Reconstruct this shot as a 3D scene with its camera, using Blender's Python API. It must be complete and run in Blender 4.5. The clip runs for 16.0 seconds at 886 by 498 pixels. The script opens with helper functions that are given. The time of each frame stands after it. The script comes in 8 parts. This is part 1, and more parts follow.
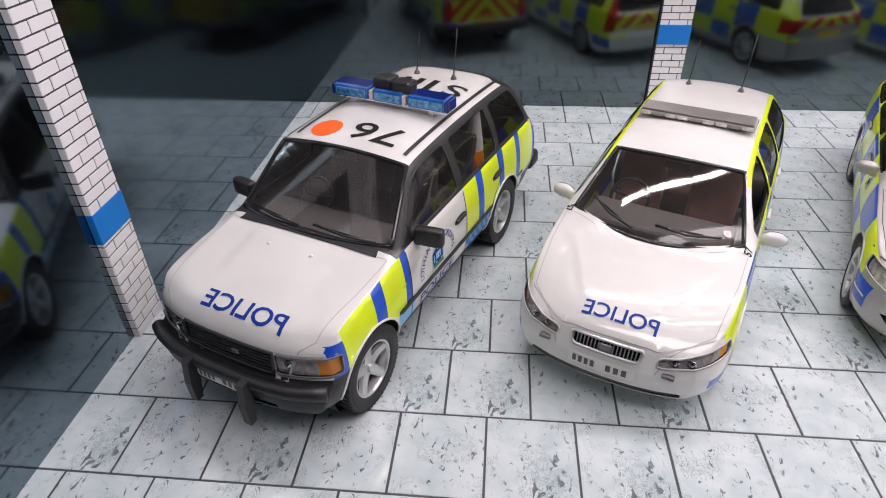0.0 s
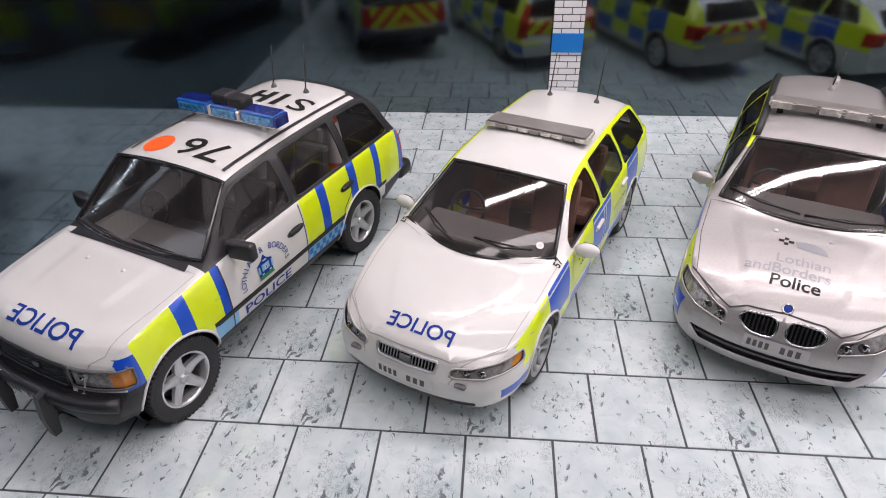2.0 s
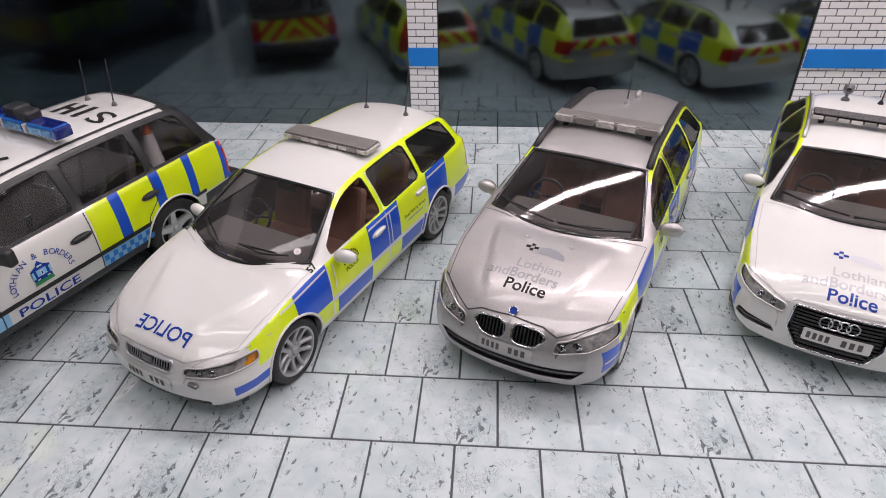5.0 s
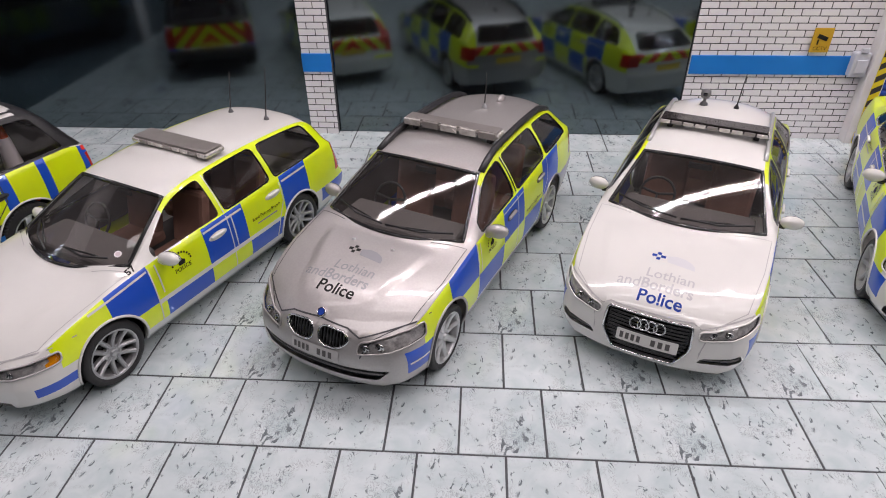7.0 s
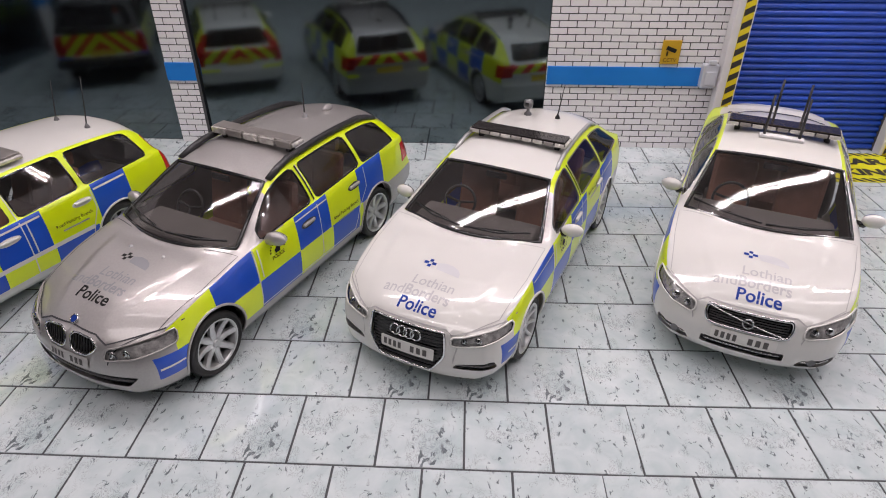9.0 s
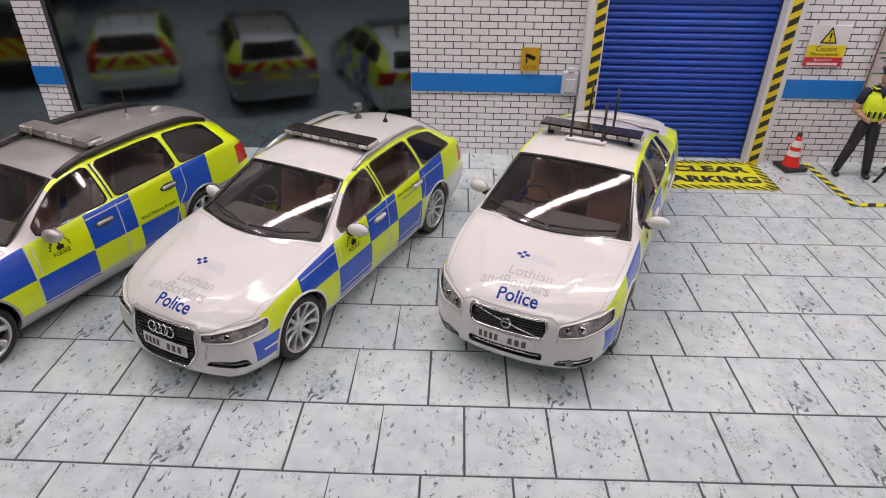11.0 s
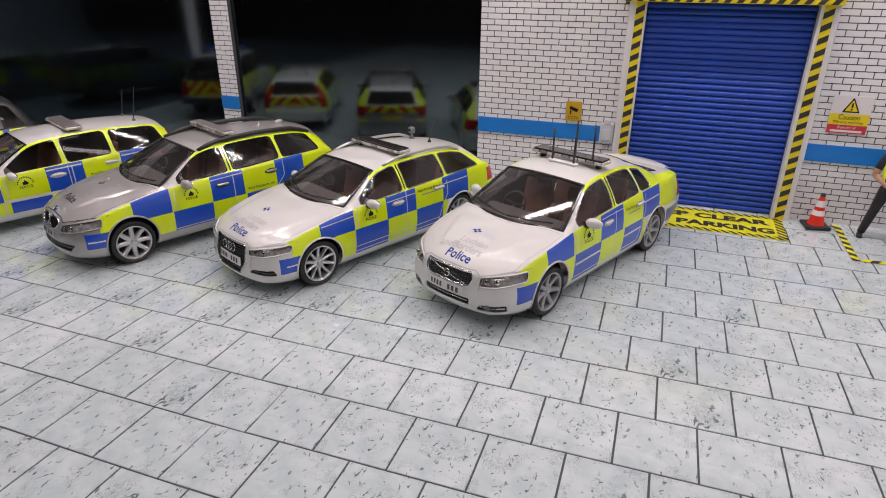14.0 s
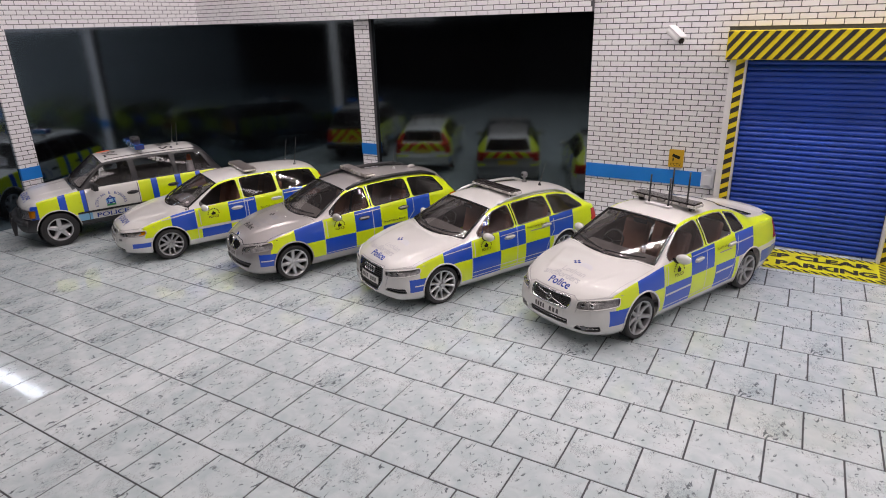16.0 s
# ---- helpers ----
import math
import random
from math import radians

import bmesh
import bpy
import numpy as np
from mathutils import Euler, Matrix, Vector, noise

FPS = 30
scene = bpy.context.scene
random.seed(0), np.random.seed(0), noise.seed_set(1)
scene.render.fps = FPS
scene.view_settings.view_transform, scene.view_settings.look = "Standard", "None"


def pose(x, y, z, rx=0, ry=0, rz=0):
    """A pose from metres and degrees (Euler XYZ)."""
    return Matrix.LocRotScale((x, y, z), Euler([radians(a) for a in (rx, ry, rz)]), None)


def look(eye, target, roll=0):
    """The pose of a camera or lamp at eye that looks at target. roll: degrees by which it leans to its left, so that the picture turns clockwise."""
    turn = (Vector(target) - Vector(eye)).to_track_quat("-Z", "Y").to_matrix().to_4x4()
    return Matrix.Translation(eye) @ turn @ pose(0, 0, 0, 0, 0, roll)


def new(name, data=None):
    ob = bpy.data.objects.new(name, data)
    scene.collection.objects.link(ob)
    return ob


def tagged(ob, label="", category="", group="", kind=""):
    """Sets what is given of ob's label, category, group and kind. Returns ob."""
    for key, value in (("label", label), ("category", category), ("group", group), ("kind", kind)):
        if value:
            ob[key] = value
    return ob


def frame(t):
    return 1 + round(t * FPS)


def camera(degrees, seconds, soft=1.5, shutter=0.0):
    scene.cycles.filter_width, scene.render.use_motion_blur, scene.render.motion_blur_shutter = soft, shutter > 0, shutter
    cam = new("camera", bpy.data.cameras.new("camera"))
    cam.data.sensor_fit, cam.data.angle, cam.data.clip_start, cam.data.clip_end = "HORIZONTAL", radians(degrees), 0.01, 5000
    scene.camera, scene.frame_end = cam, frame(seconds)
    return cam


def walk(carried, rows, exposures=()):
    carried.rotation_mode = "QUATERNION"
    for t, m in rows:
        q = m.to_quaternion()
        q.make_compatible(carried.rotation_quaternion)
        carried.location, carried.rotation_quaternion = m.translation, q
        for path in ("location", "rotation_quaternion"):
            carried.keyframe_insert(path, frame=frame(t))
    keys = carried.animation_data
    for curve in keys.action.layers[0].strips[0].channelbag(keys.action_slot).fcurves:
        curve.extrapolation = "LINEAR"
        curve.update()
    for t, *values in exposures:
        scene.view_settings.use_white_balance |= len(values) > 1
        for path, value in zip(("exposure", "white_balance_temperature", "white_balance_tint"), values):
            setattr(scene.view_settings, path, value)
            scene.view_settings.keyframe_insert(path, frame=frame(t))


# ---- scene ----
cam = camera(71.7, 16.0, 1.0)
PATH = [
    (0, (0.121, 0.072, 0.212), (-0.052, 1.704, -0.931), -1.3),
    (0.5, (0.133, 0.073, 0.212), (-0.034, 1.705, -0.933), -1.2),
    (1, (0.15, 0.075, 0.214), (-0.015, 1.706, -0.931), -1.3),
    (1.5, (0.177, 0.077, 0.218), (0.013, 1.706, -0.931), -1.4),
    (2, (0.204, 0.077, 0.22), (0.039, 1.707, -0.928), -1.5),
    (2.5, (0.224, 0.075, 0.22), (0.054, 1.706, -0.925), -1.7),
    (3, (0.242, 0.073, 0.221), (0.075, 1.707, -0.92), -1.7),
    (3.5, (0.266, 0.072, 0.222), (0.103, 1.71, -0.915), -1.5),
    (6, (0.357, 0.075, 0.226), (0.235, 1.732, -0.888), -0.9),
    (6.5, (0.383, 0.076, 0.225), (0.267, 1.737, -0.884), -0.8),
    (7, (0.402, 0.075, 0.223), (0.292, 1.739, -0.881), -0.7),
    (7.5, (0.426, 0.076, 0.222), (0.321, 1.746, -0.874), -0.8),
    (8, (0.459, 0.076, 0.224), (0.363, 1.75, -0.867), -0.6),
    (10.5, (0.589, 0.079, 0.22), (0.534, 1.778, -0.833), 0.4),
    (11, (0.626, 0.078, 0.217), (0.561, 1.785, -0.823), 0.5),
    (11.5, (0.659, 0.077, 0.213), (0.567, 1.794, -0.809), 0.7),
    (12, (0.689, 0.071, 0.212), (0.542, 1.799, -0.783), 0.8),
    (12.5, (0.725, 0.057, 0.212), (0.487, 1.795, -0.748), 0.8),
    (13, (0.749, 0.024, 0.217), (0.392, 1.766, -0.699), 0.8),
    (13.5, (0.766, -0.004, 0.214), (0.273, 1.73, -0.653), 0.8),
    (14, (0.768, -0.026, 0.212), (0.142, 1.687, -0.608), 0.4),
    (14.5, (0.776, -0.054, 0.22), (0.03, 1.63, -0.56), -0.1),
    (15, (0.786, -0.071, 0.226), (-0.059, 1.58, -0.522), -0.8),
    (15.5, (0.794, -0.083, 0.231), (-0.128, 1.539, -0.49), -1.4),
    (16, (0.801, -0.094, 0.233), (-0.175, 1.507, -0.462), -1.7),
]
walk(cam, [(t, look(eye, target, roll)) for t, eye, target, roll in PATH],
     [(0.0, 0.72, 6500, 10), (3.5, 0.53, 6500, 10), (7.0, 0.29, 6560, 10), (11.0, 0.11, 6700, 10), (14.5, 0.12, 6720, 10), (16.0, 0.12, 6720, 10)])

# ---- world and lamps ----
world = bpy.data.worlds.new("dim_room")
scene.world = world
world.use_nodes = True
world.node_tree.nodes["Background"].inputs[0].default_value = (0.75, 0.87, 1.0, 1)
world.node_tree.nodes["Background"].inputs[1].default_value = 0.03
scene.view_settings.exposure = 0.0


def fill_lamp(name, x, y, z, sx, sy, watts, color=(1, 1, 1), rot=(0, 0, 0)):
    d = bpy.data.lights.new(name, "AREA")
    d.shape, d.size, d.size_y, d.energy, d.color = "RECTANGLE", sx, sy, watts, color
    o = new(name, d)
    o.matrix_world = pose(x, y, z, *rot)
    return o


# two fill lamps added under the lid, with no strip of their own there
fill_lamp("lid_fill_rear", 0.40, 0.30, 0.572, 1.6, 0.03, 0.7, (1.0, 0.90, 0.935))
fill_lamp("lid_fill_front", 0.33, 0.045, 0.572, 1.6, 0.11, 2.4, (1.0, 0.90, 0.935))


# ---- materials ----
def mat(name, color, rough=0.5, metal=0.0, coat=0.0, vary=0.0, scale=40.0, bump=0.0, bump_scale=300.0, spec=0.5, ior=1.5):
    m = bpy.data.materials.new(name)
    m.use_nodes = True
    t = m.node_tree
    p = t.nodes["Principled BSDF"]
    p.inputs["Base Color"].default_value = (*color, 1)
    p.inputs["Roughness"].default_value = rough
    p.inputs["Metallic"].default_value = metal
    p.inputs["Coat Weight"].default_value = coat
    p.inputs["Coat Roughness"].default_value = 0.04
    p.inputs["Specular IOR Level"].default_value = spec
    p.inputs["IOR"].default_value = ior
    tc = t.nodes.new("ShaderNodeTexCoord")
    if vary:
        n = t.nodes.new("ShaderNodeTexNoise")
        n.inputs["Scale"].default_value = scale
        n.inputs["Detail"].default_value = 6
        t.links.new(tc.outputs["Object"], n.inputs["Vector"])
        r = t.nodes.new("ShaderNodeValToRGB")
        r.color_ramp.elements[0].position, r.color_ramp.elements[1].position = 0.3, 0.7
        r.color_ramp.elements[0].color = (*[c * (1 - vary) for c in color], 1)
        r.color_ramp.elements[1].color = (*[min(1, c * (1 + vary * 0.6)) for c in color], 1)
        t.links.new(n.outputs["Fac"], r.inputs["Fac"])
        t.links.new(r.outputs["Color"], p.inputs["Base Color"])
        q = t.nodes.new("ShaderNodeMapRange")
        q.inputs["To Min"].default_value, q.inputs["To Max"].default_value = rough * 0.8, min(1, rough * 1.25)
        t.links.new(n.outputs["Fac"], q.inputs["Value"])
        t.links.new(q.outputs["Result"], p.inputs["Roughness"])
    if bump:
        n2 = t.nodes.new("ShaderNodeTexNoise")
        n2.inputs["Scale"].default_value = bump_scale
        n2.inputs["Detail"].default_value = 4
        t.links.new(tc.outputs["Object"], n2.inputs["Vector"])
        b = t.nodes.new("ShaderNodeBump")
        b.inputs["Strength"].default_value = bump
        b.inputs["Distance"].default_value = 0.0004
        t.links.new(n2.outputs["Fac"], b.inputs["Height"])
        t.links.new(b.outputs["Normal"], p.inputs["Normal"])
    return m


def glass_mat(name, tint, rough=0.0, ior=1.62, veil=0.0):
    """A thin pane: what lies behind it, tinted, the ceiling's reflected veil put in as colour, under its own gloss."""
    m = bpy.data.materials.new(name)
    m.use_nodes = True
    t = m.node_tree
    t.nodes.remove(t.nodes["Principled BSDF"])
    out = t.nodes["Material Output"]
    tr, gl, fr, mx = (t.nodes.new("ShaderNode" + k) for k in ("BsdfTransparent", "BsdfGlossy", "Fresnel", "MixShader"))
    tr.inputs["Color"].default_value = (*tint, 1)
    gl.inputs["Roughness"].default_value = rough
    fr.inputs["IOR"].default_value = ior
    # grey diffuse share imitates the lit ceiling mirrored in the glass
    df, veil_mix = t.nodes.new("ShaderNodeBsdfDiffuse"), t.nodes.new("ShaderNodeMixShader")
    df.inputs["Color"].default_value = (0.62, 0.58, 0.56, 1)
    veil_mix.inputs[0].default_value = veil
    t.links.new(tr.outputs[0], veil_mix.inputs[1])
    t.links.new(df.outputs[0], veil_mix.inputs[2])
    t.links.new(fr.outputs[0], mx.inputs[0])
    t.links.new(veil_mix.outputs[0], mx.inputs[1])
    t.links.new(gl.outputs[0], mx.inputs[2])
    t.links.new(mx.outputs[0], out.inputs["Surface"])
    return m


def glow_mat(name, color, strength):
    m = bpy.data.materials.new(name)
    m.use_nodes = True
    p = m.node_tree.nodes["Principled BSDF"]
    p.inputs["Base Color"].default_value = (0.8, 0.8, 0.8, 1)
    p.inputs["Emission Color"].default_value = (*color, 1)
    p.inputs["Emission Strength"].default_value = strength
    return m


def tile_mat():
    m = mat("printed_marble_tile", (0.6, 0.64, 0.64), 0.022, 0, 0.0, ior=1.85)
    t = m.node_tree
    p = t.nodes["Principled BSDF"]
    tc = next(n for n in t.nodes if n.type == "TEX_COORD")
    oi = t.nodes.new("ShaderNodeObjectInfo")
    mul = t.nodes.new("ShaderNodeVectorMath")
    mul.operation = "MULTIPLY_ADD"
    comb = t.nodes.new("ShaderNodeCombineXYZ")
    pick = t.nodes.new("ShaderNodeMath")
    pick.operation = "SNAP"
    pick.inputs[1].default_value = 0.25
    t.links.new(oi.outputs["Random"], pick.inputs[0])
    for k in range(3):
        t.links.new(pick.outputs[0], comb.inputs[k])
    mul.inputs[1].default_value = (3.1, 7.7, 5.3)
    t.links.new(comb.outputs[0], mul.inputs[0])
    t.links.new(tc.outputs["Object"], mul.inputs[2])

    def noise_node(scale, detail, rough, dist, vec):
        n = t.nodes.new("ShaderNodeTexNoise")
        n.inputs["Scale"].default_value, n.inputs["Detail"].default_value = scale, detail
        n.inputs["Roughness"].default_value, n.inputs["Distortion"].default_value = rough, dist
        t.links.new(vec, n.inputs["Vector"])
        return n

    def ramp(fac, stops):
        r = t.nodes.new("ShaderNodeValToRGB")
        e = r.color_ramp.elements
        while len(e) < len(stops):
            e.new(0.5)
        for k, (pos, v) in enumerate(stops):
            e[k].position, e[k].color = pos, (*((v,) * 3 if not isinstance(v, tuple) else v), 1)
        t.links.new(fac, r.inputs["Fac"])
        return r

    def mixc(a, b, fac, mode="MIX"):
        x = t.nodes.new("ShaderNodeMix")
        x.data_type, x.blend_type = "RGBA", mode
        for sock, val in ((x.inputs[0], fac), (x.inputs[6], a), (x.inputs[7], b)):
            if isinstance(val, (int, float)):
                sock.default_value = val
            elif isinstance(val, tuple):
                sock.default_value = (*val, 1)
            else:
                t.links.new(val, sock)
        return x.outputs[2]

    slant = t.nodes.new("ShaderNodeMapping")
    slant.inputs["Rotation"].default_value = (0, 0, 0.55)
    slant.inputs["Scale"].default_value = (1.25, 0.72, 1.0)
    t.links.new(mul.outputs[0], slant.inputs["Vector"])
    soft = noise_node(70, 4, 0.55, 0.6, mul.outputs[0])
    clouds = ramp(soft.outputs["Fac"], [(0.3, (0.46, 0.545, 0.56)), (0.62, (0.60, 0.66, 0.672))])
    fleck = noise_node(200, 5, 0.62, 1.2, slant.outputs[0])
    fleck_r = ramp(fleck.outputs["Fac"], [(0.585, 0.0), (0.620, 1.0)])
    patch = noise_node(85, 3, 0.6, 1.2, mul.outputs[0])
    patch_r = ramp(patch.outputs["Fac"], [(0.45, 0.0), (0.55, 1.0)])
    veins = noise_node(215, 5, 0.66, 2.6, slant.outputs[0])
    vein_r = ramp(veins.outputs["Fac"], [(0.47, 0.0), (0.5, 1.0), (0.53, 0.0)])
    patch2 = noise_node(60, 2, 0.5, 0.8, mul.outputs[0])
    patch2_r = ramp(patch2.outputs["Fac"], [(0.50, 0.0), (0.60, 1.0)])
    a = mixc(fleck_r.outputs[0], patch_r.outputs[0], 1.0, "MULTIPLY")
    b = mixc(vein_r.outputs[0], patch2_r.outputs[0], 1.0, "MULTIPLY")
    c1 = mixc(clouds.outputs[0], (0.135, 0.155, 0.17), a)
    c2 = mixc(c1, (0.23, 0.255, 0.27), b)
    t.links.new(c2, p.inputs["Base Color"])
    return m


def dark_mirror(name, ior, tint):
    m = mat(name, (0.0016, 0.0015, 0.0017), 0.08, ior=ior)
    m.node_tree.nodes["Principled BSDF"].inputs["Specular Tint"].default_value = (*tint, 1)
    return m


M = dict(
    white=mat("white_enamel", (0.68, 0.672, 0.645), 0.38, 0, 1.0, 0.02, 60),
    silver=mat("silver_metallic", (0.44, 0.42, 0.41), 0.42, 0.55, 0.8, 0.06, 900),
    yellow=mat("lime_yellow_vinyl", (0.70, 0.86, 0.003), 0.3, 0, 0.8, 0.04, 50),
    blue=mat("blue_vinyl", (0.004, 0.072, 0.53), 0.35, 0, 0.7, 0.05, 50),
    black=mat("black_plastic", (0.018, 0.018, 0.02), 0.42, 0, 0, 0.15, 120, 0.2, 900),
    gloss_black=mat("gloss_black", (0.012, 0.012, 0.013), 0.12, 0, 0.3),
    seam=mat("panel_gap", (0.05, 0.05, 0.055), 0.7),
    tyre=mat("rubber_tyre", (0.02, 0.02, 0.021), 0.62, 0, 0, 0.2, 150, 0.3, 700),
    rim=mat("silver_alloy", (0.58, 0.585, 0.59), 0.32, 0.75, 0.2, 0.06, 200),
    rim_dark=mat("grey_alloy", (0.38, 0.385, 0.39), 0.38, 0.6, 0.2, 0.06, 200),
    chrome=mat("chrome", (0.75, 0.75, 0.76), 0.12, 1.0, 0, 0.05, 200),
    lampbase=mat("lamp_reflector", (0.48, 0.47, 0.46), 0.30, 0.25, 0, 0.5, 420),
    dark_metal=mat("dark_reflector", (0.16, 0.16, 0.165), 0.3, 0.4, 0, 0.2, 250),
    gap_soft=mat("soft_panel_gap", (0.42, 0.41, 0.41), 0.6),
    darkbar=mat("dark_smoked_bar", (0.05, 0.045, 0.045), 0.2, 0.3, 0.5),
    amber_sign=mat("amber_sign", (0.55, 0.33, 0.015), 0.45, 0, 0, 0.06, 80),
    bluelit=mat("bright_blue_lens", (0.06, 0.30, 0.60), 0.1, 0.2, 0.8, 0.7, 420),
    cabin=mat("dark_cabin_plastic", (0.105, 0.098, 0.096), 0.6, 0, 0, 0.1, 90),
    seat=mat("tan_seat", (0.27, 0.145, 0.11), 0.7, 0, 0, 0.15, 120, 0.3, 900),
    grey_seat=mat("grey_seat", (0.09, 0.085, 0.09), 0.75, 0, 0, 0.15, 120, 0.3, 900),
    glass=glass_mat("tinted_glass", (0.76, 0.735, 0.72), rough=0.03, veil=0.022),
    side_glass=glass_mat("side_glass", (0.66, 0.64, 0.63), rough=0.03, veil=0.008),
    lens=glass_mat("clear_lens", (0.93, 0.94, 0.95)),
    amber=mat("amber_lens", (0.85, 0.32, 0.005), 0.15, 0, 0.5),
    red=mat("red_lens", (0.55, 0.02, 0.015), 0.15, 0, 0.5),
    bluelens=mat("blue_beacon_lens", (0.012, 0.12, 0.46), 0.08, 0, 0.8, 0.3, 400),
    bluedeep=mat("deep_blue_lens", (0.01, 0.02, 0.16), 0.08, 0, 0.8),
    greybar=mat("smoked_light_bar", (0.27, 0.25, 0.235), 0.3, 0.3, 0.5, 0.1, 150),
    clearbar=mat("clear_bar_lens", (0.72, 0.69, 0.65), 0.25, 0.4, 0.5, 0.35, 350),
    orange=mat("orange_red_sticker", (0.95, 0.13, 0.015), 0.4),
    ink_blue=mat("blue_lettering", (0.008, 0.04, 0.27), 0.5, spec=0.2),
    ink_black=mat("black_lettering", (0.012, 0.012, 0.012), 0.5, spec=0.2),
    ink_grey=mat("pale_grey_lettering", (0.46, 0.455, 0.47), 0.4),
    ink_dim=mat("dim_grey_lettering", (0.27, 0.275, 0.29), 0.35),
    plate_dim=mat("silver_grey_plate", (0.50, 0.49, 0.48), 0.4, 0, 0.2),
    ink_pale=mat("silver_lettering", (0.58, 0.58, 0.60), 0.35),
    plate=mat("number_plate", (0.72, 0.71, 0.68), 0.4, 0, 0.2),
    plate_y=mat("yellow_number_plate", (0.75, 0.55, 0.05), 0.4),
    lightblue=mat("pale_blue_vinyl", (0.22, 0.48, 0.72), 0.4),
    red_vinyl=mat("red_vinyl", (0.70, 0.035, 0.02), 0.35),
    brick=mat("white_printed_brick", (0.80, 0.785, 0.80), 0.55, 0, 0, 0.05, 30),
    mortar=mat("grey_joint", (0.06, 0.06, 0.066), 0.8, 0, 0, 0.2, 150),
    strip=mat("sky_blue_band", (0.004, 0.19, 0.62), 0.42, 0, 0, 0.06, 40),
    tile=tile_mat(),
    grout=mat("dark_grout", (0.055, 0.06, 0.066), 0.6, 0, 0, 0.2, 200),
    mirror=dark_mirror("black_acrylic", 2.5, (0.76, 0.93, 1.0)),
    mirror_blue=dark_mirror("blue_black_acrylic", 3.3, (0.70, 0.87, 1.0)),
    shutter=mat("blue_roller_paint", (0.004, 0.055, 0.42), 0.42, 0.0, 0.1, 0.12, 25),
    hazard_y=mat("hazard_yellow", (0.80, 0.64, 0.015), 0.45, 0, 0, 0.05, 60),
    marking_y=mat("lemon_floor_print", (0.74, 0.72, 0.012), 0.4, 0, 0.1, 0.06, 60),
    hazard_k=mat("hazard_black", (0.03, 0.028, 0.025), 0.5),
    offwhite=mat("white_plastic", (0.72, 0.71, 0.71), 0.45, 0, 0, 0.05, 60),
    paper=mat("white_paper", (0.78, 0.74, 0.75), 0.6, 0, 0, 0.04, 60),
    palepink=mat("faded_pink_print", (0.66, 0.60, 0.61), 0.6, 0, 0, 0.12, 160),
    pink=mat("pale_pink_paper", (0.62, 0.53, 0.55), 0.6, 0, 0, 0.05, 80),
    red_sign=mat("red_print", (0.60, 0.03, 0.06), 0.5),
    green=mat("green_print", (0.02, 0.22, 0.07), 0.5),
    frosted=mat("translucent_plastic", (0.55, 0.57, 0.62), 0.3, 0, 0.3, 0.05, 90),
    cone=mat("orange_red_rubber", (0.68, 0.025, 0.012), 0.4, 0, 0, 0.08, 80),
    navy=mat("navy_cloth", (0.015, 0.02, 0.04), 0.8, 0, 0, 0.2, 300),
    hi_vis=mat("hi_vis_yellow", (0.80, 0.95, 0.03), 0.55, 0, 0, 0.06, 200),
    skin=mat("plain_tan_paint", (0.42, 0.24, 0.16), 0.6),
    brown=mat("brown_case", (0.20, 0.07, 0.045), 0.55, 0, 0, 0.2, 90),
    lid=mat("dark_lid_board", (0.16, 0.155, 0.155), 0.7, 0, 0, 0.1, 12),
    room=mat("unlit_room_black", (0.02, 0.022, 0.025), 0.9, 0, 0, 0.1, 3),
    led=glow_mat("led_glow", (1.0, 0.90, 0.935), 132.0),
)

# ---- mesh helpers ----
SC = 1.0


def part(name, bm, mats, parent=None, label="", smooth=False, m=None, normals=None):
    """Links a bmesh as one mesh object, sized by SC."""
    me = bpy.data.meshes.new(name)
    if SC != 1.0:
        sx, sy, sz = SC if isinstance(SC, Vector) else (SC, SC, SC)
        for v in bm.verts:
            v.co = Vector((v.co.x * sx, v.co.y * sy, v.co.z * sz))
    for f in bm.faces:
        f.smooth = smooth
    bm.to_mesh(me)
    bm.free()
    for k in mats if isinstance(mats, (list, tuple)) else [mats]:
        me.materials.append(M[k] if isinstance(k, str) else k)
    if normals is not None:
        if isinstance(SC, Vector):
            normals = [Vector((n.x, n.y, n.z * SC.x / SC.z)).normalized() for n in normals]
        me.normals_split_custom_set_from_vertices(normals)
    ob = new(name, me)
    if parent is not None:
        ob.parent = parent
    if m is not None:
        ob.matrix_basis = m
    if label:
        ob["label"] = label
    if mats in ("glass", "side_glass", "lens"):
        ob.visible_shadow = False
    return ob


def base(name, m, label, category, group="", kind=""):
    e = tagged(new(name), label, category, group, kind)
    e.matrix_basis = m
    return e


def box(bm, c, s, r=0.0, seg=1, mi=0, m=None):
    """A box with centre c, size s and rounded edges."""
    got = bmesh.ops.create_cube(bm, size=1.0)
    vs = got["verts"]
    for v in vs:
        v.co = Vector((v.co.x * s[0], v.co.y * s[1], v.co.z * s[2]))
    fs = list({f for v in vs for f in v.link_faces})
    if r:
        es = list({e for v in vs for e in v.link_edges})
        res = bmesh.ops.bevel(bm, geom=es, offset=min(r, min(s) * 0.49), segments=seg, affect="EDGES", profile=0.5)
        fs = res["faces"] + [f for f in fs if f.is_valid]
        vs = list({v for f in fs for v in f.verts})
    mm = (Matrix.Translation(c) @ m) if m is not None else Matrix.Translation(c)
    for v in vs:
        v.co = mm @ v.co
    for f in fs:
        f.material_index = mi
    return vs


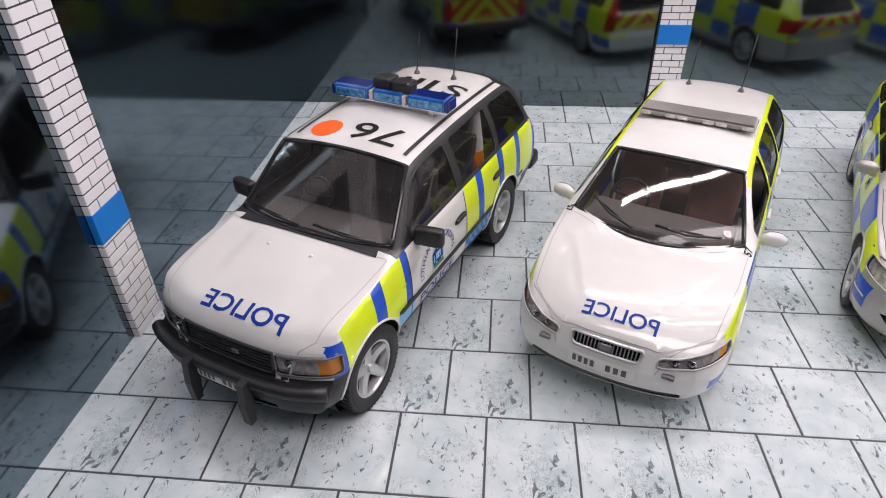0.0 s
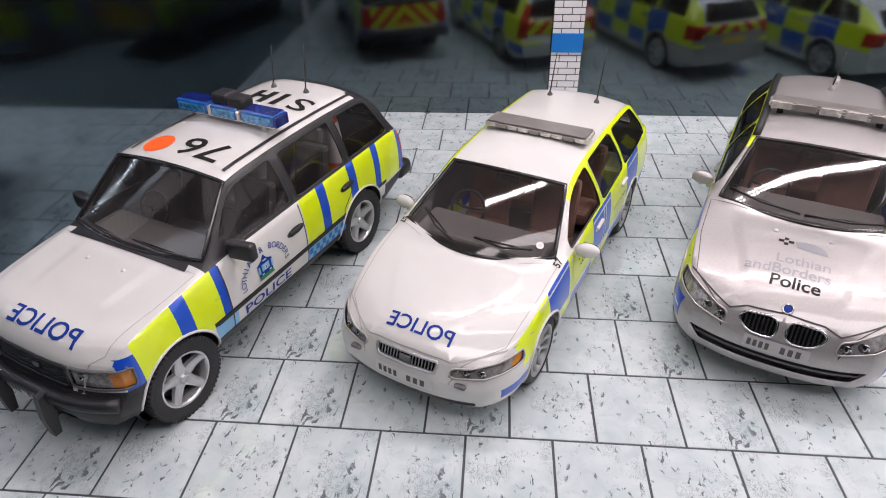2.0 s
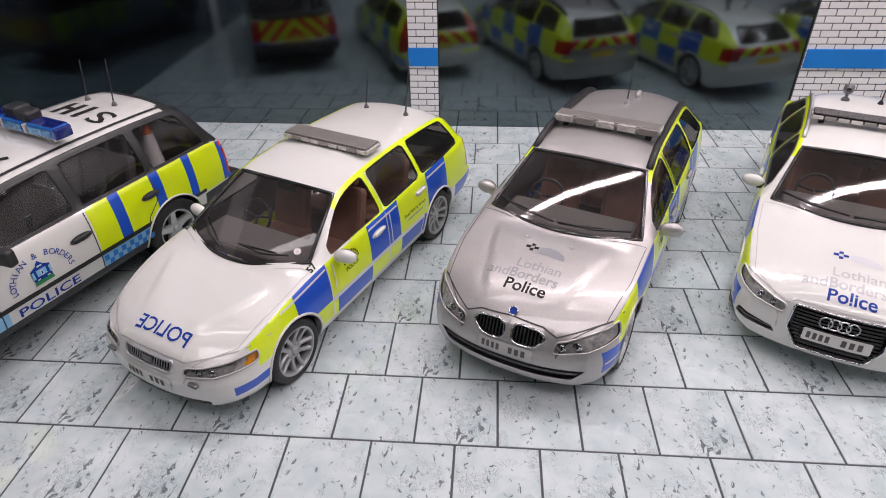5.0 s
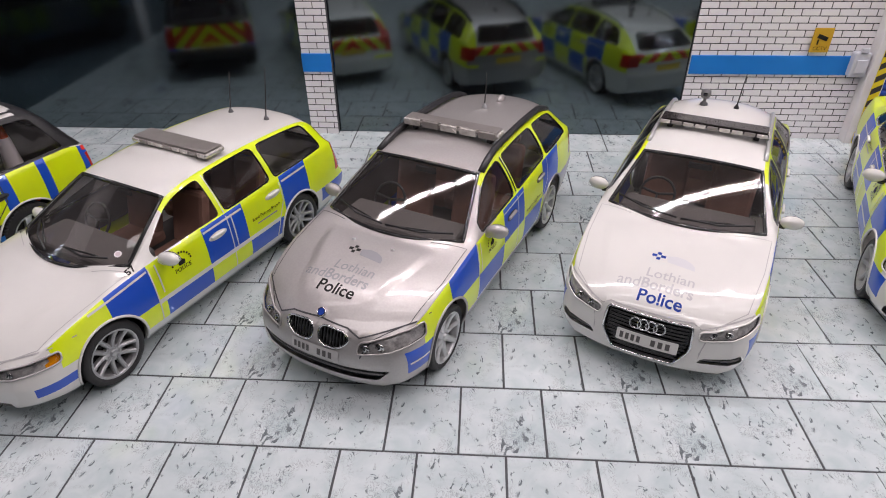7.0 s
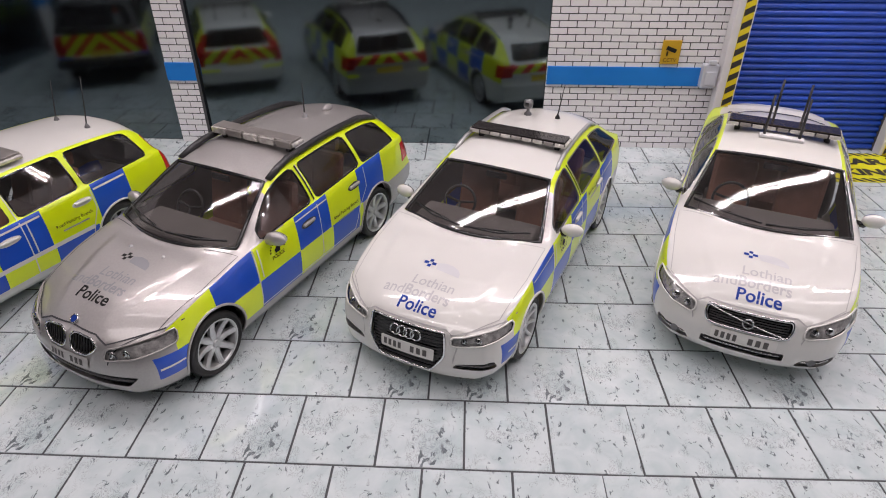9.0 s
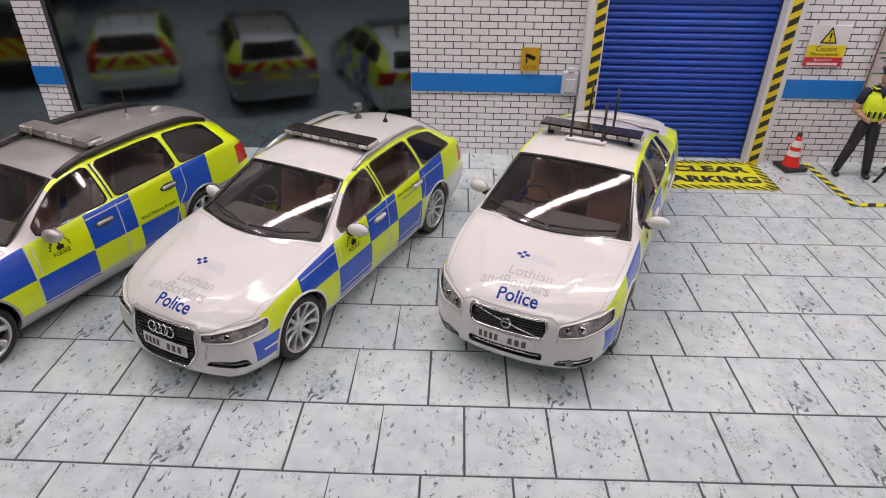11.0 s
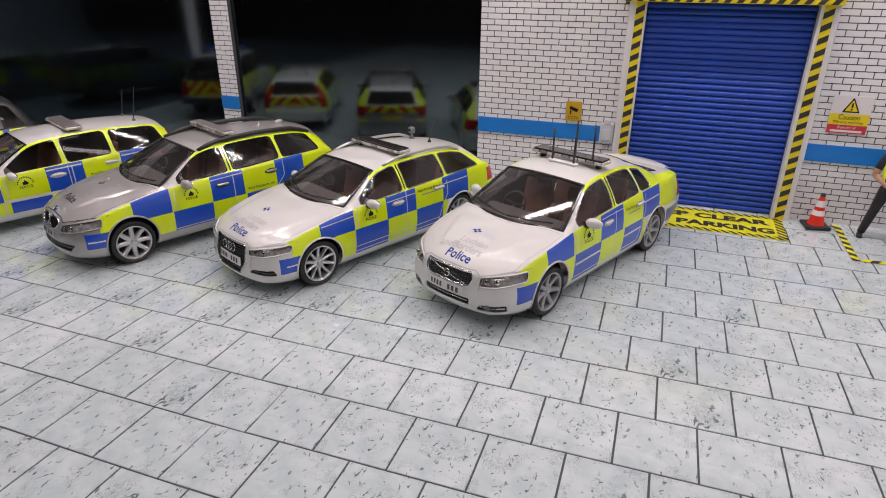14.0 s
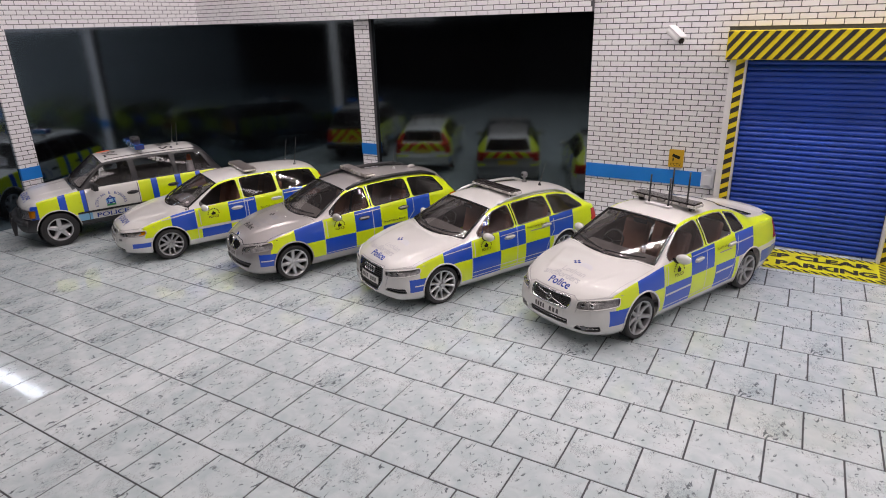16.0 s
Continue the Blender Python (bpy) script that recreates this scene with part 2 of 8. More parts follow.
def cyl(bm, a, b, r1, r2=None, n=16, mi=0, caps=True):
    """A round bar from a to b."""
    a, b = Vector(a), Vector(b)
    d = b - a
    q = d.to_track_quat("Z", "Y").to_matrix()
    r2 = r1 if r2 is None else r2
    A = [bm.verts.new(a + q @ Vector((r1 * math.cos(2 * math.pi * k / n), r1 * math.sin(2 * math.pi * k / n), 0))) for k in range(n)]
    B = [bm.verts.new(b + q @ Vector((r2 * math.cos(2 * math.pi * k / n), r2 * math.sin(2 * math.pi * k / n), 0))) for k in range(n)]
    for k in range(n):
        bm.faces.new((A[k], A[(k + 1) % n], B[(k + 1) % n], B[k])).material_index = mi
    if caps:
        bm.faces.new(A[::-1]).material_index = mi
        bm.faces.new(B).material_index = mi


def lathe(bm, prof, m=None, n=32, mi=0, close=False):
    """Turns a profile of (radius, height) about z."""
    rings = []
    for r, h in prof:
        rings.append([bm.verts.new((r * math.cos(2 * math.pi * k / n), r * math.sin(2 * math.pi * k / n), h)) for k in range(n)])
    prs = list(zip(rings, rings[1:])) + ([(rings[-1], rings[0])] if close else [])
    for A, B in prs:
        for k in range(n):
            bm.faces.new((A[k], A[(k + 1) % n], B[(k + 1) % n], B[k])).material_index = mi
    if m is not None:
        for ring in rings:
            for v in ring:
                v.co = m @ v.co


def tube(bm, pts, r, n=6, closed=False, mi=0):
    """A round bead along points."""
    pts = [Vector(p) for p in pts]
    N = len(pts)
    rings = []
    for i, p in enumerate(pts):
        a = pts[i - 1] if (closed or i > 0) else p
        b = pts[(i + 1) % N] if (closed or i < N - 1) else p
        d = (b - a)
        if d.length < 1e-9:
            d = Vector((0, 0, 1))
        d.normalize()
        s = d.cross(Vector((0, 0, 1)))
        if s.length < 0.05:
            s = d.cross(Vector((1, 0, 0)))
        s.normalize()
        t = s.cross(d)
        rings.append([bm.verts.new(p + r * (math.cos(2 * math.pi * k / n) * s + math.sin(2 * math.pi * k / n) * t)) for k in range(n)])
    for i in range(N if closed else N - 1):
        A, B = rings[i], rings[(i + 1) % N]
        for k in range(n):
            bm.faces.new((A[k], A[(k + 1) % n], B[(k + 1) % n], B[k])).material_index = mi
    if not closed:
        bm.faces.new(rings[0][::-1]).material_index = mi
        bm.faces.new(rings[-1]).material_index = mi


def prism(bm, poly, depth, m=None, mi=0):
    """A flat polygon in x, y with a thickness along z."""
    A = [bm.verts.new((x, y, 0)) for x, y in poly]
    B = [bm.verts.new((x, y, depth)) for x, y in poly]
    n = len(poly)
    fs = [bm.faces.new(A[::-1]), bm.faces.new(B)]
    for k in range(n):
        fs.append(bm.faces.new((A[k], A[(k + 1) % n], B[(k + 1) % n], B[k])))
    for f in fs:
        f.material_index = mi
    if m is not None:
        for v in A + B:
            v.co = m @ v.co
    return A + B


def letters(text, size, width=None, bold=0.0):
    """The outline of a word as a flat mesh, centred, as (verts, faces)."""
    c = bpy.data.curves.new("letters", "FONT")
    c.body, c.size, c.align_x, c.align_y = text, size, "CENTER", "CENTER"
    c.offset = bold
    c.resolution_u = 3
    o = new("letters", c)
    dg = bpy.context.evaluated_depsgraph_get()
    me = bpy.data.meshes.new_from_object(o.evaluated_get(dg))
    vs = [v.co.copy() for v in me.vertices]
    fs = [tuple(p.vertices) for p in me.polygons]
    bpy.data.objects.remove(o)
    bpy.data.curves.remove(c)
    bpy.data.meshes.remove(me)
    if vs:
        x0, x1 = min(v.x for v in vs), max(v.x for v in vs)
        y0, y1 = min(v.y for v in vs), max(v.y for v in vs)
        for v in vs:
            v.x -= (x0 + x1) / 2
            v.y -= (y0 + y1) / 2
            if width:
                v.x *= width / (x1 - x0)
    return vs, fs


def add_letters(bm, text, size, m, width=None, mi=0, bold=0.0):
    vs, fs = letters(text, size, width, bold)
    nv = [bm.verts.new(m @ v) for v in vs]
    for f in fs:
        try:
            bm.faces.new([nv[k] for k in f]).material_index = mi
        except ValueError:
            pass

# ---- the display cabinet: floor, walls, lid ----
WALL_Y, LEFT_X, RIGHT_X, FRONT_Y, LID_Z = 0.604, -0.060, 1.26, -0.62, 0.58
HEAD_Z, TOP_Z = 0.239, LID_Z
PIL2 = (0.247, 0.272)
PIL1 = (0.2870, 0.3105)
PIL1_X = LEFT_X + 0.0024
OPEN_R = 0.577
DOOR_X0, DOOR_X1, DOOR_Z = 0.7355, 0.8735, 0.190
BAND = (0.0575, 0.0732)


def slab(name, x0, x1, y0, y1, z0, z1, m, label, category, r=0.0):
    bm = bmesh.new()
    box(bm, ((x0 + x1) / 2, (y0 + y1) / 2, (z0 + z1) / 2), (x1 - x0, y1 - y0, z1 - z0), r)
    return tagged(part(name, bm, m), label, category, "", "structure")


floor = slab("floor", LEFT_X - 0.03, RIGHT_X + 0.03, FRONT_Y - 0.03, WALL_Y + 0.04, -0.012, -0.00025, "grout",
             "pale grey marble-printed tile floor with thin dark joints", "floor")

bm = bmesh.new()
for x0, x1, z0, z1 in ((OPEN_R, DOOR_X0, 0, TOP_Z), (DOOR_X1, RIGHT_X, 0, TOP_Z), (DOOR_X0, DOOR_X1, DOOR_Z, TOP_Z)):
    box(bm, ((x0 + x1) / 2, WALL_Y + 0.0102, (z0 + z1) / 2), (x1 - x0, 0.02, z1 - z0))
wall_north = tagged(part("wall_north", bm, "mortar"), "white printed brick wall with dark joints and a sky blue band", "wall", "", "structure")

bm = bmesh.new()
box(bm, ((LEFT_X + OPEN_R) / 2, WALL_Y + 0.0062, (HEAD_Z + TOP_Z) / 2), (OPEN_R - LEFT_X, 0.028, TOP_Z - HEAD_Z))
wall_header = tagged(part("wall_header", bm, "mortar"), "white printed brick header above the dark glass", "wall", "", "structure")
bm = bmesh.new()
box(bm, (LEFT_X - 0.0098, (FRONT_Y + WALL_Y) / 2 - 0.004, (HEAD_Z + TOP_Z) / 2), (0.02, WALL_Y - FRONT_Y - 0.008, TOP_Z - HEAD_Z))
wall_header_west = tagged(part("wall_header_west", bm, "mortar"), "white printed brick header over the side glass", "wall", "", "structure")
bm = bmesh.new()
box(bm, ((PIL2[0] + PIL2[1]) / 2, WALL_Y - 0.0004, HEAD_Z / 2), (PIL2[1] - PIL2[0], 0.0056, HEAD_Z))
pillar_north = tagged(part("pillar_north", bm, "mortar"), "narrow white brick pillar with a sky blue band", "pillar", "", "structure")
bm = bmesh.new()
box(bm, ((LEFT_X + PIL1_X) / 2 - 0.0006, (PIL1[0] + PIL1[1]) / 2, HEAD_Z / 2), (PIL1_X - LEFT_X + 0.0012, PIL1[1] - PIL1[0], HEAD_Z))
pillar_west = tagged(part("pillar_west", bm, "mortar"), "narrow white brick pillar with a sky blue band", "pillar", "", "structure")

slab("window_1", LEFT_X - 0.02, OPEN_R, WALL_Y + 0.0025, WALL_Y + 0.009, 0, HEAD_Z + 0.004, "mirror", "black glossy acrylic window that mirrors the cars", "window")
slab("window_2", LEFT_X - 0.009, LEFT_X - 0.0008, FRONT_Y, WALL_Y + 0.0024, 0, HEAD_Z + 0.004, "mirror_blue", "black glossy acrylic side window that mirrors the floor", "window")
# plain unseen closing surfaces; the south wall's near-black stands in for an unlit room
slab("wall_east", RIGHT_X, RIGHT_X + 0.02, FRONT_Y, WALL_Y, 0, LID_Z, "brick", "plain white side wall", "wall")
slab("ceiling", LEFT_X - 0.03, RIGHT_X + 0.03, FRONT_Y, WALL_Y + 0.04, LID_Z, LID_Z + 0.012, "lid", "dark lid board of the display", "ceiling")
slab("wall_south", LEFT_X - 1.2, RIGHT_X + 1.2, -1.52, -1.5, -0.9, 1.6, "room", "unseen near-black wall standing in for the unlit room behind", "wall")

# two rows of small diodes under the lid
bm = bmesh.new()
for j, yy in enumerate((0.4745, 0.4870)):
    for k in range(110):
        lathe(bm, [(0.0002, -0.0010), (0.0036, -0.0010), (0.0036, -0.0008)], Matrix.Translation((0.03 + 0.0108 * k + 0.0054 * j, yy, LID_Z - 0.0016)), 6)
led = tagged(part("led_strip", bm, "led"), "strip of small bright white diodes under the lid", "light strip", "", "stuff")
bm = bmesh.new()
box(bm, (0.65, 0.4805, LID_Z - 0.0008), (1.24, 0.040, 0.0014), 0.0003)
tagged(part("led_tape", bm, "offwhite"), "white tape that carries the diodes", "light tape")

# ---- blue band on the brick ----
bm = bmesh.new()
for x0, x1 in ((OPEN_R + 0.0005, 0.7200), (0.8890, RIGHT_X - 0.001)):
    box(bm, ((x0 + x1) / 2, WALL_Y - 0.0010, sum(BAND) / 2), (x1 - x0, 0.0012, BAND[1] - BAND[0]), 0.0002)
tagged(part("trim_band", bm, "strip", wall_north), "", "", "", "")
bm = bmesh.new()
box(bm, ((PIL2[0] + PIL2[1]) / 2, WALL_Y - 0.0040, sum(BAND) / 2), (PIL2[1] - PIL2[0] + 0.0006, 0.0012, BAND[1] - BAND[0]), 0.0002)
part("trim_band", bm, "strip", pillar_north)
bm = bmesh.new()
box(bm, ((LEFT_X + PIL1_X) / 2, (PIL1[0] + PIL1[1]) / 2, sum(BAND) / 2 - 0.001), (PIL1_X - LEFT_X + 0.0012, PIL1[1] - PIL1[0] + 0.0012, BAND[1] - BAND[0]), 0.0004, 2)
part("trim_band", bm, "strip", pillar_west)

# ---- roller door ----
door = base("roller_door", pose(DOOR_X0, WALL_Y + 0.004, 0), "closed blue corrugated roller shutter door", "shutter door")
W_D = DOOR_X1 - DOOR_X0
pitch = 0.0054
prof = [(0.0, 0.0), (-0.0016, 0.0010), (-0.0019, 0.0024), (-0.0014, 0.0040), (0.0, 0.0047), (0.0002, 0.0052)]
me_slat = None
for k in range(36):
    if me_slat is None:
        bm = bmesh.new()
        A = [bm.verts.new((0.0, y, z)) for y, z in prof]
        B = [bm.verts.new((W_D, y, z)) for y, z in prof]
        for i in range(len(prof) - 1):
            bm.faces.new((A[i], B[i], B[i + 1], A[i + 1]))
        sl = part("slat", bm, "shutter", door, smooth=True)
        me_slat = sl.data
    else:
        sl = new("slat", me_slat)
        sl.parent = door
    sl.matrix_basis = pose(0, 0, 0.0008 + pitch * k)
bm = bmesh.new()
box(bm, (W_D / 2, 0.004, 0.098), (W_D, 0.002, 0.196))
part("backing", bm, "gloss_black", door)


def hazard(bm, x0, x1, z0, z1, pitch, slope, y0, y1):
    """Black bands across a strip in x, z."""
    h = z1 - z0
    n = int((x1 - x0 + abs(slope) * h) / pitch) + 3
    for k in range(-2, n):
        xs = x0 + k * pitch - (slope * h if slope > 0 else 0)
        quad = [(xs, z0), (xs + pitch / 2, z0), (xs + pitch / 2 + slope * h, z1), (xs + slope * h, z1)]
        quad = clip(clip(quad, 0, x0, True), 0, x1, False)
        if len(quad) > 2:
            A = [bm.verts.new((x, y0, z)) for x, z in quad]
            B = [bm.verts.new((x, y1, z)) for x, z in quad]
            bm.faces.new(A).material_index = 1
            for i in range(len(A)):
                j = (i + 1) % len(A)
                bm.faces.new((A[i], B[i], B[j], A[j])).material_index = 1


def clip(poly, ax, lim, above):
    out = []
    for i, p in enumerate(poly):
        q = poly[(i + 1) % len(poly)]
        a, b = (p[ax] >= lim) == above, (q[ax] >= lim) == above
        if a:
            out.append(p)
        if a != b:
            s = (lim - p[ax]) / (q[ax] - p[ax])
            out.append(tuple(p[k] + s * (q[k] - p[k]) for k in range(2)))
    return out


def jamb(name, x0, x1, hx0, hx1, lean):
    bm = bmesh.new()
    box(bm, ((x0 + x1) / 2, WALL_Y - 0.004, 0.0955), (x1 - x0, 0.012, 0.191), 0.0008, 2)
    j = tagged(part(name, bm, "offwhite"), "white door jamb with a yellow and black hazard strip", "door frame", "", "structure")
    bm = bmesh.new()
    box(bm, ((hx0 + hx1) / 2, WALL_Y - 0.0104, 0.0955), (hx1 - hx0, 0.0006, 0.19))
    z = 0.002
    w = hx1 - hx0
    while z < 0.186:
        quad = [(hx0, z), (hx1, z + lean * w), (hx1, z + lean * w + 0.0052), (hx0, z + 0.0052)]
        quad = clip(clip(quad, 1, 0.0006, True), 1, 0.1904, False)
        if len(quad) > 2:
            bm.faces.new([bm.verts.new((x, WALL_Y - 0.0109, zz)) for x, zz in quad]).material_index = 1
        z += 0.0104
    part("hazard_strip", bm, ["hazard_y", "hazard_k"], j)
    return j


jamb("door_jamb", 0.7200, 0.7353, 0.7262, 0.7338, 0.55)
jamb("door_jamb", 0.8737, 0.8890, 0.8765, 0.8841, 0.55)
bm = bmesh.new()
box(bm, (0.8030, WALL_Y - 0.0065, 0.2035), (0.174, 0.017, 0.027), 0.0008, 2)
hazard(bm, 0.7165, 0.8895, 0.1905, 0.2165, 0.0102, 0.80, WALL_Y - 0.0154, WALL_Y - 0.0150)
tagged(part("lintel", bm, ["hazard_y", "hazard_k"]), "yellow and black hazard-striped lintel over the shutter", "lintel", "", "structure")

# ---- signs and wall fixtures ----


def on_wall(x, z, off):
    return pose(x, WALL_Y - off, z, 90, 0, 0)


def sign(name, x0, x1, z0, z1, m, label, off=0.0012, thick=0.0008, category="sign"):
    bm = bmesh.new()
    box(bm, ((x0 + x1) / 2, WALL_Y - off, (z0 + z1) / 2), (x1 - x0, thick, z1 - z0), 0.0003)
    return tagged(part(name, bm, m), label, category)


s = sign("cctv_sign", 0.6700, 0.6855, 0.0765, 0.0960, "amber_sign", "small yellow camera warning sign", 0.0025)
bm = bmesh.new()
for dx, dz, w, h, rot in ((0.0, 0.0, 0.0085, 0.0032, 20), (-0.0030, -0.0035, 0.0012, 0.004, 0)):
    box(bm, (0.6778 + dx, WALL_Y - 0.0031, 0.0885 + dz), (w, 0.0003, h), 0, m=pose(0, 0, 0, 0, rot, 0))
part("camera_symbol", bm, "ink_black", s)
bm = bmesh.new()
add_letters(bm, "CCTV", 0.0042, on_wall(0.6778, 0.0798, 0.0031))
part("lettering", bm, "ink_black", s)

s = sign("caution_sign", 0.9015, 0.9325, 0.0845, 0.1175, "paper", "white, yellow and red caution sign with a warning triangle", 0.0014)
bm = bmesh.new()
box(bm, (0.9170, WALL_Y - 0.0020, 0.0970), (0.0306, 0.0003, 0.0095))
part("yellow_field", bm, "hazard_y", s)
bm = bmesh.new()
box(bm, (0.9170, WALL_Y - 0.0020, 0.08855), (0.0306, 0.0003, 0.0074))
part("red_field", bm, "red_sign", s)
bm = bmesh.new()
prism(bm, [(-0.0068, -0.0058), (0.0068, -0.0058), (0, 0.0072)], 0.0003, on_wall(0.9170, 0.1090, 0.0019))
tri = part("warning_triangle", bm, "ink_black", s)
bm = bmesh.new()
prism(bm, [(-0.0050, -0.0047), (0.0050, -0.0047), (0, 0.0050)], 0.0003, on_wall(0.9170, 0.1090, 0.0023))
part("triangle_field", bm, "hazard_y", tri)
bm = bmesh.new()
box(bm, (0.917, WALL_Y - 0.0028, 0.1095), (0.0013, 0.0003, 0.0042))
box(bm, (0.917, WALL_Y - 0.0028, 0.1058), (0.0013, 0.0003, 0.0012))
part("exclamation_mark", bm, "ink_black", tri)
bm = bmesh.new()
add_letters(bm, "Caution", 0.0062, on_wall(0.9170, 0.0991, 0.0023), 0.0165)
part("lettering", bm, "ink_black", s)
bm = bmesh.new()
add_letters(bm, "Moving vehicles", 0.0035, on_wall(0.9170, 0.0944, 0.0023), 0.0225)
part("lettering", bm, "ink_black", s)
bm = bmesh.new()
add_letters(bm, "Beware of", 0.0032, on_wall(0.9170, 0.0902, 0.0023), 0.0140)
box(bm, (0.9170, WALL_Y - 0.0022, 0.0868), (0.0245, 0.0002, 0.0018))
part("lettering", bm, "paper", s)

s = sign("first_aid_poster", 0.9570, 1.0420, 0.0620, 0.1235, "pink", "pale pink first aid poster with green headings and small pictures", 0.0024, 0.0008, "poster")
bm = bmesh.new()
for x0, x1, z0, z1 in ((0.957, 1.042, 0.1228, 0.1237), (0.957, 1.042, 0.0618, 0.0627), (0.957, 0.9579, 0.0627, 0.1228), (1.0411, 1.042, 0.0627, 0.1228)):
    box(bm, ((x0 + x1) / 2, WALL_Y - 0.0031, (z0 + z1) / 2), (x1 - x0, 0.0006, z1 - z0))
part("border", bm, "brown", s)
bm = bmesh.new()
box(bm, (0.9995, WALL_Y - 0.0030, 0.1187), (0.0815, 0.0003, 0.0070))
part("heading_field", bm, "palepink", s)
bm = bmesh.new()
add_letters(bm, "Workplace First Aid", 0.0066, on_wall(0.9905, 0.1189, 0.0034), 0.060)
part("heading", bm, "green", s)
for i in range(4):
    for j in range(3):
        cx, cz = 0.9685 + 0.0205 * i, 0.1070 - 0.0165 * j
        bm = bmesh.new()
        box(bm, (cx, WALL_Y - 0.0030, cz + 0.0062), (0.0185, 0.0003, 0.0010))
        part("subheading_bar", bm, "green", s)
        bm = bmesh.new()
        box(bm, (cx, WALL_Y - 0.0030, cz), (0.0185, 0.0003, 0.0105))
        part("picture_field", bm, "palepink", s)
        bm = bmesh.new()
        rr = random.Random(10 * i + j)
        for k in range(3):
            box(bm, (cx + rr.uniform(-0.006, 0.006), WALL_Y - 0.0033, cz + rr.uniform(-0.0034, 0.0034)), (rr.uniform(0.002, 0.006), 0.0003, rr.uniform(0.0008, 0.003)), 0.0004, m=pose(0, 0, 0, 0, rr.uniform(-30, 30), 0))
        part("picture_block", bm, rr.choice(["red_sign", "cabin", "lampbase", "skin"]), s)

# white call box at the door
b = base("wall_box", pose(0.7125, WALL_Y - 0.004, 0.0675), "small translucent white plastic wall box beside the shutter", "wall box")
bm = bmesh.new()
box(bm, (0, 0, 0), (0.0135, 0.0075, 0.0200), 0.0016, 3)
part("case", bm, "frosted", b, smooth=False)
bm = bmesh.new()
box(bm, (0, -0.0043, -0.001), (0.0085, 0.0012, 0.0110), 0.0005, 2)
part("cover", bm, "frosted", b)
bm = bmesh.new()
box(bm, (0, -0.0030, 0.0118), (0.0060, 0.0030, 0.0036), 0.0006, 2)
part("button_cap", bm, "frosted", b)

# security camera
c = base("security_camera", pose(0.6690, WALL_Y - 0.002, 0.2140), "white bullet security camera on a wall bracket", "camera")
bm = bmesh.new()
cyl(bm, (-0.006, 0.002, 0.004), (-0.006, -0.003, 0.004), 0.0045, n=18)
part("wall_plate", bm, "offwhite", c)
bm = bmesh.new()
tube(bm, [(-0.006, -0.002, 0.004), (-0.005, -0.009, 0.004), (-0.002, -0.013, 0.001)], 0.0014, 8)
part("bracket", bm, "offwhite", c)
aim = Vector((0.62, -0.62, -0.42)).normalized()
p0 = Vector((-0.005, -0.012, 0.002))
bm = bmesh.new()
cyl(bm, p0 - aim * 0.005, p0 + aim * 0.016, 0.0045, n=20)
cyl(bm, p0 + aim * 0.016, p0 + aim * 0.0170, 0.0038, n=20)
part("housing", bm, "offwhite", c, smooth=False)
bm = bmesh.new()
cyl(bm, p0 + aim * 0.0171, p0 + aim * 0.0178, 0.0030, n=20)
part("lens", bm, "gloss_black", c)
bm = bmesh.new()
up = Vector((0, 0, 1)) - aim * aim.z
up.normalize()
q = Matrix((aim.cross(up), aim, up)).transposed().to_4x4()
box(bm, p0 + aim * 0.007 + up * 0.0052, (0.0088, 0.0260, 0.0010), 0.0004, m=q)
part("sun_shield", bm, "offwhite", c)

# ---- floor marking in front of the shutter ----
MX0, MX1, MY0, MY1 = 0.7420, 0.8830, 0.5400, 0.5975
bm = bmesh.new()
box(bm, ((MX0 + MX1) / 2, (MY0 + MY1) / 2, 0.0003), (MX1 - MX0, MY1 - MY0, 0.0006), 0.0002)
matt = tagged(part("floor_marking", bm, "marking_y"), "yellow floor marking with black lettering and a hazard border", "floor marking")
bm = bmesh.new()
for x0, x1, y0, y1 in ((MX0, MX1, MY0, MY0 + 0.0065), (MX0, MX1, MY1 - 0.0065, MY1), (MX0, MX0 + 0.0075, MY0, MY1), (MX1 - 0.0075, MX1, MY0, MY1)):
    h = y1 - y0
    horizontal = (x1 - x0) > h
    L = (x1 - x0) if horizontal else h
    k = -4
    while k * 0.0075 < L + 0.01:
        o = k * 0.0075
        if horizontal:
            quad = [(x0 + o, y0), (x0 + o + 0.0038, y0), (x0 + o + 0.0038 - h * 1.0, y1), (x0 + o - h * 1.0, y1)]
        else:
            w = x1 - x0
            quad = [(x0, y0 + o), (x1, y0 + o - w * 0.9), (x1, y0 + o - w * 0.9 + 0.0038), (x0, y0 + o + 0.0038)]
        for ax, lim, ab in ((0, x0, True), (0, x1, False), (1, y0, True), (1, y1, False)):
            quad = clip(quad, ax, lim, ab) if len(quad) > 2 else quad
        if len(quad) > 2:
            bm.faces.new([bm.verts.new((x, y, 0.0008)) for x, y in quad])
        k += 1
part("hazard_border", bm, "hazard_k", matt)
for txt, yy, wd in (("KEEP CLEAR", 0.5795, 0.118), ("NO PARKING", 0.5585, 0.122)):
    bm = bmesh.new()
    add_letters(bm, txt, 0.0165, pose((MX0 + MX1) / 2, yy, 0.0008), wd, bold=0.0008)
    part("lettering", bm, "hazard_k", matt)

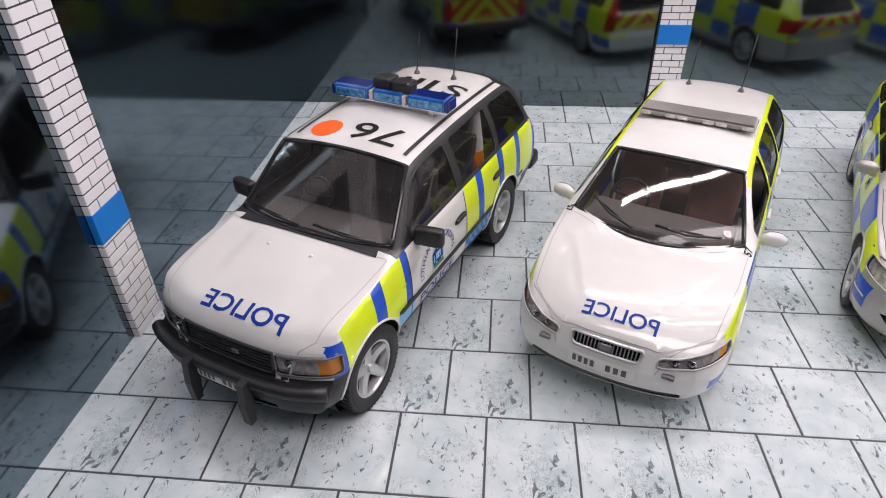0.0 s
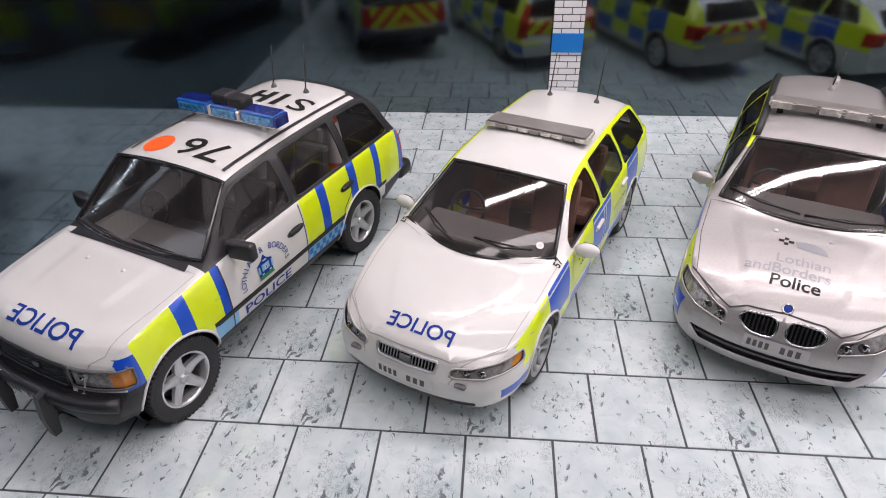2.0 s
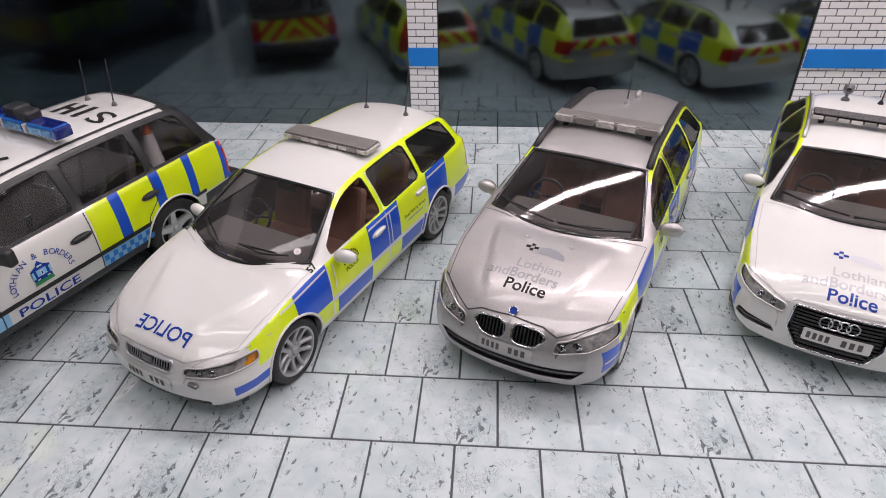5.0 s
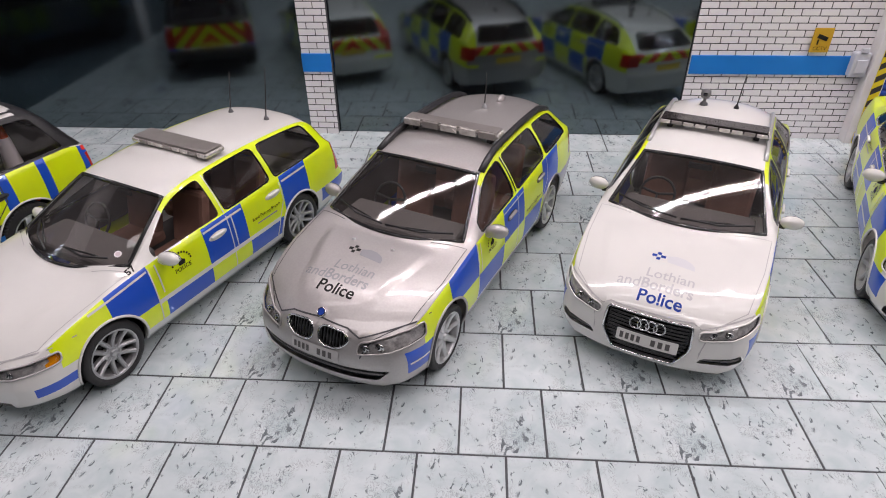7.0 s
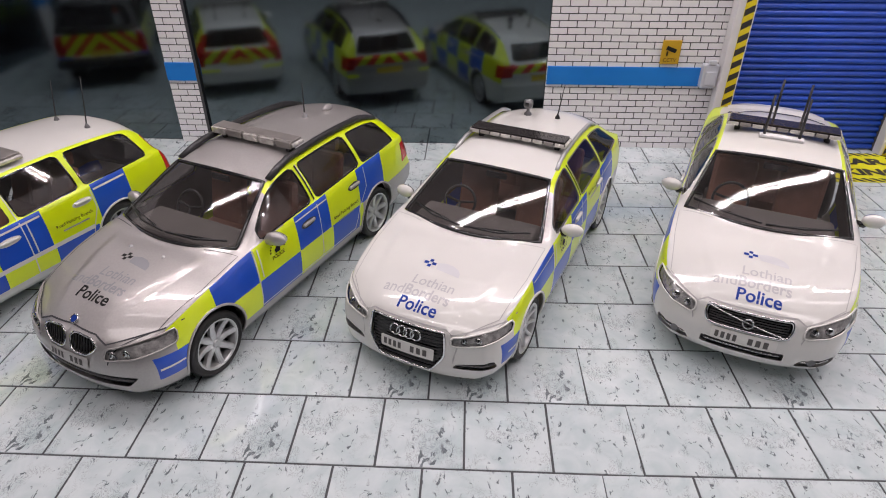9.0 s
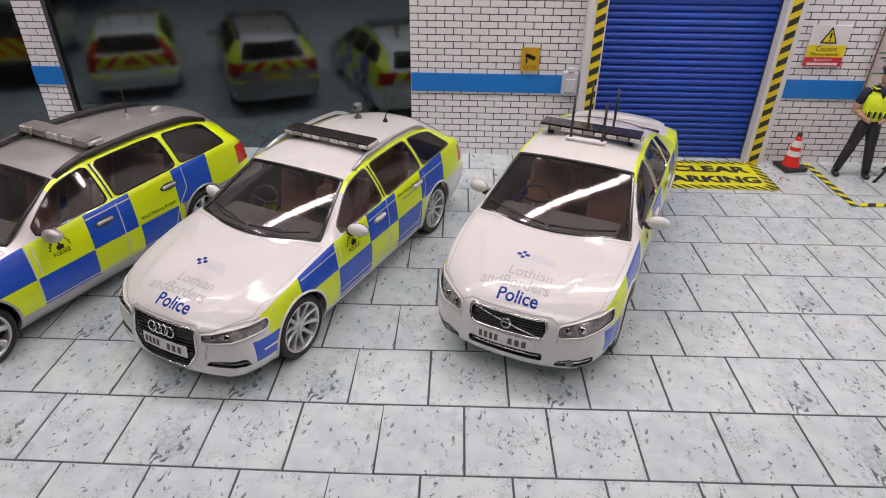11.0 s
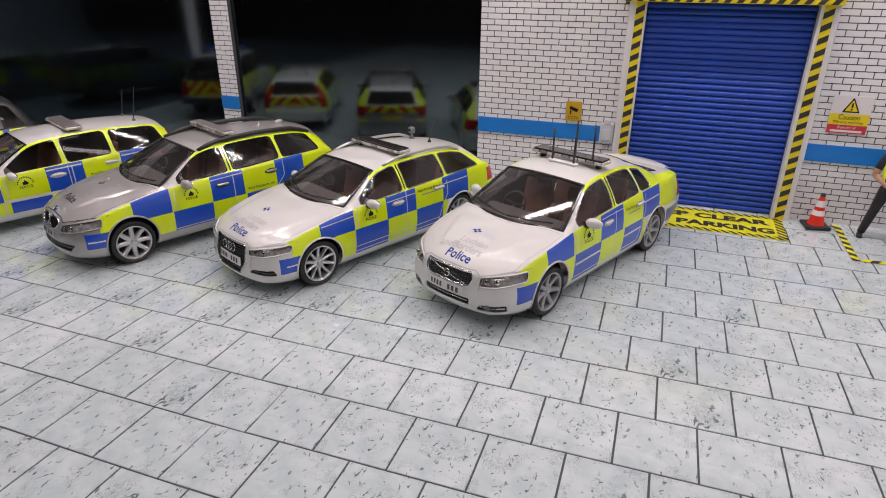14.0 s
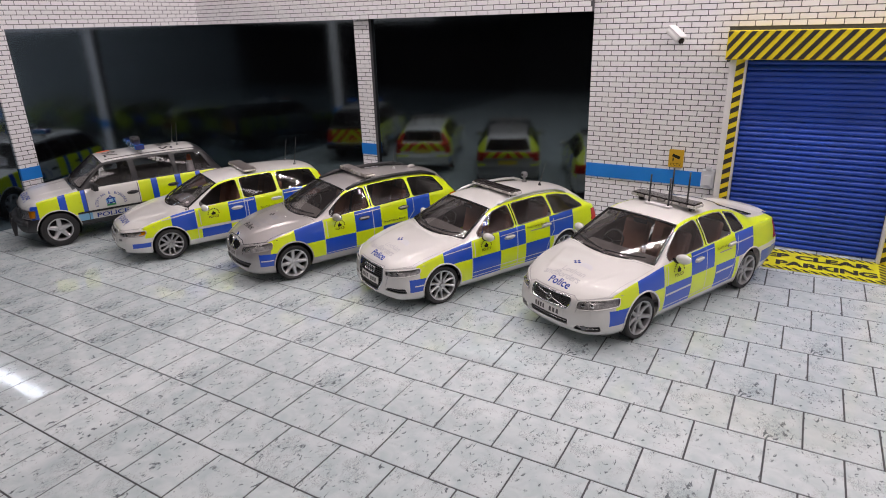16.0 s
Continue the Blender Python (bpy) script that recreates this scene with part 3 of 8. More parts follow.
# hazard tape on the floor
bm = bmesh.new()
TX, TY, TW = 0.9290, 0.5175, 0.0058
for (x0, y0), (x1, y1) in (((TX, WALL_Y - 0.003), (TX, TY - TW / 2)), ((TX + TW / 2, TY), (1.12, TY))):
    d = Vector((x1 - x0, y1 - y0, 0))
    L = d.length
    d.normalize()
    sd = Vector((-d.y, d.x, 0)) * TW / 2
    a = Vector((x0, y0, 0.0006))
    k = 0
    step = 0.0062
    while k * step < L:
        s0, s1 = k * step, min(L, (k + 1) * step)
        sk = 0.0040
        P = [a + d * s0 - sd, a + d * s1 - sd, a + d * min(L, s1 + sk) + sd, a + d * min(L, s0 + sk) + sd]
        f = bm.faces.new([bm.verts.new(p) for p in P])
        f.material_index = k % 2
        k += 1
tagged(part("hazard_tape", bm, ["marking_y", "hazard_k"]), "yellow and black hazard tape stuck on the tiles", "floor tape")

# ---- model cars ----
# Car space: x to the car's left, y to its rear from the front axle, z up, in full-size metres; SC brings it to model size.
from mathutils.bvhtree import BVHTree


def curve(keys):
    """A smooth monotone curve through (x, value) pairs."""
    xs, ys = np.array([k[0] for k in keys], float), np.array([k[1] for k in keys], float)
    h, d = np.diff(xs), np.diff(ys) / np.diff(xs)
    m = np.zeros(len(xs))
    m[0], m[-1] = d[0], d[-1]
    for i in range(1, len(xs) - 1):
        if d[i - 1] * d[i] > 0:
            w1, w2 = 2 * h[i] + h[i - 1], h[i] + 2 * h[i - 1]
            m[i] = (w1 + w2) / (w1 / d[i - 1] + w2 / d[i])

    def f(x):
        x = min(max(x, xs[0]), xs[-1])
        i = int(min(max(np.searchsorted(xs, x) - 1, 0), len(h) - 1))
        t = (x - xs[i]) / h[i]
        return float((2 * t**3 - 3 * t**2 + 1) * ys[i] + (t**3 - 2 * t**2 + t) * h[i] * m[i] + (3 * t**2 - 2 * t**3) * ys[i + 1] + (t**3 - t**2) * h[i] * m[i + 1])
    return f


EX, EY, EZ = Vector((1, 0, 0)), Vector((0, 1, 0)), Vector((0, 0, 1))


def inside(poly, a, b):
    s = 0
    for i in range(len(poly)):
        p, q = poly[i], poly[(i + 1) % len(poly)]
        c = (q[0] - p[0]) * (b - p[1]) - (q[1] - p[1]) * (a - p[0])
        if abs(c) > 1e-9:
            if s and (c > 0) != (s > 0):
                return False
            s = 1 if c > 0 else -1
    return True


def rounded(poly, r, n=4):
    """A polygon with its corners rounded."""
    out = []
    N = len(poly)
    for i in range(N):
        p, a, b = Vector(poly[i]), Vector(poly[i - 1]), Vector(poly[(i + 1) % N])
        la, lb = (a - p).length, (b - p).length
        k = min(r, la * 0.45, lb * 0.45)
        s, e = p + (a - p) * (k / la), p + (b - p) * (k / lb)
        for j in range(n + 1):
            t = j / n
            out.append(tuple((1 - t) ** 2 * s + 2 * t * (1 - t) * p + t * t * e))
    return out


class Shell:
    """The lofted skin of a car, from which panels, panes and lamps are cut."""

    def __init__(self, s):
        self.s = s
        f = {k: curve(s[k]) for k in ("top", "belt", "cant", "wmax", "wbelt", "wcant", "bot", "nose", "tail")}
        self.f = f
        un, ut = s["top"][0][0], s["top"][-1][0]
        self.un, self.ut = un, ut
        N = s.get("stations", 96)
        us = sorted(set([un + (ut - un) * i / N for i in range(N + 1)]))
        bm = bmesh.new()
        rings, nh = [], 0
        for u in us:
            half = self.section(u)
            nh = len(half)
            ring = [bm.verts.new((y, u, z)) for y, z in half] + [bm.verts.new((-y, u, z)) for y, z in half[-2:0:-1]]
            rings.append(ring)
        R = len(rings[0])
        for A, B in zip(rings, rings[1:]):
            for k in range(R):
                bm.faces.new((A[k], A[(k + 1) % R], B[(k + 1) % R], B[k]))
        ib, it = self.ib, nh - 1
        for ring, u, flip in ((rings[0], us[0], False), (rings[-1], us[-1], True)):
            half = self.section(u)
            fr = [half[k][0] / half[ib][0] for k in range(ib, nh)]
            fr = fr + [-x for x in fr[-2::-1]]
            C = len(fr)
            rows = []
            for i in range(2, ib + 1):
                y, z = half[i]
                rows.append([ring[i]] + [bm.verts.new((y * x, u, z)) for x in fr[1:-1]] + [ring[(R - i) % R]])
            topc = [ring[k] for k in range(ib, nh)] + [ring[R - k] for k in range(nh - 2, ib - 1, -1)]
            rows.append(topc)
            for A, B in zip(rows, rows[1:]):
                for k in range(C - 1):
                    vs = [A[k], A[k + 1], B[k + 1], B[k]]
                    vs = [v for j, v in enumerate(vs) if v not in vs[:j]]
                    if len(vs) > 2:
                        bm.faces.new(vs if flip else vs[::-1])
        for v in bm.verts:
            v.co = Vector(self.bend(*v.co))
        bmesh.ops.recalc_face_normals(bm, faces=bm.faces)
        self.bm = bm
        self.pid = bm.faces.layers.int.new("pid")
        bm.normal_update()
        self.tree = BVHTree.FromBMesh(bm)

    def section(self, u):
        f = self.f
        w, wb, wc, bot, belt, cant, top = (f[k](u) for k in ("wmax", "wbelt", "wcant", "bot", "belt", "cant", "top"))
        k = (self.s["screen"][0] + 0.02 - u) / 0.22
        if k > 0 and not self.s.get("chunky"):
            k = min(k, 1.0) ** 2 * (3 - 2 * min(k, 1.0))
            r = self.s.get("crown", 2.6) * (wb - wc) / wc
            cant += ((belt + r * top) / (1 + r) - cant) * k
        cant = max(cant, belt + 0.006)
        top = max(top, cant + 0.004)
        wb, wc = min(wb, w), min(wc, wb - 0.012)
        ws = w - 0.09
        pts = [(0, bot), (ws * 0.55, bot), (ws, bot)]
        for i in range(1, 13):
            t = i / 12
            z = bot + (belt - bot) * t
            if t < 0.5:
                y = w - 0.075 * (1 - t / 0.5) ** 2.6
            else:
                y = w - (w - wb) * ((t - 0.5) / 0.5) ** 2.3
            pts.append((y, z))
        self.ib = len(pts) - 1
        pts.append((wb - 0.012, belt + min(0.008, (cant - belt) * 0.2)))
        y0, z0 = pts[-1]
        for i in range(1, 6):
            t = i / 6
            pts.append((y0 + (wc - y0) * t + 0.02 * math.sin(math.pi * t) * min(1, (cant - belt) / 0.3), z0 + (cant - z0) * t))
        pts.append((wc, cant))
        self.ic = len(pts) - 1
        for sft in (0.05, 0.10, 0.15, 0.20, 0.25, 0.30, 0.36, 0.42, 0.48, 0.54, 0.61, 0.69, 0.78, 0.89, 1.0):
            y = wc * (1 - sft)
            pts.append((y, cant + (top - cant) * (1 - (1 - sft) ** self.s.get("crown", 2.6)) + self.crease(u, y)))
        return pts

    def crease(self, u, y):
        """The raised middle of the bonnet, between two pressed lines."""
        if "crease" not in self.s:
            return 0.0
        u0, u1, x0, x1, h, w = self.s["crease"]
        if not u0 < u < u1:
            return 0.0
        ease = lambda v: (lambda c: c * c * (3 - 2 * c))(min(max(v, 0.0), 1.0))
        xc = x0 + (x1 - x0) * (u - u0) / (u1 - u0)
        return h * ease((u - u0) / 0.30) * ease((u1 - u) / 0.22) * ease((xc - y) / w)

    def bend(self, x, u, z):
        s = self.s
        Lf, Lr = s.get("nose_len", 0.95), s.get("tail_len", 0.6)
        a = abs(x) / 0.92
        t = (u - self.un) / Lf
        if t < 1:
            u += (self.f["nose"](z) + s["bow"] * a ** s.get("bow_p", 2.4)) * (1 - t) ** 2
        t = (self.ut - u) / Lr
        if t < 1:
            u -= (self.f["tail"](z) + s["tail_bow"] * a ** 2.4) * (1 - max(t, 0)) ** 2
        return x, u, z

    def unbend(self, x, u, z):
        """The station that a point of the skin came from."""
        v = u
        for _ in range(12):
            v -= (self.bend(x, v, z)[1] - u) * 0.7
        return v

    def mark(self, poly, e1, e2, sel, pid):
        """Cuts the skin along a convex outline, seen along e1 x e2, and marks what lies within."""
        bm, lay = self.bm, self.pid
        a0, a1 = min(p[0] for p in poly), max(p[0] for p in poly)
        b0, b1 = min(p[1] for p in poly), max(p[1] for p in poly)
        fs = []
        for f in bm.faces:
            if f[lay]:
                continue
            aa = [v.co.dot(e1) for v in f.verts]
            if max(aa) <= a0 or min(aa) >= a1:
                continue
            bb = [v.co.dot(e2) for v in f.verts]
            if max(bb) > b0 and min(bb) < b1 and sel(f):
                fs.append(f)
        for i in range(len(poly)):
            p, q = poly[i], poly[(i + 1) % len(poly)]
            d = (q[0] - p[0], q[1] - p[1])
            if abs(d[0]) + abs(d[1]) < 1e-7 or not fs:
                continue
            geom = list({v for f in fs for v in f.verts}) + list({e for f in fs for e in f.edges}) + fs
            no = (e1 * d[1] - e2 * d[0]).normalized()
            mid = (sum(x[0] for x in poly) / len(poly), sum(x[1] for x in poly) / len(poly))
            co = e1 * p[0] + e2 * p[1]
            if (e1 * mid[0] + e2 * mid[1] - co).dot(no) < 0:
                no = -no
            got = bmesh.ops.bisect_plane(bm, geom=geom, dist=1e-6, plane_co=co, plane_no=no)
            fs = [g for g in got["geom"] if isinstance(g, bmesh.types.BMFace) and g.is_valid and (g.calc_center_median() - co).dot(no) > -1e-6]
        for f in fs:
            f[lay] = pid

    def slice(self, co, no, sel):
        fs = [f for f in self.bm.faces if sel(f)]
        geom = list({v for f in fs for v in f.verts}) + list({e for f in fs for e in f.edges}) + fs
        bmesh.ops.bisect_plane(self.bm, geom=geom, dist=1e-6, plane_co=co, plane_no=no)

    def take(self, test, shift=0.0):
        """A copy of the marked faces, moved along their normals, with the skin's normals."""
        out = bmesh.new()
        made = {}
        nor = []
        for f in self.bm.faces:
            if test(f):
                vs = []
                for v in f.verts:
                    if v not in made:
                        made[v] = out.verts.new(v.co + v.normal * shift)
                        nor.append(v.normal.copy())
                    vs.append(made[v])
                out.faces.new(vs).material_index = f.material_index
        return out, nor

    def rim(self, bm):
        """The outer loop of a cut piece, in order."""
        nxt = {}
        for e in bm.edges:
            if e.is_boundary:
                l = e.link_loops[0]
                nxt[l.vert] = l.link_loop_next.vert
        loops = []
        while nxt:
            v, _ = next(iter(nxt.items()))
            loop = []
            while v in nxt:
                loop.append(v.co.copy())
                v = nxt.pop(v)
            loops.append(loop)
        return max(loops, key=len) if loops else []

    @staticmethod
    def even(loop, step):
        """The loop with its points at least a step apart."""
        out = [loop[0]]
        for p in loop[1:]:
            if (p - out[-1]).length >= step:
                out.append(p)
        if len(out) > 2 and (out[-1] - out[0]).length < step * 0.6:
            out.pop()
        return out

    def ray(self, o, d):
        hit = self.tree.ray_cast(Vector(o), Vector(d))
        return (hit[0], hit[1]) if hit[0] is not None else (None, None)

    def side(self, u, z, sx, off=0.004):
        p, n = self.ray((2.0 * sx, u, z), (-sx, 0, 0))
        return None if p is None else p + n * off

    def above(self, x, u, off=0.004):
        p, n = self.ray((x, u, 3), (0, 0, -1))
        return None if p is None else p + n * off

    def front(self, x, z, off=0.004):
        p, n = self.ray((x, -3, z), (0, 1, 0))
        return None if p is None else p + n * off

    def back(self, x, z, off=0.004):
        p, n = self.ray((x, 7, z), (0, -1, 0))
        return None if p is None else p + n * off


def drape(bm, text, size, fn, m2, width=None, mi=0, bold=0.0):
    """Letters laid on the skin: m2 maps the flat letter to the two coordinates that fn projects."""
    vs, fs = letters(text, size, width, bold)
    tmp = bmesh.new()
    nv = [tmp.verts.new(v) for v in vs]
    for f in fs:
        try:
            tmp.faces.new([nv[k] for k in f])
        except ValueError:
            pass
    drape_flat(bm, tmp, fn, m2, mi)


def drape_flat(bm, tmp, fn, m2, mi=0, cell=0.06):
    bmesh.ops.triangulate(tmp, faces=tmp.faces)
    for _ in range(2):
        long = [e for e in tmp.edges if e.calc_length() > cell]
        if long:
            bmesh.ops.subdivide_edges(tmp, edges=long, cuts=1)
            bmesh.ops.triangulate(tmp, faces=tmp.faces)
    got = {}
    for v in tmp.verts:
        got[v] = fn(*m2(v.co.x, v.co.y))
    new_v = {v: bm.verts.new(p) for v, p in got.items() if p is not None}
    for f in tmp.faces:
        if all(v in new_v for v in f.verts):
            try:
                bm.faces.new([new_v[v] for v in f.verts]).material_index = mi
            except ValueError:
                pass
    tmp.free()


def patch(bm, poly, fn, mi=0, cell=0.06):
    """A flat outline laid on the skin."""
    tmp = bmesh.new()
    tmp.faces.new([tmp.verts.new((p[0], p[1], 0)) for p in poly])
    drape_flat(bm, tmp, fn, lambda a, b: (a, b), mi, cell)


def ribbon(bm, pts, w, fn, mi=0):
    """A narrow line laid on the skin along points of fn's plane."""
    dense = []
    for p, q in zip(pts, pts[1:]):
        n = max(1, int(math.dist(p, q) / 0.06))
        dense += [(p[0] + (q[0] - p[0]) * i / n, p[1] + (q[1] - p[1]) * i / n) for i in range(n)]
    dense.append(pts[-1])
    last = None
    for i, p in enumerate(dense):
        a, b = dense[max(i - 1, 0)], dense[min(i + 1, len(dense) - 1)]
        d = (b[0] - a[0], b[1] - a[1])
        L = math.hypot(*d) or 1
        nx, ny = -d[1] / L * w / 2, d[0] / L * w / 2
        A, B = fn(p[0] + nx, p[1] + ny), fn(p[0] - nx, p[1] - ny)
        cur = None
        if A is not None and B is not None:
            cur = (bm.verts.new(A), bm.verts.new(B))
            if last is not None and (cur[0].co - last[0].co).length < 0.25:
                bm.faces.new((last[0], cur[0], cur[1], last[1])).material_index = mi
        last = cur


def wheel_meshes(s):
    """Tyre, rim and brake of one wheel, its outer face towards +x, centre at the hub."""
    R, w, rr = s["tyre_r"], s["tyre_w"], s["rim_r"]
    turn = pose(0, 0, 0, 0, 90, 0)
    bm = bmesh.new()
    h = w / 2
    lathe(bm, [(rr, -h * 0.8), (rr + 0.02, -h), (R - 0.045, -h * 1.02), (R - 0.012, -h * 0.9), (R, -h * 0.7), (R, -h * 0.30), (R - 0.008, -h * 0.28), (R - 0.008, -h * 0.22), (R, -h * 0.2),
               (R, h * 0.2), (R - 0.008, h * 0.22), (R - 0.008, h * 0.28), (R, h * 0.30), (R, h * 0.7), (R - 0.012, h * 0.9), (R - 0.045, h * 1.02), (rr + 0.03, h * 1.0), (rr + 0.012, h * 0.97), (rr, h * 0.86)], turn, 44)
    if s.get("chunky"):
        n, loop = 112, []
        for k in range(n):
            r = R + 0.004 if k % 2 else R - 0.010
            for a in (2 * math.pi * k / n, 2 * math.pi * (k + 1) / n):
                loop.append((r * math.cos(a), r * math.sin(a)))
        rings = [[bm.verts.new((x, y, z)) for y, z in loop] for x in (-h * 1.0, -h * 0.36, h * 0.36, h * 1.0)]
        for A, B in zip(rings, rings[1:]):
            for k in range(2 * n):
                bm.faces.new((A[k], A[(k + 1) % (2 * n)], B[(k + 1) % (2 * n)], B[k]))
        hub = [bm.verts.new((h * 1.0, (R - 0.035) * math.cos(math.pi * k / n), (R - 0.035) * math.sin(math.pi * k / n))) for k in range(2 * n)]
        for k in range(2 * n):
            bm.faces.new((rings[3][k], rings[3][(k + 1) % (2 * n)], hub[(k + 1) % (2 * n)], hub[k]))
    tyre = bm
    bm = bmesh.new()
    # barrel and outer lip
    lathe(bm, [(rr - 0.004, -h * 0.8), (rr - 0.02, -h * 0.5), (rr - 0.03, h * 0.3), (rr - 0.022, h * 0.80), (rr - 0.012, h * 0.92), (rr + 0.004, h * 0.94), (rr + 0.002, h * 0.82)], turn, 44)
    n, kind = s["spokes"], s.get("spoke", "plain")
    xo, xi = h * 0.80, h * 0.52
    for k in range(n):
        a0 = 2 * math.pi * k / n + math.pi / 2
        for off in ((-0.5, 0.5) if kind in ("pair", "fork") else (0,)):
            if kind == "pair":
                ang_in, ang_out = a0 + off * 0.30, a0 + off * 2 * math.pi / n * 0.52
            elif kind == "fork":
                ang_in, ang_out = a0 + off * 0.10, a0 + off * 2 * math.pi / n * 0.62
            else:
                ang_in = ang_out = a0
            wi, wo = s.get("spoke_w", (0.05, 0.03))
            if kind == "star":
                wi, wo = 0.125, 0.075
            pi = Vector((0, math.cos(ang_in), math.sin(ang_in))) * 0.055
            po = Vector((0, math.cos(ang_out), math.sin(ang_out))) * (rr - 0.016)
            d = (po - pi).normalized()
            t = Vector((1, 0, 0)).cross(d)
            prev = None
            for q in range(5):
                z = q / 4
                c = pi.lerp(po, z) + Vector((1, 0, 0)) * (xi + (xo - xi) * (0.15 + 0.85 * z) - 0.012 * math.sin(math.pi * z))
                wd = wi + (wo - wi) * z
                if z > 0.85:
                    wd *= 1.25
                ring = [bm.verts.new(c + t * wd / 2 * kx + Vector((dx, 0, 0))) for kx, dx in ((-1, -0.035), (-0.85, 0), (-0.4, 0.010), (0.4, 0.010), (0.85, 0), (1, -0.035))]
                if prev:
                    for j in range(5):
                        bm.faces.new((prev[j], prev[j + 1], ring[j + 1], ring[j]))
                prev = ring
    lathe(bm, [(0.0005, xi + 0.030), (0.03, xi + 0.028), (0.036, xi + 0.020), (0.040, xi + 0.012), (0.085, xi + 0.006), (0.092, xi - 0.03)], turn, 24)
    for k in range(5):
        a = 2 * math.pi * (k + 0.5) / 5 + math.pi / 2
        cyl(bm, (xi, 0.062 * math.cos(a), 0.062 * math.sin(a)), (xi + 0.014, 0.062 * math.cos(a), 0.062 * math.sin(a)), 0.011, n=8)
    rim = bm
    bm = bmesh.new()
    lathe(bm, [(0.0005, 0.0), (rr - 0.06, 0.0), (rr - 0.055, -0.03), (0.0005, -0.03)], turn, 28)
    brake = bm
    return tyre, rim, brake


def ball(bm, c, r, m=None, mi=0, n=18):
    """A rounded body with three half sizes."""
    prof = [(max(math.cos(t), 0.0005), math.sin(t)) for t in [math.pi * (k / 10 - 0.5) for k in range(11)]]
    lathe(bm, prof, Matrix.Translation(c) @ (m if m is not None else Matrix.Identity(4)) @ Matrix.Diagonal((*r, 1)), n, mi)


SIDE, TOPP, FRONTP = (EY, EZ), (EX, EY), (EX, EZ)
P_BONNET, P_DOOR_F, P_DOOR_R, P_GATE, P_WIND, P_REARW, P_LAMP, P_GRILLE, P_TAIL, P_HOLE, P_INTAKE, P_SIDEW, P_FOG = 1, 2, 3, 4, 5, 6, 7, 8, 9, 99, 10, 20, 11


def build_car(s):
    global SC
    K = s["scale"]
    SC = Vector((K, K, K * s.get("zscale", 1.0)))
    car = base(s["name"], pose(*s["at"], 0, 0, 0, -s["turn"]), s["label"], "model car", "row of model police cars")
    sh = Shell(s)
    f = sh.f
    bm = sh.bm
    WB, R = s["wheelbase"], s["tyre_r"]

    def sideface(fc):
        c = fc.calc_center_median()
        return abs(c.x) > 0.42

    # wheel arches
    Ra = s["arch_r"]
    for uw in (0, WB):
        arc = [(uw + Ra * math.cos(a), R + 0.01 + Ra * math.sin(a)) for a in [math.pi * k / 20 for k in range(21)]]
        sh.mark(arc + [(uw - Ra, -0.5), (uw + Ra, -0.5)], *SIDE, lambda fc: abs(fc.calc_center_median().x) > 0.55, P_HOLE)

    # side windows
    for i, (l0, l1, u0, u1) in enumerate(s["windows"]):
        mb, mt = s.get("win_low", 0.012), s.get("win_top", 0.045)
        low = [(l0 + (l1 - l0) * k / 4, f["belt"](l0 + (l1 - l0) * k / 4) + mb) for k in (0, 4)]
        upr = [(u1 + (u0 - u1) * k / 7, f["cant"](u1 + (u0 - u1) * k / 7) - mt) for k in range(8)]
        hull = convex(low + upr)
        sh.mark(rounded(hull, s.get("win_round", 0.05), 3) if s.get("round_win", True) else hull, *SIDE, lambda fc: abs(fc.calc_center_median().x) > 0.40 and fc.calc_center_median().z > 0.8, P_SIDEW + i)
    # windscreen
    c0, c1, r0, r1 = s["screen"]
    wc0, wr = f["wcant"](c1) - s.get("pillar", 0.055), f["wcant"](r1) - s.get("pillar", 0.055)
    low = [(wc0 * k / 4, c0 + (c1 - c0) * abs(k / 4) ** 2.2) for k in range(-4, 5)]
    upr = [(wr, r1), (wr * 0.6, r0 + (r1 - r0) * 0.6), (-wr * 0.6, r0 + (r1 - r0) * 0.6), (-wr, r1)]
    scr = convex(low + upr)
    sh.mark(scr, *TOPP, lambda fc: fc.normal.y < -0.15 and fc.calc_center_median().z > f["belt"](c1) - 0.06 and fc.normal.z > 0.1, P_WIND)
    # rear window
    z0, z1, wl, wh = s["rear_window"]
    sh.mark(rounded([(-wl, z0), (wl, z0), (wh, z1), (-wh, z1)], 0.06, 3), *FRONTP, lambda fc: fc.normal.y > 0.12 and fc.calc_center_median().y > 2.2, P_REARW)
    # headlamps: seen from the front corner
    for sx in (1, -1):
        e1 = Vector((0.78 * sx, 0.62, 0)).normalized()
        pts = [Vector((x * sx, u, z)) for x, u, z in s["lamp"]]
        poly = convex([(p.dot(e1), p.z) for p in pts])
        out = Vector((0.62 * sx, -0.78, 0))
        sh.mark(rounded(poly, s.get("lamp_round", 0.035), 3), e1, EZ, lambda fc: fc.normal.dot(out) > 0.1 and fc.calc_center_median().x * sx > 0.1 and fc.calc_center_median().y < 0.4, P_LAMP)
    for poly in s["grilles"]:
        sh.mark(rounded(poly, s.get("grille_round", 0.03), 3), *FRONTP, lambda fc: fc.normal.y < -0.15 and fc.calc_center_median().y < 0.2, P_GRILLE)
    for poly in s["intakes"]:
        sh.mark(rounded(poly, 0.02, 2), *FRONTP, lambda fc: fc.normal.y < -0.15 and fc.calc_center_median().y < 0.2, P_INTAKE)
    # tail lamps
    tl = s["tail_lamp"]
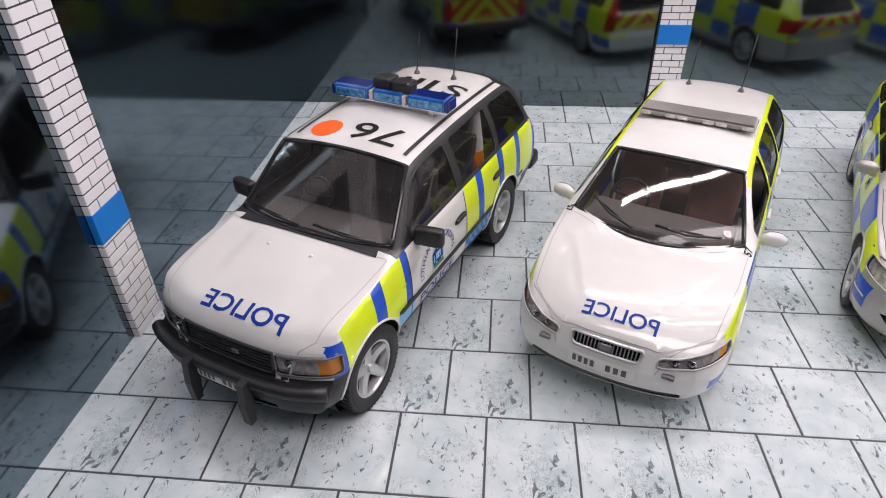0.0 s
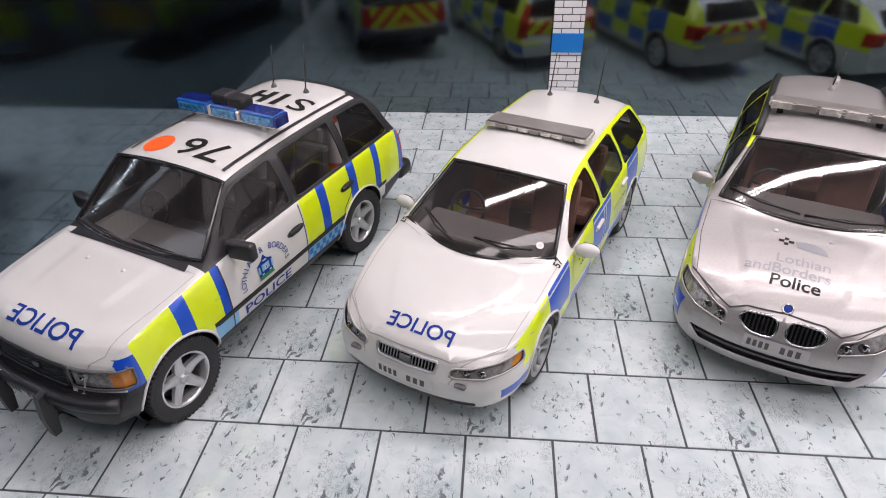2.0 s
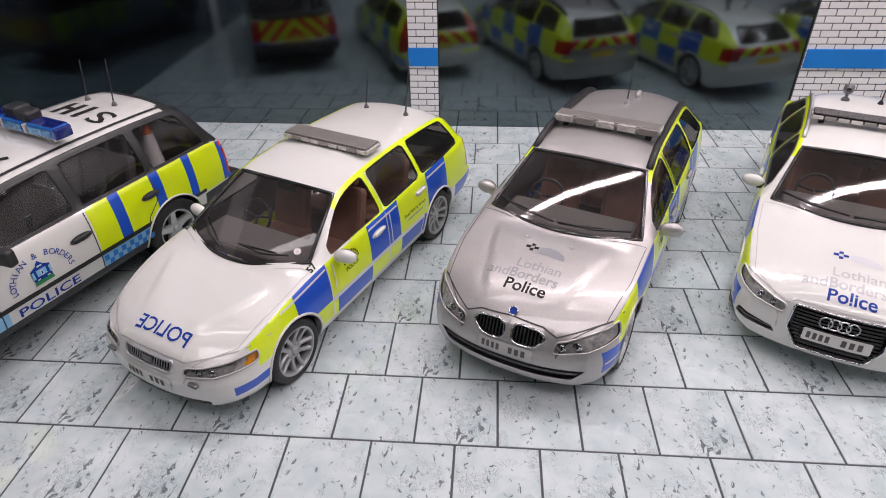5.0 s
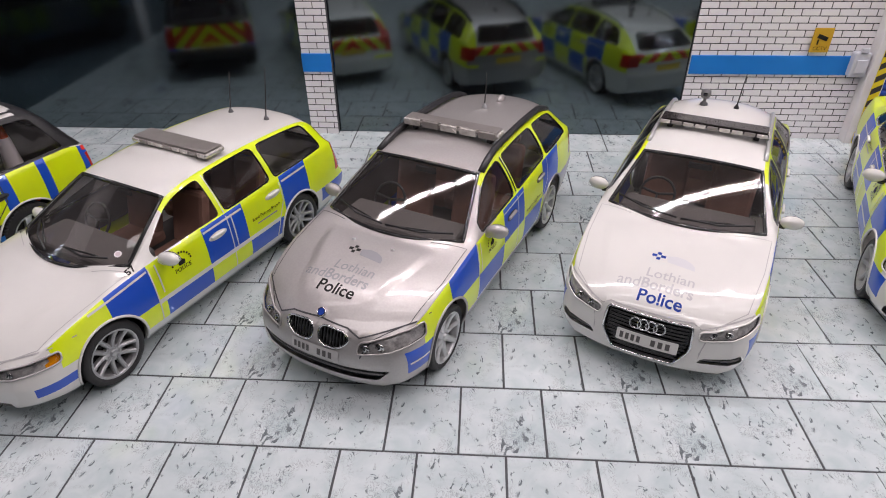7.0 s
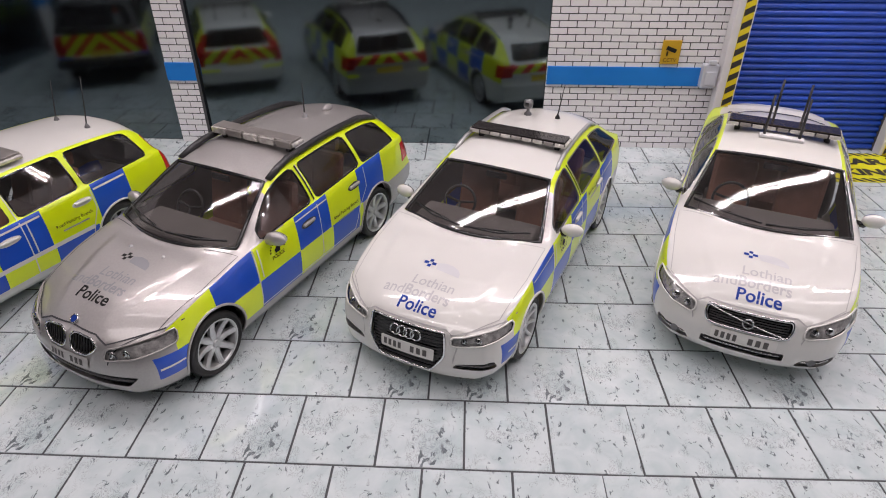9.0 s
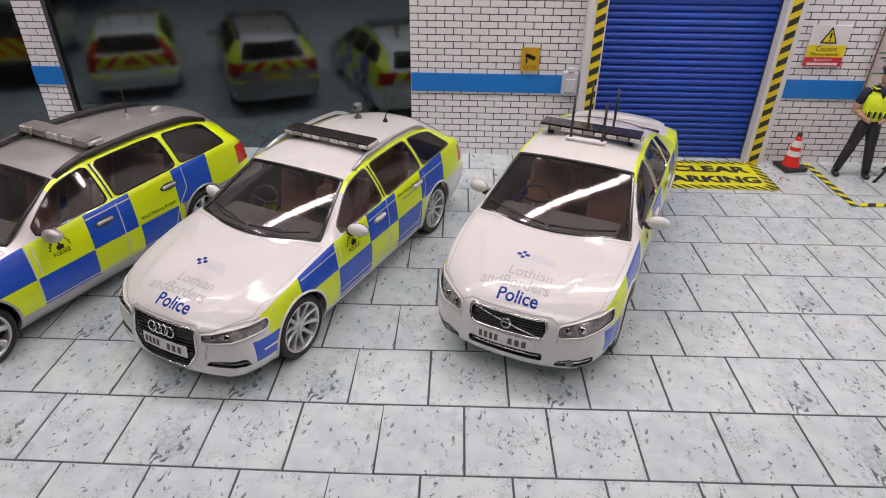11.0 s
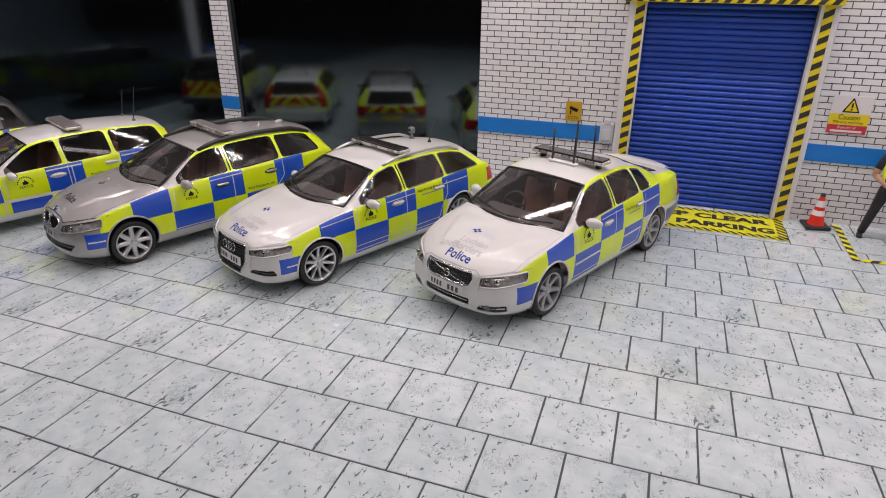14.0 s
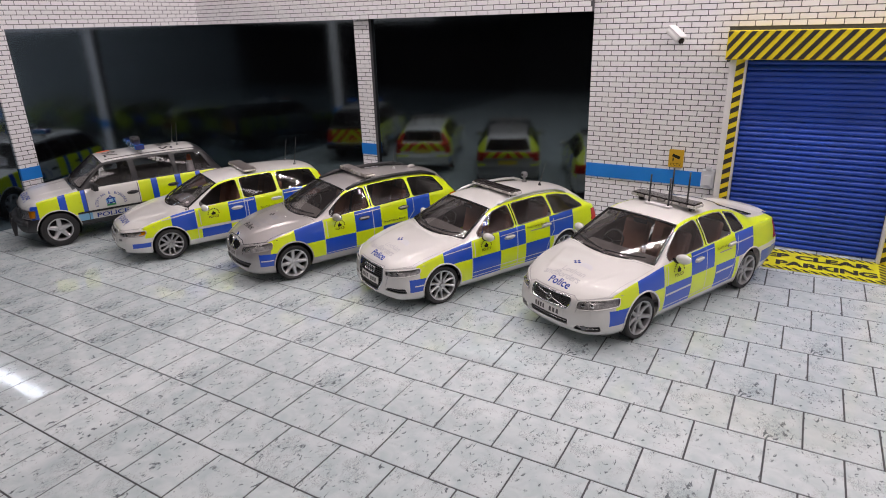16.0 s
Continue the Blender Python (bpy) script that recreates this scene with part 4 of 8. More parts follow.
    for sx in (1, -1):
        e1 = Vector((0.7 * sx, -0.7, 0)).normalized()
        poly = convex([(Vector((x * sx, u, z)).dot(e1), z) for x, u, z in tl])
        out = Vector((0.7 * sx, 0.7, 0))
        sh.mark(poly, e1, EZ, lambda fc: fc.normal.dot(out) > 0.2 and fc.calc_center_median().x * sx > 0.2 and fc.calc_center_median().y > 2.5, P_TAIL)
    # bonnet and doors
    b = s["bonnet"]
    sh.mark(b + [(-x, y) for x, y in b[::-1]], *TOPP, lambda fc: fc.normal.z > 0.45 and fc.calc_center_median().y < 1.0, P_BONNET)
    d0, d1, d2, zs = s["doors"]
    d3 = s.get("door_end", d2)
    for pid, poly in ((P_DOOR_F, [(d0, zs), (d1, zs), (d1, 1.9), (d0 + 0.02, 1.9)]), (P_DOOR_R, [(d1, zs), (min(d2, WB - Ra - 0.02), zs), (d3, R + Ra + 0.14), (d3, 1.9), (d1, 1.9)])):
        def door_sel(fc):
            c = fc.calc_center_median()
            return abs(c.x) > 0.45 and c.z < f["cant"](c.y) - 0.004
        sh.mark(poly, *SIDE, door_sel, pid)
    # rear gate
    zg = s["gate_z"]
    sh.mark([(-0.62, zg), (0.62, zg), (0.55, s["gate_top"]), (-0.55, s["gate_top"])], *FRONTP, lambda fc: fc.normal.y > 0.2 and fc.calc_center_median().y > 2.6, P_GATE)

    # livery: cuts along the edges of the blocks, then a colour for each face
    lay = sh.pid
    painted = lambda fc: fc[lay] in (0, P_DOOR_F, P_DOOR_R)
    for co, no, lim in s["cuts"]:
        sh.slice(Vector(co), Vector(no), lambda fc: painted(fc) and abs(fc.calc_center_median().x) > 0.5 and lim[0] < fc.calc_center_median().y < lim[1] and fc.calc_center_median().z < lim[2])
    for t in s.get("chevrons", ()):
        sh.slice(Vector((0, 0, t)), Vector((0.7, 0, 0.7)), lambda fc: fc[lay] in (0, P_GATE) and fc.normal.y > 0.3 and fc.calc_center_median().x > 0 and fc.calc_center_median().z < s["chev_top"])
        sh.slice(Vector((0, 0, t)), Vector((-0.7, 0, 0.7)), lambda fc: fc[lay] in (0, P_GATE) and fc.normal.y > 0.3 and fc.calc_center_median().x < 0 and fc.calc_center_median().z < s["chev_top"])
    mats = [s["paint"], "yellow", "blue", "black", "red_vinyl", "gloss_black", "white", "lightblue"]
    bm.normal_update()
    for fc in bm.faces:
        c = fc.calc_center_median()
        k = s["livery"](c.y, c.z, abs(c.x), sh, fc)
        if s.get("chevrons") and fc[lay] in (0, P_GATE) and fc.normal.y > 0.3 and c.y > 3 and s["chev_low"] < c.z < s["chev_top"]:
            v = c.z + abs(c.x)
            k = 4 if sum(v > t for t in s["chevrons"]) % 2 else 1
        fc.material_index = k

    def piece(name, pid, sx=0, label=""):
        p, nor = sh.take(lambda fc: fc[lay] == pid and (sx == 0 or fc.calc_center_median().x * sx > 0))
        if not p.faces:
            p.free()
            return None
        return part(name, p, mats, car, label, True, normals=nor)

    body = piece("body", 0)
    piece("bonnet", P_BONNET)
    doors = {}
    for sx in (1, -1):
        doors[sx, 0] = piece("door", P_DOOR_F, sx)
        doors[sx, 1] = piece("door", P_DOOR_R, sx)
    gate = piece("tailgate" if s["estate"] else "boot_panel", P_GATE)

    # dark lining of the cabin
    p, nor = sh.take(lambda fc: fc[lay] in (0, P_DOOR_F, P_DOOR_R, P_GATE, P_TAIL) and fc.calc_center_median().y > s["screen"][0] + 0.1 and fc.calc_center_median().z > 0.5, -0.022)
    part("cabin_lining", p, "cabin", car, "", True, normals=nor)

    # panes with their seals
    def pane(name, pid, sx, gm, seal, r):
        p, nor = sh.take(lambda fc: fc[lay] == pid and (sx == 0 or fc.calc_center_median().x * sx > 0), -0.006)
        if not p.faces:
            p.free()
            return
        loop = sh.rim(p)
        o = part(name, p, gm, car, "", True, normals=nor)
        q = bmesh.new()
        tube(q, sh.even(loop, 0.03), r, 6, True)
        part("seal", q, seal, o, "", True)
        return o
    ru = r0 + (r1 - r0) * 0.6
    C = [sh.above(0, u, 0) for u in (c0, (c0 + ru) / 2, ru)]
    E = [sh.above(x, u, 0) for x, u in ((wc0, c1), ((wc0 + wr) / 2, (c1 + r1) / 2), (wr, r1))]

    def arc(P, t):
        return P[0] * (2 * (t - 0.5) * (t - 1)) + P[1] * (4 * t * (1 - t)) + P[2] * (2 * t * (t - 0.5))
    q = bmesh.new()
    grid = []
    for i in range(17):
        t = -0.01 + 1.02 * i / 16
        cc, ee = arc(C, t), arc(E, t)
        row = []
        for j in range(25):
            sx_ = (-1 + 2 * j / 24) * 1.01
            k = sx_ * sx_
            row.append(q.verts.new((ee.x * sx_, cc.y + (ee.y - cc.y) * k, cc.z + (ee.z - cc.z) * k + 0.003)))
        grid.append(row)
    for A, B in zip(grid, grid[1:]):
        for j in range(24):
            q.faces.new((A[j], A[j + 1], B[j + 1], B[j]))
    ring = [v.co.copy() for v in grid[0]] + [r[-1].co.copy() for r in grid[1:-1]] + [v.co.copy() for v in grid[-1][::-1]] + [r[0].co.copy() for r in grid[-2:0:-1]]
    ws = part("windscreen", q, "glass", car, "", True)
    q = bmesh.new()
    tube(q, ring, 0.020, 6, True)
    part("seal", q, "gloss_black", ws, "", True)
    for i in range(len(s["windows"])):
        for sx in (1, -1):
            if i == 0 and sx == 1 and s.get("lowered"):
                continue
            pane("side_window", P_SIDEW + i, sx, "side_glass", s.get("seal", "gloss_black"), 0.011)
    pane("rear_window", P_REARW, 0, "side_glass", "gloss_black", 0.014)

    # lamps
    for sx in (1, -1):
        test = lambda fc: fc[lay] == P_LAMP and fc.calc_center_median().x * sx > 0
        p, nor = sh.take(test, -0.020)
        if p.faces:
            for fc in p.faces:
                c = fc.calc_center_median()
                fc.material_index = 1 if s["amber"](abs(c.x), c.y, c.z) else 0
            lamp = part("headlamp", p, ["lampbase", "amber"], car, "clear headlamp with bright reflector", True, normals=nor)
            q, nor2 = sh.take(test, 0.006)
            loop = sh.rim(q)
            part("lens", q, "lens", lamp, "", True, normals=nor2)
            q = bmesh.new()
            tube(q, sh.even(loop, 0.022), 0.009, 6, True)
            part("lamp_rim", q, s.get("lamp_rim", "dark_metal"), lamp, "", True)
            for (x, u, z, r) in s.get("bulbs", ()):
                q = bmesh.new()
                ctr = sh.front(x * sx, z, -0.008)
                if ctr is not None:
                    lathe(q, [(r, -0.012), (r * 0.95, 0.004), (r * 0.6, 0.002), (r * 0.3, 0.018), (0.0008, 0.024)], Matrix.Translation(ctr) @ pose(0, 0, 0, 90, 0, 0), 18)
                    part("projector", q, "chrome", lamp, "", True)
        else:
            p.free()
        p, nor = sh.take(lambda fc: fc[lay] == P_TAIL and fc.calc_center_median().x * sx > 0, 0.003)
        if p.faces:
            part("tail_lamp", p, "red", car, "", True, normals=nor)
        else:
            p.free()

    # grilles: dark recess, frame and bars
    seen = []
    for poly in s["grilles"]:
        pr = rounded(poly, s.get("grille_round", 0.03), 3)
        p, nor = sh.take(lambda fc: fc[lay] == P_GRILLE and inside(pr, fc.calc_center_median().x, fc.calc_center_median().z), -0.035)
        if not p.faces:
            p.free()
            continue
        g = part("grille", p, "gloss_black", car, s.get("grille_label", ""), True, normals=nor)
        q0, _ = sh.take(lambda fc: fc[lay] == P_GRILLE and inside(pr, fc.calc_center_median().x, fc.calc_center_median().z), 0.006)
        loop = sh.rim(q0)
        q0.free()
        q = bmesh.new()
        tube(q, sh.even(loop, 0.022), s.get("grille_rim_r", 0.014), 8, True)
        part("grille_frame", q, s.get("grille_rim", "chrome"), g, "", True)
        x0, x1, z0, z1 = min(p[0] for p in pr), max(p[0] for p in pr), min(p[1] for p in pr), max(p[1] for p in pr)
        nb = s["grille_bars"]
        for k in range(nb):
            if s["bar_way"] == "v":
                x = x0 + (x1 - x0) * (k + 0.5) / nb
                zz = [z0 + (z1 - z0) * j / 12 for j in range(13)]
                pts = [(x, z) for z in zz if inside(pr, x, z)]
            else:
                z = z0 + (z1 - z0) * (k + 0.5) / nb
                xx = [x0 + (x1 - x0) * j / 28 for j in range(29)]
                pts = [(x, z) for x in xx if inside(pr, x, z)]
            pts = [sh.front(x, z, -0.012) for x, z in pts]
            pts = [p for p in pts if p is not None]
            if len(pts) > 1:
                q = bmesh.new()
                tube(q, pts, s.get("bar_r", 0.010), 5)
                part("grille_bar", q, s.get("bar_mat", "black"), g, "", True)
    p, nor = sh.take(lambda fc: fc[lay] == P_INTAKE, -0.03)
    if p.faces:
        part("air_intake", p, "black", car, "", True, normals=nor)
    else:
        p.free()
    for poly in s["intakes"]:
        zc = sum(p[1] for p in poly) / len(poly)
        xs = sorted(p[0] for p in poly)
        h = max(p[1] for p in poly) - min(p[1] for p in poly)
        for dz in ((0,) if h < 0.14 else (-0.03, 0.03)):
            q = bmesh.new()
            pts = [sh.front(xs[0] + (xs[-1] - xs[0]) * (0.04 + 0.92 * j / 16), zc + dz, -0.014) for j in range(17)]
            pts = [p for p in pts if p is not None]
            if len(pts) > 1:
                tube(q, pts, 0.008, 5)
                part("intake_bar", q, s.get("intake_bar", "dark_metal"), car, "", True)
            else:
                q.free()

    # panel gaps
    for sx in (1, -1):
        fn = lambda u, z: sh.side(u, z, sx, 0.003)
        for line in s["gaps"]:
            q = bmesh.new()
            ribbon(q, line, 0.013, fn)
            part("panel_gap", q, s.get("gap_mat", "seam"), body)
        if "pillar_line" in s:
            q = bmesh.new()
            ribbon(q, s["pillar_line"], 0.022, lambda u, z: sh.side(u, z, sx, 0.006))
            part("pillar_strip", q, "gloss_black", body)
        for line, w in s.get("bands", ()):
            q = bmesh.new()
            ribbon(q, line, w, lambda u, z: sh.side(u, z, sx, 0.004))
            part("livery_line", q, s.get("band_mat", "white"), body)
    for sx in (1, -1):
        q = bmesh.new()
        ribbon(q, [(x * sx, y) for x, y in b], 0.007, lambda x, u: sh.above(x, u, 0.003))
        part("bonnet_gap", q, s.get("bonnet_gap", "gap_soft"), body)
        q = bmesh.new()
        ribbon(q, [(x * sx, z) for x, z in s["hood_line"]], 0.009, lambda x, z: sh.front(x, z, 0.004))
        part("bonnet_gap", q, s.get("hood_mat", "gap_soft"), body)

    # arch lips and liners
    for uw in (0, WB):
        for sx in (1, -1):
            pts = []
            for k in range(25):
                a = math.pi * (k / 24 * 1.24 - 0.12)
                p = sh.side(uw + (Ra + 0.006) * math.cos(a), R + 0.01 + (Ra + 0.006) * math.sin(a), sx, 0.0)
                if p is not None and p.z > 0.1 and abs(p.x) > 0.6:
                    pts.append(p)
            q = bmesh.new()
            tube(q, pts, s.get("lip", 0.014), 6)
            part("arch_lip", q, s.get("lip_mat", s["paint"]), car, "", True)
            q = bmesh.new()
            lathe(q, [(Ra + 0.01, 0.50), (Ra + 0.01, 0.80), ], pose(0, uw, R + 0.01, 0, 90 * sx, 0), 28)
            lathe(q, [(0.0005, 0.50), (Ra + 0.01, 0.50)], pose(0, uw, R + 0.01, 0, 90 * sx, 0), 28)
            for v in list(q.verts):
                if v.co.z < 0.2:
                    v.co.z = 0.2
            part("wheel_liner", q, "black", car, "", True)

    # wheels
    SC = K
    ty, ri, brk = wheel_meshes(s)
    xw = s["hub_x"] - s["tyre_w"] / 2
    first = None
    for uw in (0, WB):
        for sx in (1, -1):
            m = Matrix.Translation((xw * sx * K, uw * K, R * K)) @ (Matrix.Identity(4) if sx > 0 else pose(0, 0, 0, 0, 0, 180))
            if first is None:
                w = part("wheel", brk, "black", car, "", True, m)
                t = part("tyre", ty, "tyre", w, "", True)
                r = part("rim", ri, s.get("rim_mat", "rim"), w)
                first = (w.data, t.data, r.data)
            else:
                w = new("wheel", first[0])
                w.parent, w.matrix_basis = car, m
                for nm, d in (("tyre", first[1]), ("rim", first[2])):
                    o = new(nm, d)
                    o.parent = w

    SC = Vector((K, K, K * s.get("zscale", 1.0)))
    # floor pan, dashboard, seats
    q = bmesh.new()
    zf = f["bot"](1.5) + 0.10
    box(q, (0, WB / 2 + 0.15, zf), (1.30, sh.ut - sh.un - 0.9, 0.06), 0.01)
    box(q, (0, (s["screen"][0] - 0.55) / 2 - 0.05, zf + 0.14), (0.96, 0.9, 0.24), 0.02)
    part("floor_pan", q, "cabin", car)
    q = bmesh.new()
    ud = s["screen"][1]
    zb = f["belt"](ud)
    box(q, (0, ud + 0.14, zb - 0.06), (1.34, 0.46, 0.15), 0.05, 3)
    box(q, (0, ud + 0.26, zb - 0.30), (0.34, 0.34, 0.4), 0.04, 2)
    dash = part("dashboard", q, "cabin", car, "", False)
    q = bmesh.new()
    sm = Matrix.Translation((-0.36, ud + 0.50, zb - 0.02)) @ pose(0, 0, 0, 62, 0, 0)
    ringp = [sm @ Vector((0.185 * math.cos(a), 0.185 * math.sin(a), 0)) for a in [2 * math.pi * k / 24 for k in range(24)]]
    tube(q, ringp, 0.016, 6, True)
    for a in (0.2, math.pi - 0.2, 1.5 * math.pi):
        tube(q, [sm @ Vector((0, 0, 0)), sm @ Vector((0.18 * math.cos(a), 0.18 * math.sin(a), 0))], 0.016, 5)
    part("steering_wheel", q, "black", car, "", True)
    rows = [(ud + 0.82, (-0.37, 0.37))] + [(ud + 1.72, (-0.40, 0.40, 0.0))]
    for us_, xs_ in rows:
        for x in xs_:
            q = bmesh.new()
            box(q, (x, us_, zf + 0.20), (0.50 if len(xs_) == 2 else 0.42, 0.52, 0.16), 0.05, 2)
            st = part("seat", q, s["seat"], car)
            hb = min(f["cant"](us_ + 0.3) - zf - 0.32, 0.66)
            q = bmesh.new()
            box(q, (x, us_ + 0.27, zf + 0.22 + hb / 2), (0.48 if len(xs_) == 2 else 0.42, 0.13, hb), 0.05, 2, m=pose(0, 0, 0, -14, 0, 0))
            part("backrest", q, s["seat"], st)
            q = bmesh.new()
            box(q, (x, us_ + 0.38, zf + 0.30 + hb), (0.26, 0.10, 0.17), 0.04, 2, m=pose(0, 0, 0, -10, 0, 0))
            part("headrest", q, s["seat"], st)
    q = bmesh.new()
    pm = sh.above(0, s["screen"][3] - 0.02, -0.10)
    box(q, pm, (0.24, 0.03, 0.07), 0.012, 2)
    part("rear_view_mirror", q, "black", car)

    # door mirrors and handles
    mx = s["mirror"]
    for sx in (1, -1):
        root = sh.side(mx["u"], mx["z"], sx, -0.02)
        q = bmesh.new()
        ctr = Vector(((mx["x"] - 0.03) * sx, mx["u"] + 0.02, mx["z"] + 0.03))
        if mx.get("boxy"):
            box(q, ctr, (0.26, 0.10, 0.17), 0.03, 3, m=pose(0, 0, 0, 0, 0, 8 * sx))
        else:
            ball(q, ctr, (0.115, 0.062, 0.070), pose(0, 0, 0, 0, 0, 10 * sx))
        mo = part("door_mirror", q, mx["mat"], car, "", True)
        q = bmesh.new()
        ball(q, ctr + Vector((0, 0.035, 0)), (0.105, 0.04, 0.06), pose(0, 0, 0, 0, 0, 10 * sx))
        part("mirror_glass", q, "chrome", mo, "", True)
        q = bmesh.new()
        tube(q, [root, (root + ctr) / 2 + Vector((0, 0, -0.035)), ctr - Vector((0.05 * sx, 0, 0.03))], 0.032, 8)
        part("mirror_arm", q, mx.get("arm", "black"), mo, "", True)
        for i, (u, z) in enumerate(s["handles"]):
            p = sh.side(u, z, sx, 0.012)
            q = bmesh.new()
            box(q, p, (0.035, 0.20, 0.036), 0.014, 3)
            part("door_handle", q, s["handle_mat"], doors[sx, i] or car, "", True)
            # flat oval for the handle's recess; dark and grey ones paint its shade
            q = bmesh.new()
            patch(q, [(u + 0.13 * math.cos(a), z - 0.004 + 0.042 * math.sin(a)) for a in [2 * math.pi * k / 16 for k in range(16)]], lambda a, b_: sh.side(a, b_, sx, 0.004))
            part("handle_recess", q, s.get("recess", "seam"), doors[sx, i] or car)

    # wipers
    for pts in s["wipers"]:
        q = bmesh.new()
        P = [sh.above(x, u, 0.028) for x, u in pts]
        P = [p for p in P if p is not None]
        tube(q, P, 0.011, 6)
        part("wiper", q, "black", car, "", True)
        q = bmesh.new()
        P2 = [sh.above(x, u, 0.012) for x, u in pts]
        a, c = P2[0], P2[-1]
        tube(q, [a.lerp(c, t) for t in (0.25, 0.5, 0.75, 1.0)], 0.009, 5)
        part("wiper_blade", q, "gloss_black", car, "", True)

    # number plate, with plain bars for its characters
    xp, zp, wp, hp = s["plate"]
    q = bmesh.new()
    patch(q, rounded([(xp - wp / 2, zp - hp / 2), (xp + wp / 2, zp - hp / 2), (xp + wp / 2, zp + hp / 2), (xp - wp / 2, zp + hp / 2)], 0.012, 2), lambda x, z: sh.front(x, z, 0.012))
    pl = part("number_plate", q, s.get("plate_mat", "plate"), car)
    for x0, x1 in ((-0.44, -0.07), (0.07, 0.42)):
        n = 4 if x0 < 0 else 3
        for k in range(n):
            xa = xp + wp * (x0 + (x1 - x0) * k / n)
            xb = xa + wp * (x1 - x0) / n * 0.62
            q = bmesh.new()
            patch(q, [(xa, zp - hp * 0.27), (xb, zp - hp * 0.27), (xb, zp + hp * 0.27), (xa, zp + hp * 0.27)], lambda x, z: sh.front(x, z, 0.016))
            part("plate_bar", q, "cabin", pl)
    q = bmesh.new()
    zr = s.get("rear_plate_z", 0.72)
    patch(q, [(-0.26, zr - 0.055), (0.26, zr - 0.055), (0.26, zr + 0.055), (-0.26, zr + 0.055)], lambda x, z: sh.back(x, z, 0.012))
    part("rear_plate", q, "plate_y", car)

    # aerials
    for x, u, h, lean, m_ in s["aerials"]:
        p = sh.above(x, u, 0)
        q = bmesh.new()
        lathe(q, [(0.034, 0), (0.03, 0.02), (0.012, 0.05), (0.008, 0.06)], Matrix.Translation(p), 14)
        ab = part("aerial_base", q, m_, car, "", True)
        q = bmesh.new()
        cyl(q, p + Vector((0, 0, 0.04)), p + Vector((0.02, lean, h)), s.get("aerial_r", 0.009), s.get("aerial_r", 0.009) * 0.6, 8)
        part("aerial_rod", q, "black", ab, "", True)
    s["extras"](car, sh, body)
    bm.free()
    SC = 1.0
    return car


def convex(pts):
    """The outer hull of points, counter-clockwise."""
    pts = sorted(set((round(a, 5), round(b, 5)) for a, b in pts))
    def half(ps):
        out = []
        for p in ps:
            while len(out) > 1 and (out[-1][0] - out[-2][0]) * (p[1] - out[-2][1]) - (out[-1][1] - out[-2][1]) * (p[0] - out[-2][0]) <= 1e-9:
                out.pop()
            out.append(p)
        return out
    lo, hi = half(pts), half(pts[::-1])
    return lo[:-1] + hi[:-1]


# ---- shared fittings ----
def flat_bar(car, sh, u, width, depth, lift, top="greybar", n=9, tall=0.040):
    """A slim smoked light bar on two feet."""
    p = sh.above(0, u, 0)
    z = p.z + lift
    q = bmesh.new()
    box(q, (0, u, z), (width, depth, 0.036), 0.015, 3)
    bar = part("light_bar", q, top, car, "slim smoked grey roof light bar")
    q = bmesh.new()
    box(q, (0, u, z + 0.030), (width - 0.03, depth - 0.03, 0.014), 0.006, 2)
    part("bar_lid", q, top, bar)
    for k in range(n):
        x = (k - (n - 1) / 2) * width / n
        q = bmesh.new()
        box(q, (x, u - depth / 2 + 0.008, z - 0.004), (width / n * 0.86, 0.036 if tall < 0.05 else 0.05, tall), 0.006, 2)
        part("lamp_module", q, "clearbar" if k % 3 != 1 else "greybar", bar)
    for sx in (1, -1):
        q = bmesh.new()
        box(q, (sx * (width / 2 - 0.015), u, z - 0.008), (0.05, depth * 0.96, 0.05), 0.016, 2)
        part("end_cap", q, "clearbar", bar)
        q = bmesh.new()
        pf = sh.above(sx * width * 0.40, u, 0)
        box(q, (sx * width * 0.40, u, (pf.z + z) / 2 - 0.015), (0.06, 0.10, max(z - pf.z, 0.03)), 0.01, 1)
        part("bar_foot", q, "black", bar)
    return bar


